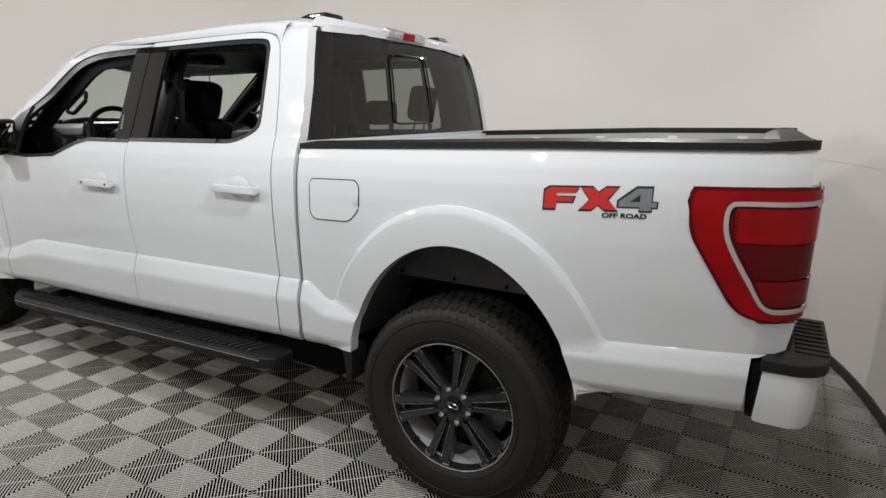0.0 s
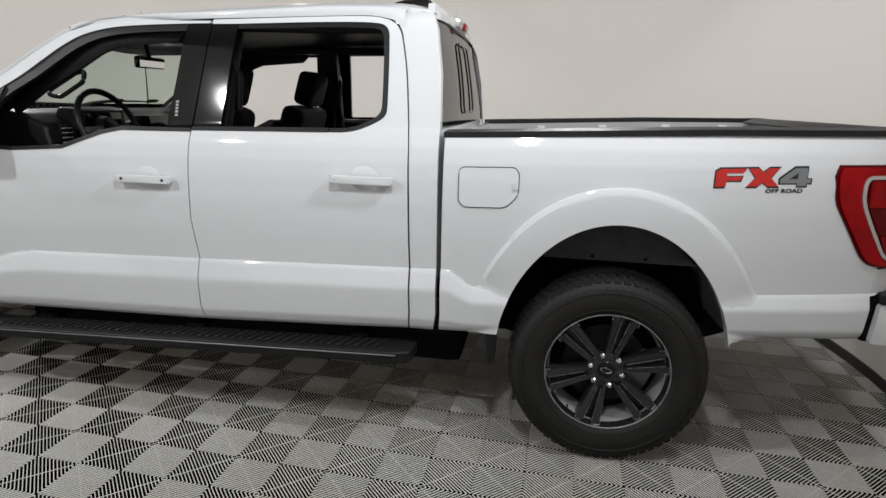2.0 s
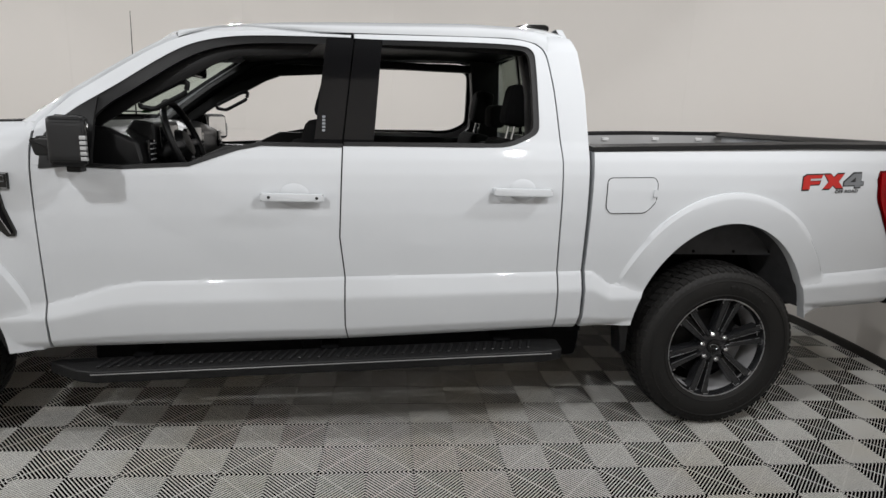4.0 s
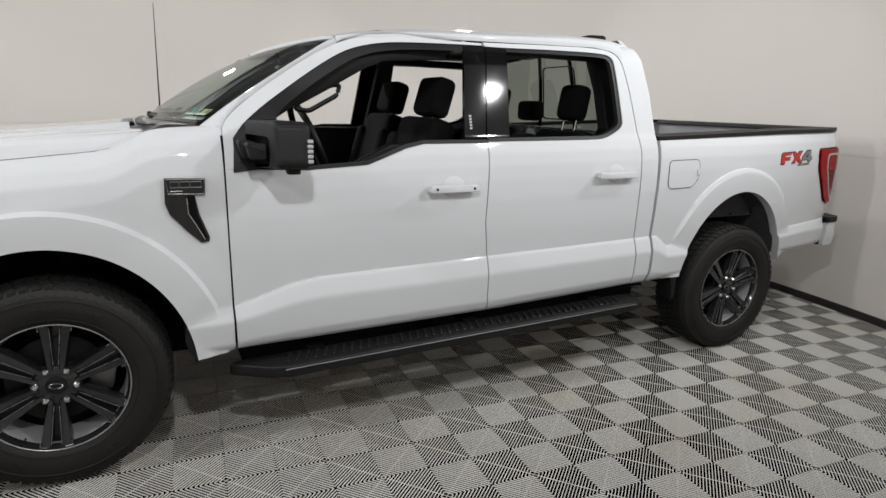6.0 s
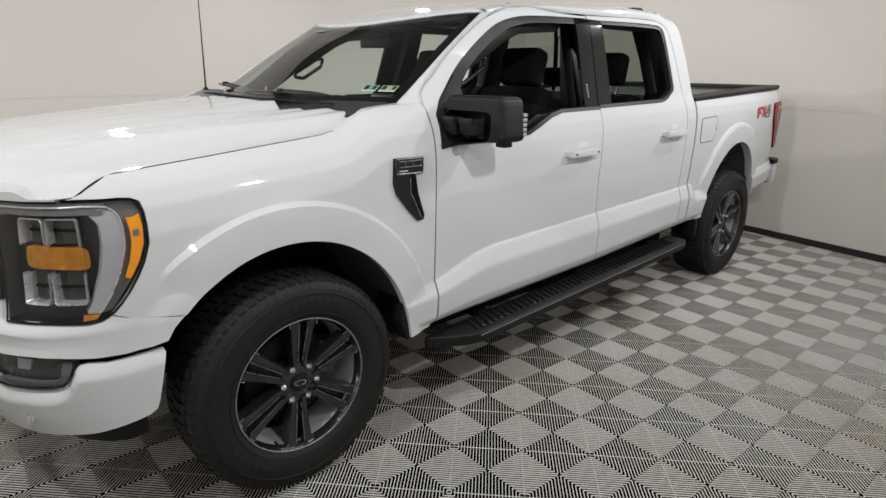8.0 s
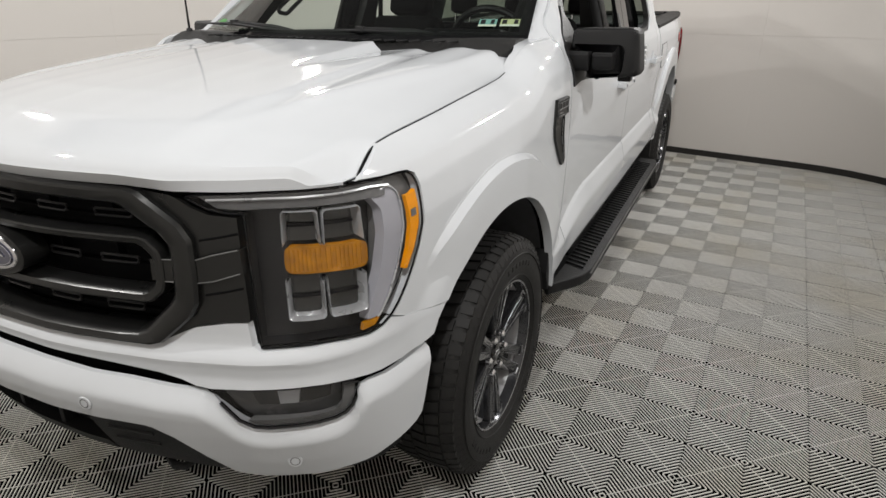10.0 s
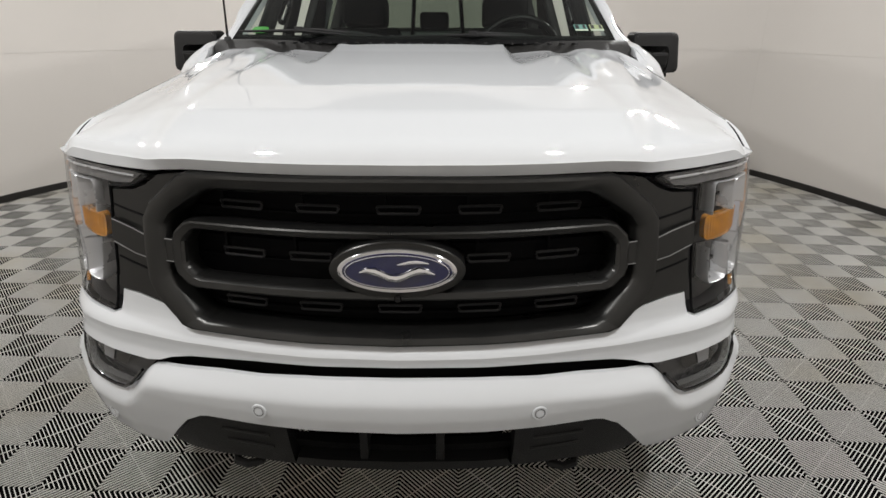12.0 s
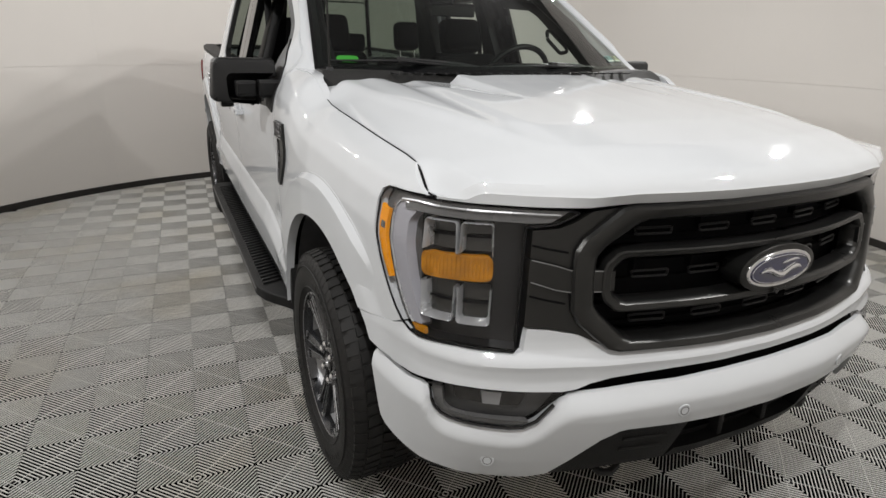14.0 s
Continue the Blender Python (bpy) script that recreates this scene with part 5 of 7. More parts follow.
def headlight(sd):
    hl = new("headlight")
    hl.parent = truck
    hl["label"] = "clear headlight with a double lens block and amber reflector"
    out = LAMP_TOP + LAMP_REAR + LAMP_FOOT + LAMP_IN
    nose_panel("housing", out, LAMPBLACK, hl, "dark grey lamp housing", off=-0.055, depth=-0.05, side=sd)
    nose_panel("rear_wall", [(0.96, 1.145), (1.12, 1.14), (1.14, 1.10), (1.14, 1.02), (1.10, 0.92), (1.03, 0.825), (0.98, 0.81), (1.02, 0.95), (1.03, 1.10)], LAMPGREY, hl, off=-0.025, side=sd)
    ln = nose_panel("lens", out, CLEARLENS, hl, "clear outer lens", off=0.001, depth=0.004, side=sd)
    ln.visible_shadow = False
    part("seal", tube(to_side([nose_map(u, v, -0.003) for u, v in dense(rounded(out, 0.006), 0.02, True)], sd), 0.0030, 6, True), DARK, hl, "black seal round the lamp")
    # grey brow along the top, then the frosted hook down the outer edge
    nose_panel("brow", [(0.60, 1.134), (0.70, 1.139), (0.86, 1.144), (1.0, 1.144), (1.05, 1.140), (1.04, 1.110), (0.95, 1.112), (0.80, 1.110), (0.70, 1.106), (0.64, 1.108)], LAMPGREY, hl, "grey moulding under the brow", off=-0.008, depth=0.03, side=sd, step=0.02)
    part("brow_line", tube(to_side([nose_map(u, v, -0.005) for u, v in dense([(0.62, 1.126), (0.70, 1.130), (0.86, 1.134), (1.0, 1.135), (1.055, 1.130)], 0.03)], sd), 0.0034, 6), SILVER, hl)
    hook = [(1.00, 1.112), (1.04, 1.126), (1.062, 1.126), (1.080, 1.108), (1.089, 1.073), (1.088, 1.016), (1.066, 0.94), (1.036, 0.875), (1.0, 0.822), (0.962, 0.822), (0.985, 0.86), (1.014, 0.94), (1.030, 1.02), (1.028, 1.08)]
    nose_panel("light_guide", rounded(hook, 0.012), DRL, hl, "frosted daytime running light guide", off=-0.012, depth=0.025, side=sd, step=0.02)
    part("guide_edge", tube(to_side([nose_map(u, v, -0.010) for u, v in dense(rounded(hook, 0.012)[5:44], 0.02)], sd), 0.0028, 6), SILVER, hl)

    def cell(s0, s1, z0, z1, up, nm):
        """One lens cell: a smoky reflector behind a silver shade open at its top or foot."""
        cm = ((s0 + s1) / 2, (z0 + z1) / 2)
        nose_panel("reflector_cell", [(s0, z0), (s1, z0), (s1, z1), (s0, z1)], CELLBACK, hl, "smoky reflector cell", off=-0.046, depth=0.01, side=sd)
        nose_panel("shutter", [(s0 + 0.006, cm[1] - 0.004), (s1 - 0.006, cm[1] - 0.004), (s1 - 0.006, cm[1] + 0.003), (s0 + 0.006, cm[1] + 0.003)], DARK, hl, off=-0.038, depth=0.01, side=sd)
        pth = [(s0, z0), (s0 + 0.002, z1 - 0.006), (s0 + 0.008, z1), (s1 - 0.008, z1), (s1 - 0.002, z1 - 0.006), (s1, z0)] if up else [(s0, z1), (s0 + 0.002, z0 + 0.006), (s0 + 0.008, z0), (s1 - 0.008, z0), (s1 - 0.002, z0 + 0.006), (s1, z1)]
        pp = dense(pth, 0.012)
        bm = bmesh.new()
        rows = []
        for k, off in ((1.04, -0.030), (1.04, -0.010), (1.0, -0.007), (0.96, -0.010), (0.92, -0.045)):
            rows.append([bm.verts.new(to_side([nose_map(cm[0] + (u - cm[0]) * k, cm[1] + (v - cm[1]) * k, off)], sd)[0]) for u, v in pp])
        for A, B in zip(rows, rows[1:]):
            for i in range(len(pp) - 1):
                bm.faces.new((A[i], A[i + 1], B[i + 1], B[i]))
        bmesh.ops.recalc_face_normals(bm, faces=bm.faces[:])
        part("lens_shade", bm, SILVER, hl, "silver lens shade", smooth=40)

    for z0, z1, up in ((1.024, 1.100, True), (0.852, 0.942, False)):
        cell(0.778, 0.868, z0, z1, up, 0)
        cell(0.876, 0.972, z0, z1, up, 1)
    am = rounded([(0.776, 0.955), (0.99, 0.950), (0.99, 1.014), (0.776, 1.018)], 0.02)
    nose_panel("amber_reflector", am, AMBERDARK, hl, "golden amber turn reflector", off=-0.026, depth=0.02, side=sd, step=0.02)
    for q in np.linspace(0.790, 0.975, 17):
        part("flute", tube(to_side([nose_map(q, z, -0.028) for z in (0.960, 0.985, 1.010)], sd), 0.0042, 6), AMBERDARK, hl)
    mk = [(1.100, 1.096), (1.118, 1.096), (1.134, 1.104), (1.139, 1.07), (1.136, 1.018), (1.118, 0.965), (1.090, 0.918), (1.078, 0.922), (1.096, 0.97), (1.106, 1.02), (1.106, 1.06)]
    sm = nose_panel("side_marker", mk, AMBER, hl, "amber side marker", off=-0.004, depth=0.01, side=sd, step=0.02)
    nose_panel("marker_pip", [(1.112, 1.060), (1.128, 1.062), (1.128, 1.045), (1.112, 1.043)], LAMPGREY, sm, off=-0.002, depth=0.003, side=sd)
    nose_panel("foot_marker", [(0.955, 0.818), (1.0, 0.819), (0.985, 0.804), (0.95, 0.802)], AMBERDARK, hl, off=-0.010, depth=0.01, side=sd, step=0.02)
    return hl


for sd in (-1, 1):
    headlight(sd)

# unseen blocks added to keep daylight out behind the nose
part("nose_light_block", box(-0.58, 0, 0.82, 0.10, 1.20, 0.62, 0.01), DARK, truck, "dark block added behind the grille to stop light")
part("bay_light_block", box(0.02, 0, 0.92, 1.1, 1.10, 0.60, 0.02), DARK, truck, "dark block added in the engine bay to stop light")

# ---- fender badges, decals ----
def decal(name, pts, off, material, parent, side, label=""):
    return side_panel(name, pts, parent, side, label, off=off, depth=0.002, material=material, step=0.05)


for side in (-1, 1):
    fender, fd, rd, bs = SIDES[side]
    vent = side_panel("fender_vent", [(0.428, 1.196), (0.572, 1.193), (0.570, 1.130), (0.532, 1.128), (0.545, 1.055), (0.578, 0.960), (0.574, 0.942), (0.545, 0.940), (0.500, 0.985), (0.440, 1.055), (0.425, 1.10)], fender, side, "dark grey fender vent with a name plate", off=0.010, depth=0.02, material=SATIN)
    side_panel("vent_slot", [(0.500, 1.128), (0.530, 1.128), (0.538, 1.055), (0.570, 0.958), (0.562, 0.952), (0.520, 1.03), (0.503, 1.06)], vent, side, "black vent opening", off=0.0115, depth=0.01, material=DARK)
    part("bright_edge", sided(tube([side_map(u, v, 0.012) for u, v in ((0.503, 1.12), (0.505, 1.058), (0.522, 1.028), (0.560, 0.952))], 0.002, 6), side), EDGE, vent)
    for x0, x1, z0, z1 in ((0.448, 0.478, 1.160, 1.182), (0.482, 0.515, 1.160, 1.182), (0.520, 0.558, 1.160, 1.182), (0.448, 0.490, 1.136, 1.146)):
        part("plain_bar", sided(tube([side_map(u, v, 0.0125) for u, v in ((x0, z0), (x1, z0), (x1, z1), (x0, z1))], 0.0020, 6, True), side), EDGE, vent)
    part("plate_edge", sided(tube([side_map(u, v, 0.0115) for u, v in ((0.432, 1.192), (0.568, 1.190), (0.567, 1.133), (0.440, 1.136))], 0.0022, 6, True), side), EDGE, vent)

fx = new("side_decal")
fx.parent = SIDES[-1][3]
fx["label"] = "red, grey and black sticker on the bed side"
FX0, FX1, FZ = 4.005, 4.345, curve([(4.0, 1.205), (4.35, 1.222)])


def fxp(pts):
    """Points in the sticker's own 0 to 1 box laid on the bed side."""
    return [(FX0 + (FX1 - FX0) * u, FZ(FX0 + (FX1 - FX0) * u) + 0.066 * v) for u, v in pts]


red_bar = [(0.0, 0.0), (0.115, 0.0), (0.115, 0.33), (0.26, 0.33), (0.28, 0.56), (0.115, 0.56), (0.115, 0.76), (0.29, 0.76), (0.31, 1.0), (0.05, 1.0), (0.0, 0.84)]
red_cross = [(0.335, 0.0), (0.45, 0.0), (0.50, 0.24), (0.55, 0.0), (0.665, 0.0), (0.578, 0.5), (0.665, 1.0), (0.55, 1.0), (0.50, 0.76), (0.45, 1.0), (0.335, 1.0), (0.422, 0.5)]
grey_four = [(0.86, 0.0), (0.955, 0.0), (0.955, 0.16), (1.0, 0.16), (1.0, 0.38), (0.955, 0.38), (0.955, 1.0), (0.83, 1.0), (0.68, 0.40), (0.68, 0.16), (0.86, 0.16)]
for shape, m in ((red_bar, DECALRED), (red_cross, DECALRED), (grey_four, DECALGREY)):
    cx, cz = sum(p[0] for p in shape) / len(shape), sum(p[1] for p in shape) / len(shape)
    decal("sticker_edge", fxp([(cx + (u - cx) * 1.06 + (0.006 if u > cx else -0.006), cz + (v - cz) * 1.10 + (0.05 if v > cz else -0.05)) for u, v in shape]), 0.0015, DECALBLACK, fx, -1)
    decal("sticker_shape", fxp(shape), 0.0030, m, fx, -1)
decal("sticker_hole", fxp([(0.775, 0.40), (0.86, 0.40), (0.86, 0.74)]), 0.0038, DECALBLACK, fx, -1)
txt = bpy.data.curves.new("wording", "FONT")
txt.body, txt.size, txt.align_x, txt.extrude = "OFF ROAD", 0.020, "LEFT", 0.0003
txt.offset = 0.0007
tob = new("wording", txt)
tme = bpy.data.meshes.new_from_object(tob.evaluated_get(bpy.context.evaluated_depsgraph_get()))
bpy.data.objects.remove(tob)
tbm = bmesh.new()
tbm.from_mesh(tme)
for v in tbm.verts:
    u, w = v.co.x * 1.36, v.co.y
    p = side_map(4.188 + u, 1.190 + 0.05 * u + w, 0.0025)
    v.co = p
part("wording", tbm, DECALBLACK, fx, "the words OFF ROAD in black")

# ---- tail light, rear bumper, tailgate ----
def corner_map(u, z, off=0.0):
    """The rear corner: u is the way along the side and round onto the back."""
    y0 = half_width(min(u, 4.62), z)
    if u <= 4.62:
        return Vector((u, -y0 - off, z))
    t = (u - 4.62) / 0.30
    ang = min(1.0, t) * math.pi / 2
    r = 0.140
    x = 4.62 + r * math.sin(ang)
    y = y0 - r * (1 - math.cos(ang)) * 0.9 - max(0, t - 1) * 0.3
    return Vector((x + off * math.sin(ang), -(y + off * math.cos(ang)), z))


for side in (-1, 1):
    tl = new("tail_light")
    tl.parent = SIDES[side][3]
    tl["label"] = "red tail light wrapped round the bed corner"

    def cpanel(name, out, off, m, depth=0.02, label=""):
        bm = panel(dense(out, 0.025, True), lambda u, v: corner_map(u, v, off), (0, depth, 0), 0.03)
        return part(name, sided(bm, side), m, tl, label)
    outline = rounded([(4.430, 1.302), (4.96, 1.316), (4.96, 1.15), (4.92, 0.98), (4.86, 0.922), (4.70, 0.912), (4.606, 0.926), (4.568, 0.962), (4.441, 1.166)], [0.03, 0.02, 0.02, 0.02, 0.04, 0.05, 0.03, 0.02, 0.035])
    cpanel("housing", outline, 0.004, DEEPRED, 0.05, "dark red lamp body")
    band_in = chain([(4.96, 1.279), (4.57, 1.270), (4.528, 1.262), (4.527, 1.18), (4.560, 1.11), (4.632, 0.988), (4.67, 0.944), (4.74, 0.944), (4.90, 0.948)])
    cpanel("outer_band", chain([(4.96, 1.309), (4.47, 1.295), (4.440, 1.29), (4.451, 1.17), (4.50, 1.09), (4.577, 0.968), (4.612, 0.934), (4.70, 0.921), (4.86, 0.930)]) + band_in[::-1], 0.012, RED, 0.01, "bright red outer band")
    cpanel("silver_hook", stroke(chain([(4.96, 1.272), (4.58, 1.263), (4.537, 1.258), (4.536, 1.18), (4.565, 1.115), (4.640, 0.990), (4.68, 0.952), (4.75, 0.952), (4.91, 0.958)]), 0.0065), 0.015, HOOK, 0.01, "pale silver hook-shaped trim")
    cpanel("red_lens", rounded([(4.556, 1.248), (4.96, 1.258), (4.96, 1.158), (4.562, 1.150)], 0.012), 0.012, RED, 0.01, "bright red brake lens")
    cpanel("middle_lens", [(4.568, 1.146), (4.96, 1.154), (4.95, 1.055), (4.625, 1.046)], 0.010, DEEPRED, 0.01, "deep red middle lens")
    cpanel("lower_lens", rounded([(4.630, 1.041), (4.95, 1.050), (4.91, 0.970), (4.70, 0.968), (4.672, 0.975)], 0.012), 0.012, MIDRED, 0.01, "red lower lens")
    for k in range(7):
        zz = 1.155 + 0.013 * k
        cpanel("diode", rounded([(4.560, zz), (4.568, zz), (4.568, zz + 0.008), (4.560, zz + 0.008)], 0.002), 0.0135, DEEPRED, 0.004)
    # rear bumper end
    rb = rounded([(4.682, 0.774), (4.74, 0.776), (4.92, 0.776), (5.07, 0.776), (5.07, 0.625), (4.92, 0.618), (4.74, 0.612), (4.670, 0.612)], 0.012)

    def bump_map(u, z):
        t = (u - 4.76) / 0.16
        ang = min(1, max(0, t)) * math.pi / 2
        x = min(u, 4.76) + 0.085 * math.sin(ang)
        yy = 0.945 - 0.085 * (1 - math.cos(ang)) - max(0, t - 1) * 0.16
        bulge = 0.008 * math.sin(math.pi * (z - 0.61) / 0.17) - 0.02
        return Vector((x + bulge * math.sin(ang), -(yy + bulge), z))
    part("rear_bumper_end", sided(panel(dense(rb, 0.025, True), bump_map, (0, 0.05, 0), 0.03), side), PAINT, SIDES[side][3], "white rear bumper corner")
    step_o = rounded([(4.674, 0.935), (4.78, 0.935), (4.835, 0.90), (4.855, 0.84), (4.862, 0.46), (4.785, 0.46), (4.745, 0.82), (4.690, 0.86)], [0.01, 0.03, 0.03, 0.03, 0.01, 0.01, 0.02, 0.02])
    pad = part("bumper_step", sided(prism([(x, -y) for x, y in step_o], "z", 0.778, 0.816, 0.006, 3), side), PLASTIC, SIDES[side][3], "black ribbed bumper step pad")
    for k in range(9):
        part("ridge", sided(box(4.806, -(0.50 + 0.04 * k), 0.8175, 0.085, 0.010, 0.005, 0.001), side), PLASTIC, pad)
for y in (-0.78, 0.78):
    part("bumper_bracket", box(4.675, y, 0.70, 0.05, 0.24, 0.18, 0.01), DARK, truck, "black bracket ahead of the rear bumper")
part("rear_bumper", box(4.765, 0, 0.70, 0.05, 1.70, 0.13, 0.02), PLASTIC, truck, "black centre of the rear bumper")
gate = part("tailgate", box(4.70, 0, 1.13, 0.06, 1.50, 0.58, 0.02, 3), PAINT, truck, "white tailgate, closed")
part("gate_cap", prism([(4.60, 1.412), (4.65, 1.434), (4.725, 1.4395), (4.745, 1.431), (4.74, 1.402), (4.62, 1.402)], "y", -0.74, 0.74, 0.008), PLASTIC, gate, "black plastic tailgate cap")
for side in (-1, 1):
    part("rail_end", sided(panel(rounded([(4.62, 0.79), (4.742, 0.79), (4.748, 0.822), (4.725, 0.848), (4.68, 0.868), (4.62, 0.880)], 0.02), lambda u, v: Vector((u, -v, 1.4395 - 0.006 * smoothstep(4.70, 4.62, u))), (0, 0, -0.026), 0.03), side), PLASTIC, gate, "black rail end cap")
bedfloor = part("bed_floor", merge(box(3.86, 0, 0.85, 1.76, 1.13, 0.03), *[b for y in (-0.695, 0.695) for b in (box(3.07, y, 0.85, 0.18, 0.26, 0.03), box(4.48, y, 0.85, 0.52, 0.26, 0.03), box(3.69, y, 1.078, 1.10, 0.26, 0.03), box(3.69, y * 0.82, 0.97, 1.10, 0.02, 0.22))]), BEDLINER, truck, "pale grey cargo bed floor with wheel humps")
for k in range(9):
    part("floor_ridge", box(3.86, -0.48 + 0.12 * k, 0.87, 1.7, 0.05, 0.02, 0.006), BEDLINER, bedfloor)
part("bed_front_wall", box(2.985, 0, 1.10, 0.03, 1.66, 0.52, 0.01), PAINT, truck, "white front wall of the cargo bed")
for y in (-0.60, 0.60):
    part("bed_divider_rail", box(3.9, y * 1.27, 1.30, 1.6, 0.03, 0.03, 0.006), STEEL, truck, "grey tie-down rail")

# ---- high brake light, roof fins ----
chm = part("high_brake_light", prism([(2.86, 1.865), (2.905, 1.850), (2.915, 1.885), (2.88, 1.902)], "y", -0.21, 0.15, 0.006), SILVER, truck, "high brake lamp, clear ends and red middle")
part("red_lens", prism([(2.90, 1.853), (2.918, 1.853), (2.922, 1.885), (2.90, 1.888)], "y", -0.075, 0.025, 0.003), RED, chm, "red brake lens")
for y in (-0.52, 0.50):
    fin = prism([(-0.11, 0.0), (0.07, 0.0), (0.07, 0.022), (0.05, 0.030), (-0.05, 0.026), (-0.09, 0.016)], "y", -0.055, 0.055, 0.010, 3)
    part("antenna_fin", moved(fin, Matrix.Translation(roof_map(2.76, y) + Vector((0, 0, -0.004)))), GLOSSBLACK if y < 0 else PLASTIC, roof, "low black antenna fin")

# ---- wheels ----
def wheel():
    """A wheel whose outer face looks towards -y, hub at the origin, tyre middle plane at y = 0."""
    w = new("wheel")
    R = 0.410
    prof = [(0.258, -0.118), (0.266, -0.126), (0.285, -0.134), (0.315, -0.139), (0.345, -0.138), (0.372, -0.131), (0.386, -0.123), (0.396, -0.112), (0.4015, -0.10), (0.4035, -0.06), (0.404, 0.0), (0.4035, 0.06), (0.4015, 0.10), (0.390, 0.12), (0.36, 0.135), (0.31, 0.138), (0.262, 0.12)]
    tyre = part("tyre", lathe(prof, 96), RUBBER, w, "black all-terrain tyre", smooth=40)
    blocks = bmesh.new()
    n = 64
    for row, (y0, y1, r0, r1, sk) in enumerate(((-0.122, -0.088, 0.398, R - 0.002, 0.10), (-0.082, -0.038, 0.4025, R, 0.3), (-0.033, 0.010, 0.4025, R, -0.2), (0.015, 0.06, 0.4025, R, 0.3), (0.066, 0.12, 0.398, R - 0.002, 0.1))):
        for k in range(n):
            a0 = 2 * math.pi * (k + 0.35 * row) / n
            da = 2 * math.pi / n * (0.68 if row in (0, 4) else 0.74)
            vs = []
            for r in (r0 - 0.004, r1):
                for yy, sh in ((y0, 0.0), (y1, sk)):
                    for aa in (0.0, da):
                        a = a0 + aa + sh * da
                        sq = r - (0.010 if (yy == y0 and row == 0) or (yy == y1 and row == 4) else 0)
                        vs.append(blocks.verts.new((sq * math.cos(a), yy, sq * math.sin(a))))
            for f in ((4, 5, 7, 6), (0, 1, 5, 4), (2, 6, 7, 3), (0, 4, 6, 2), (1, 3, 7, 5)):
                blocks.faces.new([vs[i] for i in f])
    # side lugs
    for k in range(72):
        a0 = 2 * math.pi * k / 72
        vs = []
        for (r, yy) in ((0.366, -0.1335), (0.393, -0.118)):
            for lift in (0.0, 0.0014):
                for aa in (0.0, 0.054 if k % 2 else 0.042):
                    a = a0 + aa
                    vs.append(blocks.verts.new(((r + lift * 0.5) * math.cos(a), yy - lift, (r + lift * 0.5) * math.sin(a))))
        for f in ((2, 3, 7, 6), (0, 2, 6, 4), (1, 5, 7, 3), (0, 1, 3, 2), (4, 6, 7, 5)):
            blocks.faces.new([vs[i] for i in f])
    bmesh.ops.recalc_face_normals(blocks, faces=blocks.faces[:])
    tagged(part("tread", blocks, RUBBER, tyre, "blocky tread", smooth=20), kind="stuff")
    for rr, yy in ((0.278, -0.1335), (0.352, -0.1395)):
        part("sidewall_ring", lathe([(rr - 0.0025, yy + 0.002), (rr - 0.001, yy - 0.0012), (rr + 0.001, yy - 0.0012), (rr + 0.0025, yy + 0.002)], 96), RUBBER, tyre)
    # maker's lettering as plain raised bars
    for base in (100, 250, 340):
        for k in range(7):
            a = radians(base - 6.0 * k)
            m = Matrix.Rotation(math.pi / 2 - a, 4, "Y") @ Matrix.Translation((0, -0.1395, 0.320))
            part("raised_bar", moved(box(0, 0, 0, 0.021, 0.003, 0.016, 0.001), m), RUBBER, tyre)
    rim = part("rim", lathe([(0.262, -0.118), (0.2585, -0.1225), (0.252, -0.121), (0.2485, -0.112), (0.243, -0.09), (0.236, -0.05), (0.230, 0.10)], 96), RIM, w, "dark grey alloy rim")
    part("rim_lip", lathe([(0.2575, -0.1232), (0.2545, -0.1240), (0.2520, -0.1222)], 96), EDGE, rim, "thin rim edge")
    part("barrel", lathe([(0.2425, -0.088), (0.2355, -0.05), (0.2295, 0.09)], 72), BARREL, rim, "bright inner wheel barrel")
    part("brake_disc", lathe([(0.0, -0.02), (0.175, -0.02), (0.178, -0.005), (0.178, 0.02)], 64), DISC, rim, "grey brake disc")
    part("caliper", moved(box(0.15, 0.0, 0.05, 0.09, 0.06, 0.17, 0.012), Matrix.Rotation(radians(8), 4, "Y")), STEEL, rim, "grey brake caliper")
    # flat black disc in place of the shade inside the wheel
    part("disc_shade", lathe([(0.0, 0.03), (0.235, 0.03)], 48), DARK, rim, "near-black disc that paints the shade behind the brake")
    part("hub", lathe([(0.0, -0.090), (0.052, -0.090), (0.075, -0.084), (0.082, -0.07), (0.082, -0.03)], 48), RIM, rim, "dark alloy hub")
    for k in range(6):
        a = radians(90 + 60 * k)
        m = Matrix.Rotation(math.pi / 2 - a, 4, "Y")

        def ray(t0, t1, w0, w1, ya, yb, yc):
            """A tapered bar from the hub to the rim, between two tangential offsets."""
            bm = bmesh.new()
            st = []
            for f in (0.0, 0.3, 0.65, 0.9, 1.0):
                r = 0.060 + (0.247 - 0.060) * f
                lo, hi = t0 + (w0 - t0) * f, t1 + (w1 - t1) * f
                y = ya + (yb - ya) * f + yc * math.sin(math.pi * f)
                st.append([bm.verts.new(p) for p in ((lo, y + 0.045, r), (lo + 0.0015, y + 0.006, r), (lo + 0.005, y, r), (hi - 0.005, y + 0.002, r), (hi - 0.001, y + 0.010, r), (hi + 0.003, y + 0.045, r))])
            for A, B in zip(st, st[1:]):
                for i in range(5):
                    bm.faces.new((A[i], A[i + 1], B[i + 1], B[i]))
            bm.faces.new(st[-1])
            bmesh.ops.recalc_face_normals(bm, faces=bm.faces[:])
            return moved(bm, m)
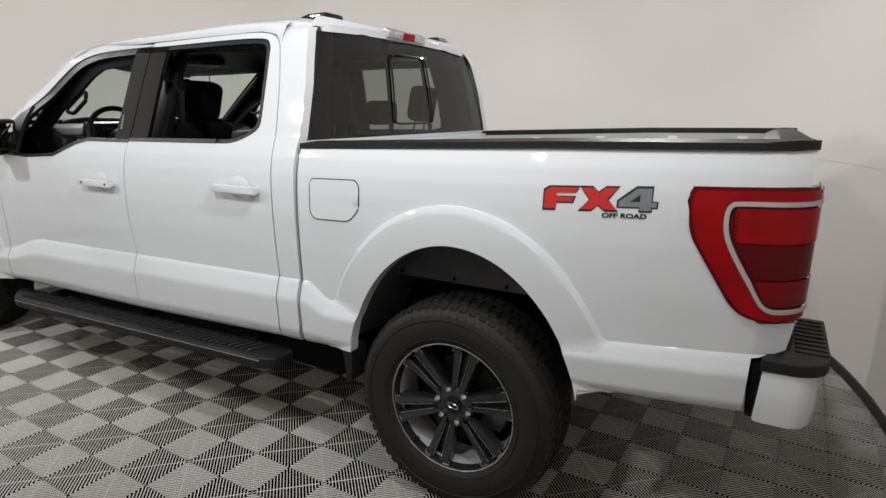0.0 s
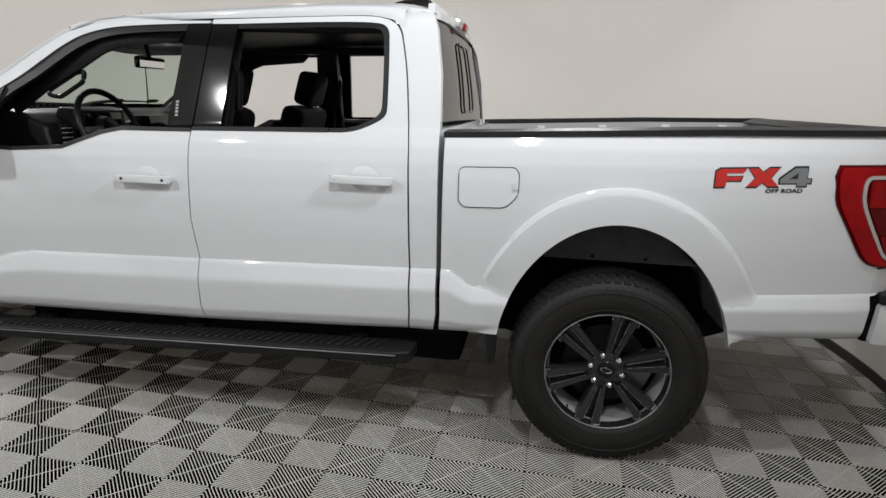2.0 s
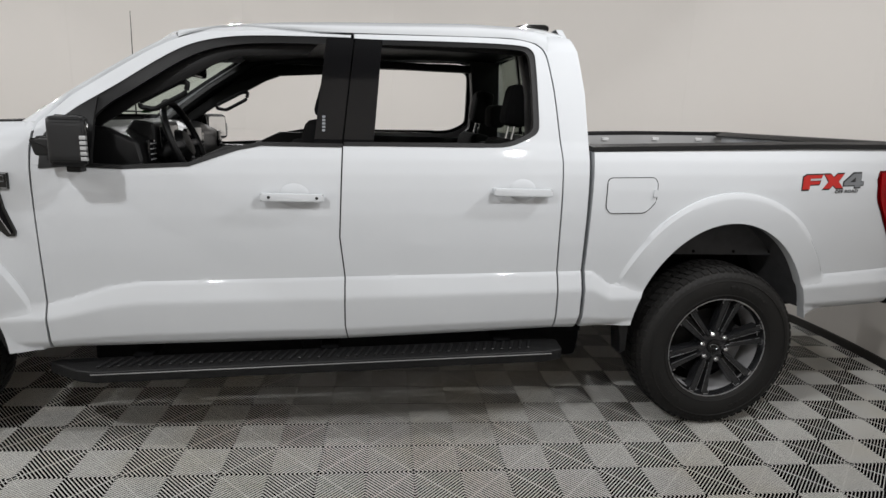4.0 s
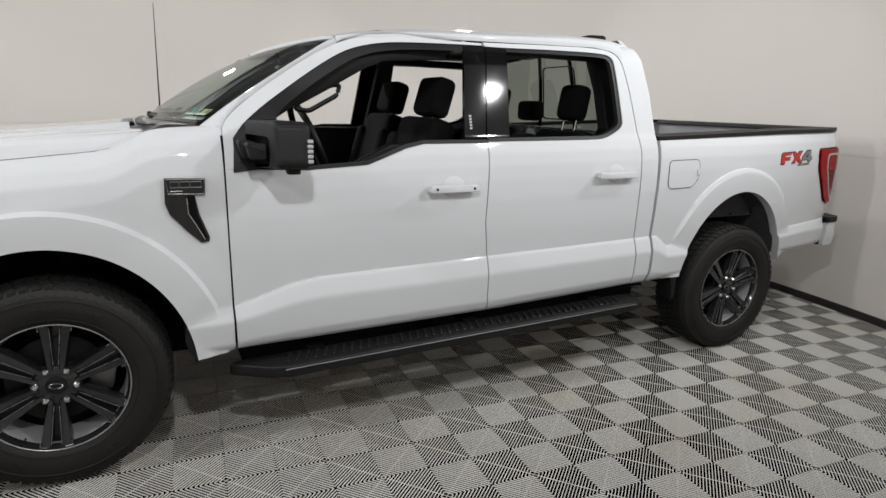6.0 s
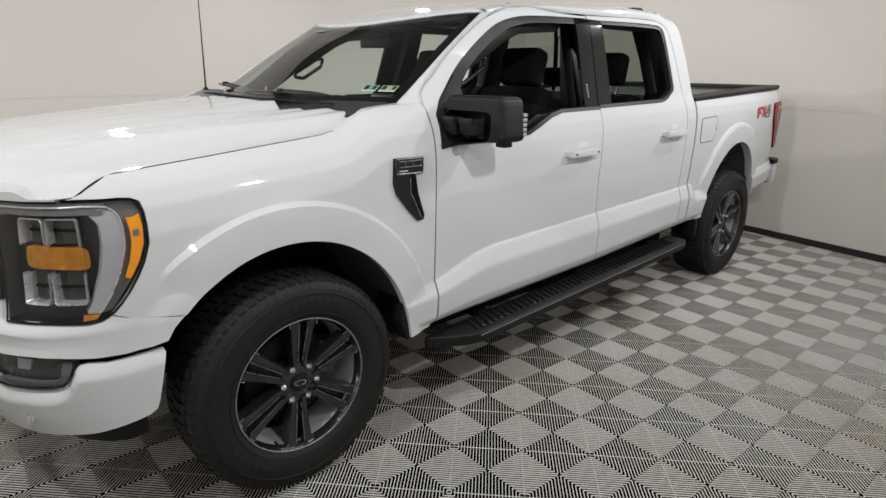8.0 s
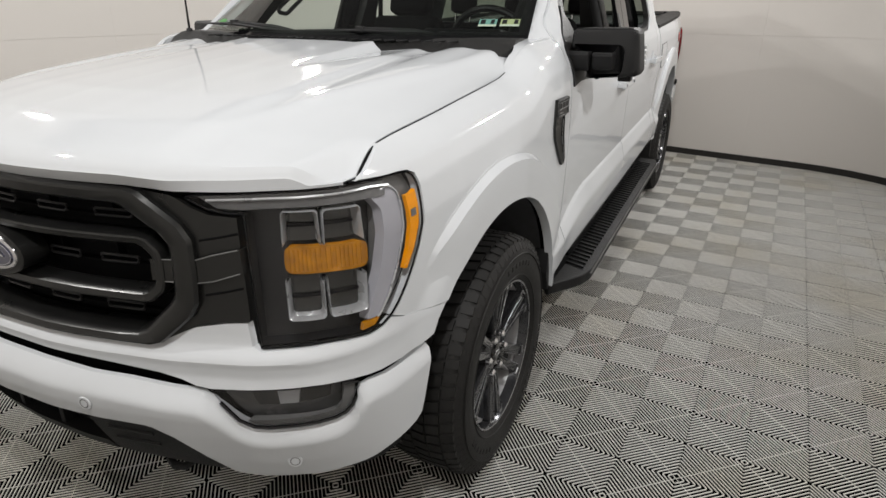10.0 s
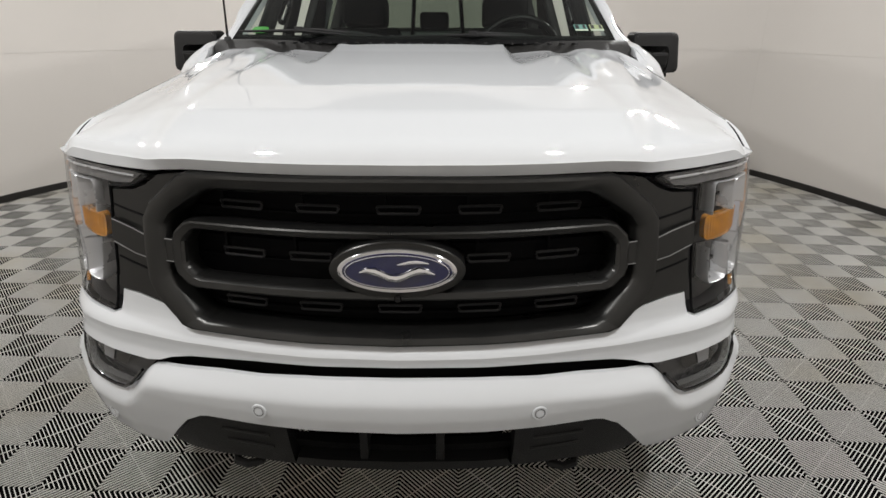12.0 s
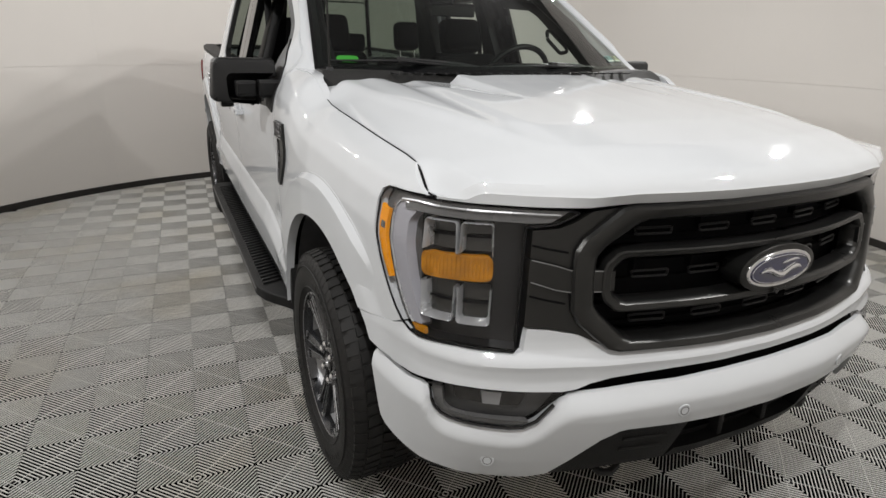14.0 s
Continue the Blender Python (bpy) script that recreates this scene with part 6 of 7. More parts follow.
        sp = part("spoke", merge(ray(-0.030, -0.007, -0.055, -0.016, -0.094, -0.112, 0.004), ray(0.007, 0.030, 0.016, 0.055, -0.094, -0.112, 0.004)), RIM, rim, "double dark alloy spoke")
        part("groove_floor", moved(prism([(-0.010, 0.07), (0.010, 0.07), (0.020, 0.243), (-0.020, 0.243)], "y", -0.080, -0.065, 0.002), m), GLOSSBLACK, sp)
        for sg in (-1, 1):
            part("bright_edge", moved(tube([(sg * 0.0085, -0.0925, 0.085), (sg * 0.0125, -0.101, 0.15), (sg * 0.0175, -0.1105, 0.238)], 0.0013, 5), m), EDGE, sp)
            part("bright_edge", moved(tube([(sg * 0.052, -0.1105, 0.225), (sg * 0.054, -0.1115, 0.243), (sg * 0.030, -0.1135, 0.2475)], 0.0026, 5), m), EDGE, sp)
        aa = radians(90 + 60 * k + 30)
        mm = Matrix.Translation((0.0675 * math.cos(aa), -0.082, 0.0675 * math.sin(aa)))
        part("lug_nut", moved(lathe([(0.0, -0.027), (0.007, -0.026), (0.0120, -0.020), (0.0140, 0.0), (0.0140, 0.015)], 14), mm), CHROME, rim, "chrome lug nut")
        part("lug_pocket", moved(lathe([(0.0142, -0.004), (0.019, -0.006), (0.021, 0.01)], 20), mm), GLOSSBLACK, rim)
    cap = part("centre_cap", lathe([(0.0, -0.099), (0.025, -0.0985), (0.034, -0.096), (0.037, -0.088)], 36), GLOSSBLACK, rim, "black centre cap")
    part("cap_ring", moved(lathe([(0.92, 0.0), (1.0, -0.0012), (1.08, 0.0)], 36), Matrix.Translation((0, -0.0988, 0)) @ Matrix.Diagonal((0.022, 1, 0.010, 1))), EDGE, cap)
    part("valve", moved(lathe([(0.0, -0.02), (0.003, -0.02), (0.004, 0.0)], 10), Matrix.Translation((-0.10, -0.10, -0.205))), DARK, rim)
    return w


w0 = wheel()
w0.parent = truck
w0["label"] = "dark six-spoke alloy wheel with a black all-terrain tyre"
HUB_Y, HUB_Z = 0.862, 0.411
w0.matrix_basis = pose(3.683, -HUB_Y, HUB_Z, 0, 14, 0)
for m in (pose(0, -HUB_Y, HUB_Z, 0, 5, 0), pose(0, HUB_Y, HUB_Z, 0, 20, 180), pose(3.683, HUB_Y, HUB_Z, 0, 40, 180)):
    copy_thing(w0, m)

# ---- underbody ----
# frame and floor, plus low boxes added to block light under the truck
under = part("underbody", merge(box(1.8, 0.42, 0.47, 4.7, 0.10, 0.22, 0.01), box(1.8, -0.42, 0.47, 4.7, 0.10, 0.22, 0.01), box(1.75, 0, 0.60, 2.35, 1.72, 0.10, 0.02), box(3.85, 0, 0.72, 1.75, 1.15, 0.12, 0.02), box(1.2, 0.0, 0.43, 1.3, 0.46, 0.22, 0.04), box(2.5, -0.62, 0.45, 1.1, 0.34, 0.24, 0.05), box(2.3, 0.60, 0.44, 1.0, 0.24, 0.20, 0.06), box(0.95, 0, 0.39, 1.5, 0.80, 0.20, 0.05), box(2.2, 0.05, 0.38, 1.9, 0.62, 0.18, 0.05), box(2.35, -0.60, 0.42, 1.4, 0.36, 0.26, 0.05), box(4.25, 0, 0.52, 0.75, 0.75, 0.22, 0.08)), DARK, truck, "dark frame and floor under the truck, with added light-blocking boxes")
# two invented slabs that keep the floor beneath the truck dark
part("under_light_block", box(1.85, 0, 0.325, 2.3, 1.40, 0.11, 0.03), DARK, truck, "unseen dark slab added to block light under the cabin")
part("under_light_block", box(0.2, 0, 0.33, 0.9, 0.95, 0.10, 0.03), DARK, truck, "unseen dark slab added to block light under the engine")
part("rear_axle", merge(tube([(3.683, -0.75, 0.40), (3.683, 0.75, 0.40)], 0.045, 12), moved(lathe([(0.0, -0.12), (0.13, -0.10), (0.15, 0.0), (0.13, 0.10), (0.0, 0.12)], 24), Matrix.Translation((3.683, 0, 0.40)))), DARK, truck, "dark rear axle")
part("front_axle", tube([(0, -0.75, 0.40), (0, 0.75, 0.40)], 0.04, 12), DARK, truck, "dark front axle")
for y in (-0.62, 0.62):
    part("rear_spring", tube([(3.15, y, 0.50), (3.45, y, 0.42), (3.68, y, 0.40), (3.95, y, 0.44), (4.25, y, 0.56)], 0.025, 8, flat=2.0), DARK, truck)
    part("damper", tube([(3.80, y * 1.05, 0.42), (3.95, y * 0.95, 0.80)], 0.028, 10), DARK, truck, "dark rear damper")
    part("front_spring", tube([(0.02, y, 0.45), (0.06, y * 0.95, 0.90)], 0.06, 12), DARK, truck)
part("hitch", box(4.80, 0, 0.55, 0.16, 0.10, 0.10, 0.01), DARK, truck)
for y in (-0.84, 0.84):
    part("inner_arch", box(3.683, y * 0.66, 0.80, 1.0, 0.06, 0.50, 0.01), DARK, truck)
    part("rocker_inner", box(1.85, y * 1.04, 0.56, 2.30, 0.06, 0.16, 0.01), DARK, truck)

# ---- running boards ----
for side in (-1, 1):
    zt = curve([(0.6, 0.386), (2.9, 0.455)])
    o = [(0.62, -0.94), (0.78, -1.05), (0.86, -1.075), (2.78, -1.075), (2.86, -1.055), (2.87, -0.93), (2.80, -0.915), (0.66, -0.915)]
    bm = prism(rounded(o, 0.02, 3), "z", -0.052, 0.0, 0.010, 3)
    for v in bm.verts:
        v.co.z += zt(v.co.x)
    rb = part("running_board", sided(bm, side), PLASTIC, truck, "black running board with slanted tread ridges")
    for k in range(46):
        x = 0.86 + 0.041 * k
        r = moved(prism([(-0.012, -0.045), (0.000, -0.045), (0.030, 0.045), (0.018, 0.045)], "z", 0.0, 0.010, 0.002, 1), Matrix.Translation((x, -0.995, zt(x))))
        part("tread_ridge", sided(r, side), BOARD, rb)
    part("bright_nose", sided(tube([(0.84, -1.076, zt(0.84) - 0.012), (2.80, -1.076, zt(2.80) - 0.012)], 0.003, 6), side), STEEL, rb)
    for x in (1.0, 1.8, 2.6):
        part("bracket", sided(box(x, -0.82, zt(x) - 0.0, 0.08, 0.24, 0.03, 0.006), side), DARK, rb)

# ---- mirrors ----
def mirror(side):
    mr = new("side_mirror")
    mr.parent = SIDES[side][1]
    mr["label"] = "large black side mirror with a clear turn lamp"
    # head: a shell that hooks round the arm, its glass facing back
    face = rounded([(-0.935, 1.420), (-1.165, 1.420), (-1.185, 1.245), (-1.02, 1.236), (-1.00, 1.252), (-1.104, 1.262), (-1.108, 1.345), (-0.932, 1.348)], [0.025, 0.03, 0.03, 0.006, 0.006, 0.012, 0.012, 0.012])
    sweep = lambda bm: moved(bm, Matrix(((1, -0.36, 0, -0.38), (0, 1, 0, 0), (0, 0, 1, 0), (0, 0, 0, 1))))
    part("shell", sided(sweep(prism(face, "x", 0.775, 0.90, 0.016, 3)), side), PLASTIC, mr, "black grained mirror shell")
    part("back_shell", sided(sweep(prism(rounded([(-0.94, 1.413), (-1.16, 1.413), (-1.175, 1.25), (-1.0, 1.25), (-0.94, 1.30)], 0.02), "x", 0.868, 0.905, 0.006, 2)), side), PLASTIC, mr)
    part("mirror_glass", sided(sweep(prism(rounded([(-1.155, 1.262), (-0.955, 1.275), (-0.955, 1.403), (-1.145, 1.403)], 0.02), "x", 0.906, 0.909, 0.001)), side), MIRROR, mr, "mirror glass")
    arm = prism(rounded([(0.695, 1.338), (0.80, 1.338), (0.82, 1.27), (0.712, 1.268)], 0.012), "y", -1.010, -0.895, 0.008, 3)
    part("arm", sided(arm, side), PLASTIC, mr, "black folding mirror arm")
    arm2 = prism(rounded([(0.715, 1.334), (0.82, 1.334), (0.84, 1.274), (0.732, 1.272)], 0.012), "y", -1.094, -1.018, 0.008, 3)
    part("arm_cover", sided(arm2, side), PLASTIC, mr)
    part("hinge", sided(tube([(0.80, -1.02, 1.304), (0.80, -1.005, 1.304)], 0.026, 12), side), DARK, mr)
    side_panel("sail_plate", [(0.680, 1.212), (0.80, 1.224), (0.872, 1.232), (0.870, 1.36), (0.868, 1.498), (0.797, 1.452), (0.732, 1.398), (0.692, 1.345)], mr, side, "black triangular mirror plate", off=0.006, depth=0.02, material=PLASTIC)
    for k in range(5):
        part("turn_lamp", sided(box(0.940, -1.175, 1.272 + 0.019 * k, 0.022, 0.014, 0.014, 0.003), side), SILVER, mr, "clear turn lamp segment")
    part("puddle_lamp", sided(box(0.885, -1.12, 1.230, 0.05, 0.05, 0.022, 0.006), side), PLASTIC, mr)
    return mr


for side in (-1, 1):
    mirror(side)

# ---- cowl, wipers, antenna, stickers ----
cowl = panel(dense([(0.24, -0.74), (0.24, 0.74), (0.387, 0.822), (0.53, 0.815), (0.50, 0.60), (0.42, 0.35), (0.40, 0.0), (0.42, -0.35), (0.50, -0.60), (0.53, -0.815), (0.387, -0.822)], 0.05, True), lambda x, y: Vector((x, y, 1.332 + 0.058 * smoothstep(0.30, 0.46, x))), (0, 0, -0.03), 0.08)
cowl = part("cowl", cowl, COWLGREY, truck, "black plastic cowl below the windshield")
for k in range(24):
    part("cowl_louvre", box(0.36 + 0.06 * abs(-0.6 + 0.05 * k) ** 2, -0.6 + 0.05 * k, 1.380, 0.07, 0.012, 0.006, 0.002), PLASTIC, cowl)
WIPERS = (
    ((0.50, -0.50, 1.388), (0.395, -0.20, 1.416), ((0.42, 0.10, 1.404), (0.39, -0.20, 1.410), (0.46, -0.47, 1.403))),
    ((0.43, 0.12, 1.388), (0.445, 0.495, 1.430), ((0.42, 0.19, 1.400), (0.44, 0.49, 1.424), (0.52, 0.76, 1.421))))
for piv, joint, blade in WIPERS:
    pv, jt = Vector(piv), Vector(joint)
    wp = part("wiper", tube([pv, pv.lerp(jt, 0.35) + Vector((0, 0, 0.010)), pv.lerp(jt, 0.8) + Vector((0, 0, 0.006)), jt], [0.013, 0.010, 0.007, 0.006], 8), PLASTIC, truck, "black windshield wiper")
    part("blade", tube([Vector(b) for b in blade], [0.005, 0.009, 0.005], 8, flat=0.8), PLASTIC, wp, "black rubber blade")
    part("bracket", moved(box(0, 0, 0, 0.022, 0.035, 0.024, 0.004), Matrix.Translation(jt + Vector((0, 0, -0.002)))), PLASTIC, wp)
    part("pivot", moved(lathe([(0.0, 0.02), (0.02, 0.018), (0.024, -0.02)], 16, "z"), Matrix.Translation(pv)), PLASTIC, wp)
for side in (-1, 1):
    cc = [(0.394, 0.825), (0.372, 0.833), (0.345, 0.843), (0.318, 0.850), (0.30, 0.8555), (0.40, 0.861), (0.50, 0.862), (0.58, 0.872), (0.645, 0.886), (0.645, 0.85), (0.60, 0.808), (0.50, 0.810), (0.42, 0.817)]
    part("fender_top", sided(panel(dense([(x, -y) for x, y in cc], 0.03, True), lambda x, y: Vector((x, y, SHOULDER(x) + 0.0015)), (0, 0, -0.03), 0.02, (0, 0, 1)), side), PAINT, SIDES[side][0], "white fender top beside the cowl")
ant = part("antenna", tube([(0.450, 0.785, 1.37), (0.451, 0.785, 1.47), (0.458, 0.785, 2.05)], [0.006, 0.0045, 0.0018], 8), GLOSSBLACK, truck, "thin black whip antenna")
part("antenna_foot", moved(lathe([(0.0, 0.03), (0.012, 0.025), (0.02, 0.0), (0.02, -0.02)], 16, "z"), Matrix.Translation((0.450, 0.785, 1.375))), PLASTIC, ant)


def on_glass(name, s0, s1, t0, t1, m, parent, off=0.003, label="", r=0.0):
    o = [(s0, t0), (s1, t0), (s1, t1), (s0, t1)]
    bm = panel(rounded(o, r) if r else o, lambda s, t: screen_map(s, t, off), None, 0.03)
    return part(name, bm, m, parent, label)


st = on_glass("inspection_sticker", -0.86, -0.785, 0.085, 0.145, PAPERTEAL, frontglass, label="teal inspection sticker")
on_glass("band", -0.86, -0.785, 0.085, 0.10, PAPER, st, 0.0035)
st2 = on_glass("inspection_sticker", -0.955, -0.875, 0.085, 0.145, PAPERYELLOW, frontglass, label="pale green inspection sticker")
on_glass("band", -0.955, -0.875, 0.085, 0.10, PAPER, st2, 0.0035)
gs = on_glass("round_sticker", 0.80, 0.90, 0.055, 0.115, PAPERGREEN, frontglass, label="green sticker", r=0.04)
ts = on_glass("paper_sticker", 0.20, 0.36, 0.885, 0.925, PAPER, frontglass, label="white paper sticker with dark bars")
on_glass("dark_bar", 0.215, 0.345, 0.897, 0.913, DECALBLACK, ts, 0.0036)
for k, (s0, s1) in enumerate(((-0.850, -0.835), (-0.812, -0.792), (-0.948, -0.932), (-0.902, -0.882))):
    on_glass("dark_mark", s0, s1, 0.105, 0.14, DECALBLACK, st if k < 2 else st2, 0.0036)

# ---- cabin ----
def leaning(bm):
    """Leans a trim piece inwards above the belt line, as the side glass does."""
    for v in bm.verts:
        if v.co.z > 1.33:
            v.co.y += 0.33 * (v.co.z - 1.33)
    return bm


cabin_floor = part("cabin_floor", box(1.78, 0, 0.68, 2.25, 1.72, 0.05), TRIMBLACK, truck, "black cabin carpet")
part("headliner", panel(dense([(1.22, -0.66), (2.82, -0.68), (2.82, 0.68), (1.22, 0.66)], 0.1, True), lambda x, y: roof_map(x, y, -0.05), None, 0.15), TRIMBLACK, truck, "dark headliner")
for side in (-1, 1):
    fender, fd, rd, bs = SIDES[side]
    for dr, x0, x1, zt in ((fd, 0.72, 1.84, 1.22), (rd, 1.90, 2.78, 1.33)):
        o = [(x0, 0.62), (x1, 0.62), (x1, 1.32), (x0 + 0.65 if dr is fd else x0, 1.32), (x0 + 0.45 if dr is fd else x0, zt), (x0, zt)]
        dp = part("inner_panel", sided(prism(o, "y", -0.90, -0.85, 0.012), side), TRIMBLACK, dr, "black inner door panel")
        part("armrest", sided(box((x0 + x1) / 2, -0.81, 1.02, 0.5, 0.09, 0.06, 0.02), side), TRIMGREY if dr is fd else TRIMBLACK, dp)
    part("roof_grip_rail", sided(box(2.0, -0.66, 1.79, 1.4, 0.06, 0.05, 0.015), side), TRIMBLACK, truck)
    part("centre_pillar", sided(leaning(prism([(1.80, 0.62), (1.98, 0.62), (1.96, 1.35), (1.97, 1.79), (1.86, 1.79), (1.80, 1.35)], "y", -0.83, -0.77, 0.015)), side), TRIMBLACK, truck, "black centre pillar trim")
    bmC = prism([(2.68, 0.62), (2.93, 0.62), (2.91, 1.40), (2.86, 1.84), (2.66, 1.84), (2.70, 1.60), (2.70, 1.40), (2.64, 1.34)], "y", -0.83, -0.74, 0.015)
    part("rear_pillar", sided(leaning(bmC), side), TRIMBLACK, truck, "black rear pillar trim")
    part("windshield_pillar_trim", sided(tube([(0.66, -0.72, 1.36), (0.95, -0.70, 1.58), (1.25, -0.64, 1.77), (1.40, -0.66, 1.80)], 0.035, 10), side), TRIMBLACK, truck, "black windshield pillar trim")
    strip = [(0.80, 1.36), (0.88, 1.41), (0.989, 1.483), (1.191, 1.588), (1.303, 1.652), (1.40, 1.690), (1.70, 1.715), (1.75, 1.765), (1.58, 1.762), (1.32, 1.725), (1.10, 1.63), (0.80, 1.44)]
    part("pillar_strip", sided(prism(strip, "y", -0.735, -0.715, 0.004), side), TRIMBLACK, truck, "black trim along the front pillar")
    gx = rounded([(0.990, 1.485), (1.149, 1.572), (1.189, 1.575), (1.176, 1.528), (1.045, 1.454), (0.985, 1.462)], 0.014, 3)
    part("grab_handle", sided(tube([(x, -0.712, z) for x, z in gx], 0.011, 8, True), side), TRIMBLACK, truck, "black grab handle on the pillar")
    part("grab_handle", sided(tube([(1.93, -0.735, 1.40), (1.96, -0.70, 1.43), (1.97, -0.70, 1.58), (1.95, -0.735, 1.63)], 0.016, 8), side), TRIMBLACK, truck, "black grab handle on the pillar")
dash = part("dashboard", prism([(0.42, 0.75), (0.42, 1.34), (0.62, 1.385), (0.86, 1.375), (0.98, 1.32), (1.00, 1.22), (0.94, 1.05), (0.98, 0.80)], "y", -0.76, 0.76, 0.03, 3), TRIMBLACK, truck, "black dashboard with a wide screen")
part("instrument_hood", prism([(0.86, 1.345), (0.90, 1.405), (0.99, 1.395), (1.00, 1.28), (0.92, 1.24)], "y", -0.58, -0.20, 0.02, 3), TRIMBLACK, dash)
part("instrument_screen", box(1.003, -0.39, 1.325, 0.006, 0.28, 0.10, 0.003), GLOSSBLACK, dash, "dark instrument display")
part("centre_screen", box(1.005, 0.02, 1.27, 0.02, 0.30, 0.17, 0.006), GLOSSBLACK, dash, "dark centre touchscreen")
for y in (-0.66, -0.14, 0.20, 0.66):
    v = part("air_vent", box(1.002, y, 1.27, 0.015, 0.075, 0.10, 0.006), GLOSSBLACK, dash, "black air vent")
    for k in range(4):
        part("vent_slat", box(1.011, y, 1.235 + 0.023 * k, 0.006, 0.065, 0.004), SILVER if y < -0.5 else TRIMGREY, v)
for k in range(6):
    part("switch", box(1.004, -0.62 + 0.025 * k, 1.18, 0.01, 0.018, 0.014, 0.002), TRIMGREY, dash)
col = part("steering_column", tube([(0.96, -0.46, 1.22), (1.08, -0.46, 1.285)], 0.05, 12), TRIMBLACK, truck, "black steering column")
ring = tube([(0.205 * math.cos(a), 0.205 * math.sin(a), 0) for a in np.linspace(0, 2 * math.pi, 40, endpoint=False)], 0.016, 10, True)
sw_m = Matrix.Translation((1.10, -0.46, 1.296)) @ Matrix.Rotation(radians(68), 4, "Y")
sw = part("steering_wheel", moved(ring, sw_m), TRIMBLACK, truck, "black steering wheel")
part("boss", moved(lathe([(0.0, 0.02), (0.06, 0.012), (0.078, -0.02)], 28, "z"), sw_m), TRIMBLACK, sw)
for a in (0, 180, 270):
    q = radians(a + 90)
    part("wheel_spoke", moved(tube([(0.05 * math.cos(q), 0.05 * math.sin(q), 0), (0.20 * math.cos(q), 0.20 * math.sin(q), 0)], 0.016, 8, flat=0.5), sw_m), TRIMGREY, sw)
part("rear_view_mirror", box(1.06, -0.03, 1.655, 0.03, 0.25, 0.065, 0.012), GLOSSBLACK, truck, "black rear view mirror")
part("mirror_face", box(1.077, -0.03, 1.655, 0.002, 0.23, 0.050), MIRROR, truck)
part("mirror_stalk", tube([(1.06, -0.03, 1.675), (1.03, -0.01, 1.755)], 0.012, 8), GLOSSBLACK, truck)
part("overhead_console", box(1.30, 0, 1.79, 0.24, 0.20, 0.05, 0.02), TRIMBLACK, truck)


def seat(x, y, z, wide, back_h, head=True, rake_deg=16, head_w=0.27, lift=0.0):
    """A padded seat facing the nose."""
    s = new("seat")
    s.parent = truck
    s["label"] = "black cloth seat"
    s.matrix_basis = pose(x, y, z)
    part("cushion", box(0, 0, 0.20, 0.52, wide, 0.18, 0.06, 4), CLOTH, s, "black cloth cushion")
    bk = box(0, 0, back_h / 2, 0.15, wide, back_h, 0.06, 4)
    for v in bk.verts:
        v.co.y *= 1.0 - 0.12 * smoothstep(0.3, 1.0, v.co.z / back_h)
    mm = Matrix.Translation((0.26, 0, 0.26)) @ Matrix.Rotation(radians(rake_deg), 4, "Y")
    part("backrest", moved(bk, mm), CLOTH, s, "black cloth backrest")
    for sg in (-1, 1):
        part("bolster", moved(box(-0.03, sg * (wide / 2 - 0.05), back_h * 0.45, 0.16, 0.10, back_h * 0.75, 0.045, 4), mm), CLOTH, s)
    if head:
        hr = box(0, 0, back_h + 0.115 + lift, 0.12, head_w, 0.21, 0.05, 4)
        part("headrest", moved(hr, mm), CLOTH, s, "black headrest")
        for yy in (-0.06, 0.06):
            part("post", moved(tube([(0, yy, back_h - 0.02), (0, yy, back_h + 0.08 + lift)], 0.006, 8), mm), CHROME, s, "thin steel headrest post")
    return s


for x, y in ((1.33, -0.45), (1.42, 0.41)):
    seat(x, y, 0.59, 0.52, 0.60)
for y, h in ((-0.455, True), (0.44, True)):
    seat(2.34, y, 0.58, 0.56, 0.54, h, 10, 0.19, 0.055)
rc = seat(2.36, 0.0, 0.58, 0.26, 0.50, False, 10)
part("headrest", moved(box(0.36, 0, 0.905, 0.09, 0.22, 0.13, 0.04, 4), Matrix.Identity(4)), CLOTH, rc, "low black headrest")
part("centre_console", box(1.45, 0, 0.90, 0.75, 0.26, 0.34, 0.04, 3), TRIMBLACK, truck, "black centre console")
for side in (-1, 1):
    part("seat_belt", sided(tube([(1.93, -0.735, 1.72), (1.92, -0.73, 1.35), (1.90, -0.735, 0.95)], 0.022, 6, flat=0.15), side), TRIMBLACK, truck, "black seat belt")

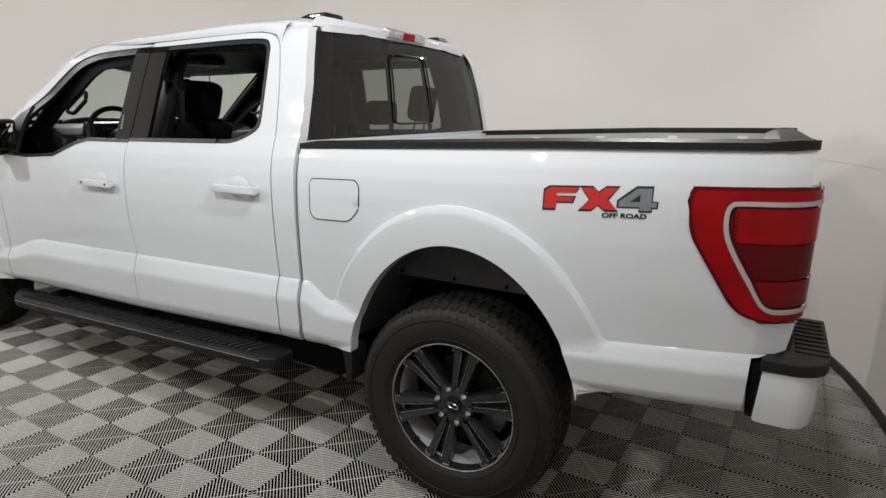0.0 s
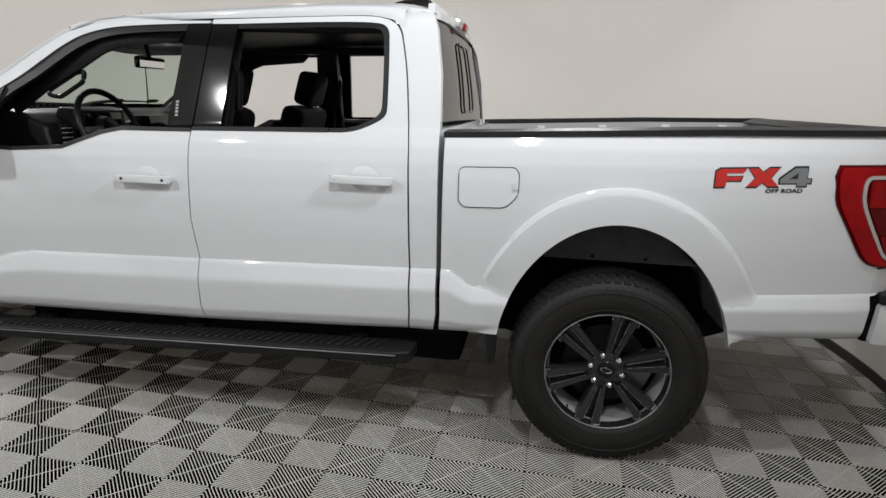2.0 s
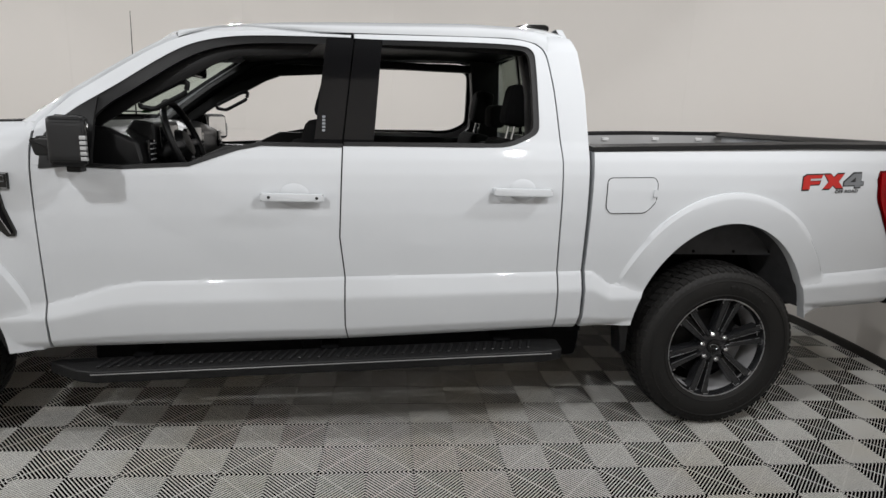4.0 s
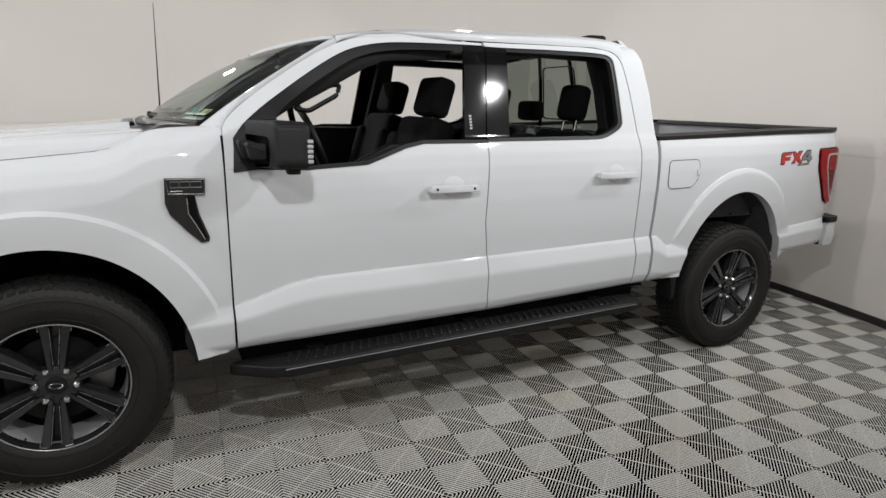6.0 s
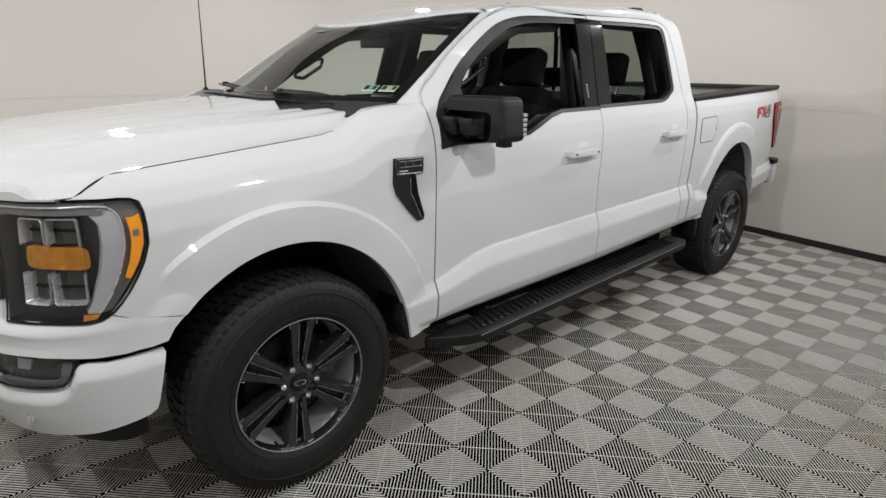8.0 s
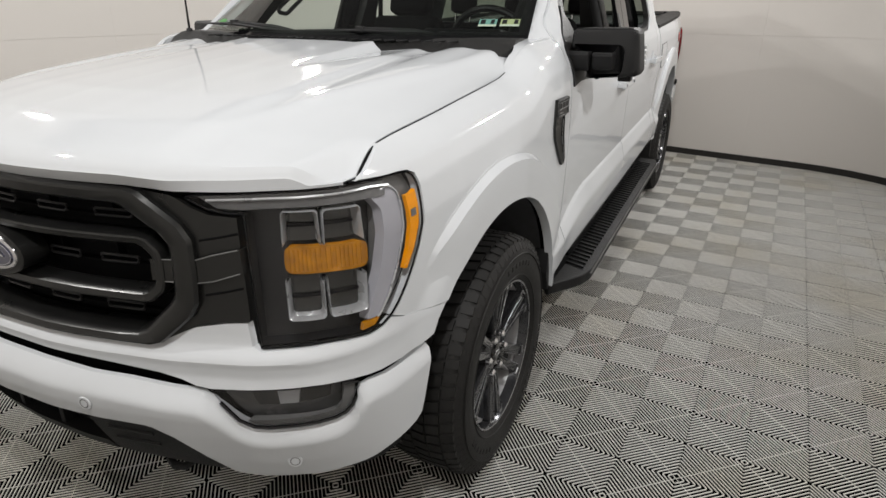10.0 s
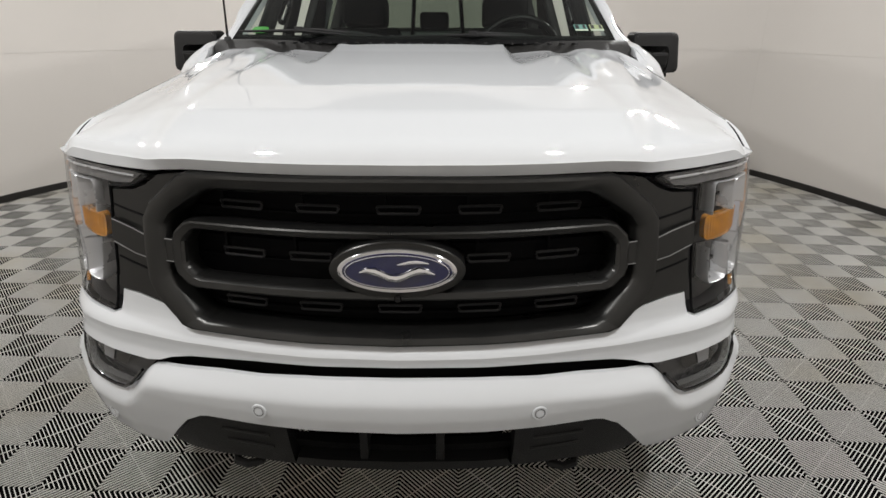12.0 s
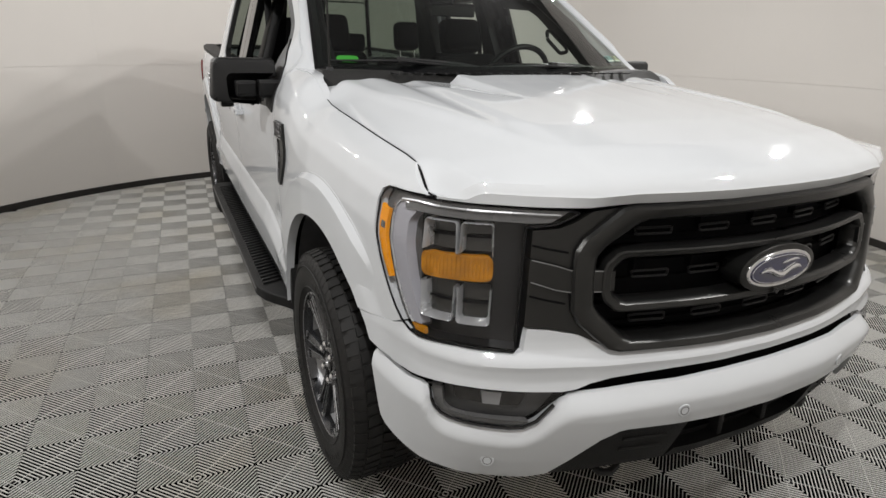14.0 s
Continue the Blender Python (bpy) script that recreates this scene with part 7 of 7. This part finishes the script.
# ---- the ribbed floor ----
def tile_mesh():
    """One 0.4 m tile: four quarters of slanting ribs, square round the middle, and a thin cross web."""
    verts, faces = [], []
    n, q, h = 11, 0.1988, 0.0040

    def bar(a, b, w, top):
        a, b = Vector(a), Vector(b)
        d = (b - a).normalized()
        s = Vector((-d.y, d.x)) * w
        i = len(verts)
        for p in (a + s, a - s, b - s, b + s):
            verts.append((p.x, p.y, top))
        for p in (a + s, a - s, b - s, b + s):
            verts.append((p.x, p.y, -h))
        faces.extend([(i, i + 1, i + 2, i + 3), (i, i + 3, i + 7, i + 4), (i + 1, i + 5, i + 6, i + 2), (i, i + 4, i + 5, i + 1), (i + 3, i + 2, i + 6, i + 7)])

    for sx in (-1, 1):
        for sy in (-1, 1):
            for k in range(1, 2 * n):
                r = q * (k - 0.35) / n
                if r <= q:
                    a, b = (r, 0.0008), (0.0008, r)
                else:
                    a, b = (q, r - q), (r - q, q)
                bar((a[0] * sx, a[1] * sy), (b[0] * sx, b[1] * sy), 0.0014, 0.0)
            bar((0.012 * sx, 0.012 * sy), (q * sx, q * sy), 0.0008, -0.0020)
    me = bpy.data.meshes.new("tile")
    me.from_pydata(verts, [], faces)
    me.materials.append(TILE)
    return me


FLOOR_TURN, FLOOR_OFF, CELL = -2.7, (0.11, 0.16), 0.2
floor_ob = new("floor")
tagged(floor_ob, "grey ribbed plastic floor tiles clipped together", "floor", kind="structure")
tile_me = tile_mesh()
ca, sa = math.cos(radians(FLOOR_TURN)), math.sin(radians(FLOOR_TURN))
spots = []
for i in range(-30, 50):
    for j in range(-40, 40):
        if i % 2 == 0 and j % 2 == 1:
            u, v = (i + FLOOR_OFF[0]) * CELL, (j + FLOOR_OFF[1]) * CELL
            x, y = u * ca - v * sa, u * sa + v * ca
            d = math.hypot(x - ROOM[0], y - ROOM[1])
            if d < WALL_R(math.degrees(math.atan2(y - ROOM[1], x - ROOM[0]))) + 0.22:
                spots.append((d, x, y))
spots.sort()
for d, x, y in spots[:300]:
    ob = new("tile", tile_me)
    ob.parent = floor_ob
    ob.matrix_basis = pose(x, y, 0, 0, 0, FLOOR_TURN)
rest = bmesh.new()
for d, x, y in spots[300:]:
    k = len(rest.verts)
    rest.from_mesh(tile_me)
    rest.verts.ensure_lookup_table()
    bmesh.ops.transform(rest, matrix=pose(x, y, 0, 0, 0, FLOOR_TURN), verts=rest.verts[k:])
tagged(part("tile_border", rest, TILE, floor_ob, "outer ring of ribbed tiles", smooth=0), kind="stuff")
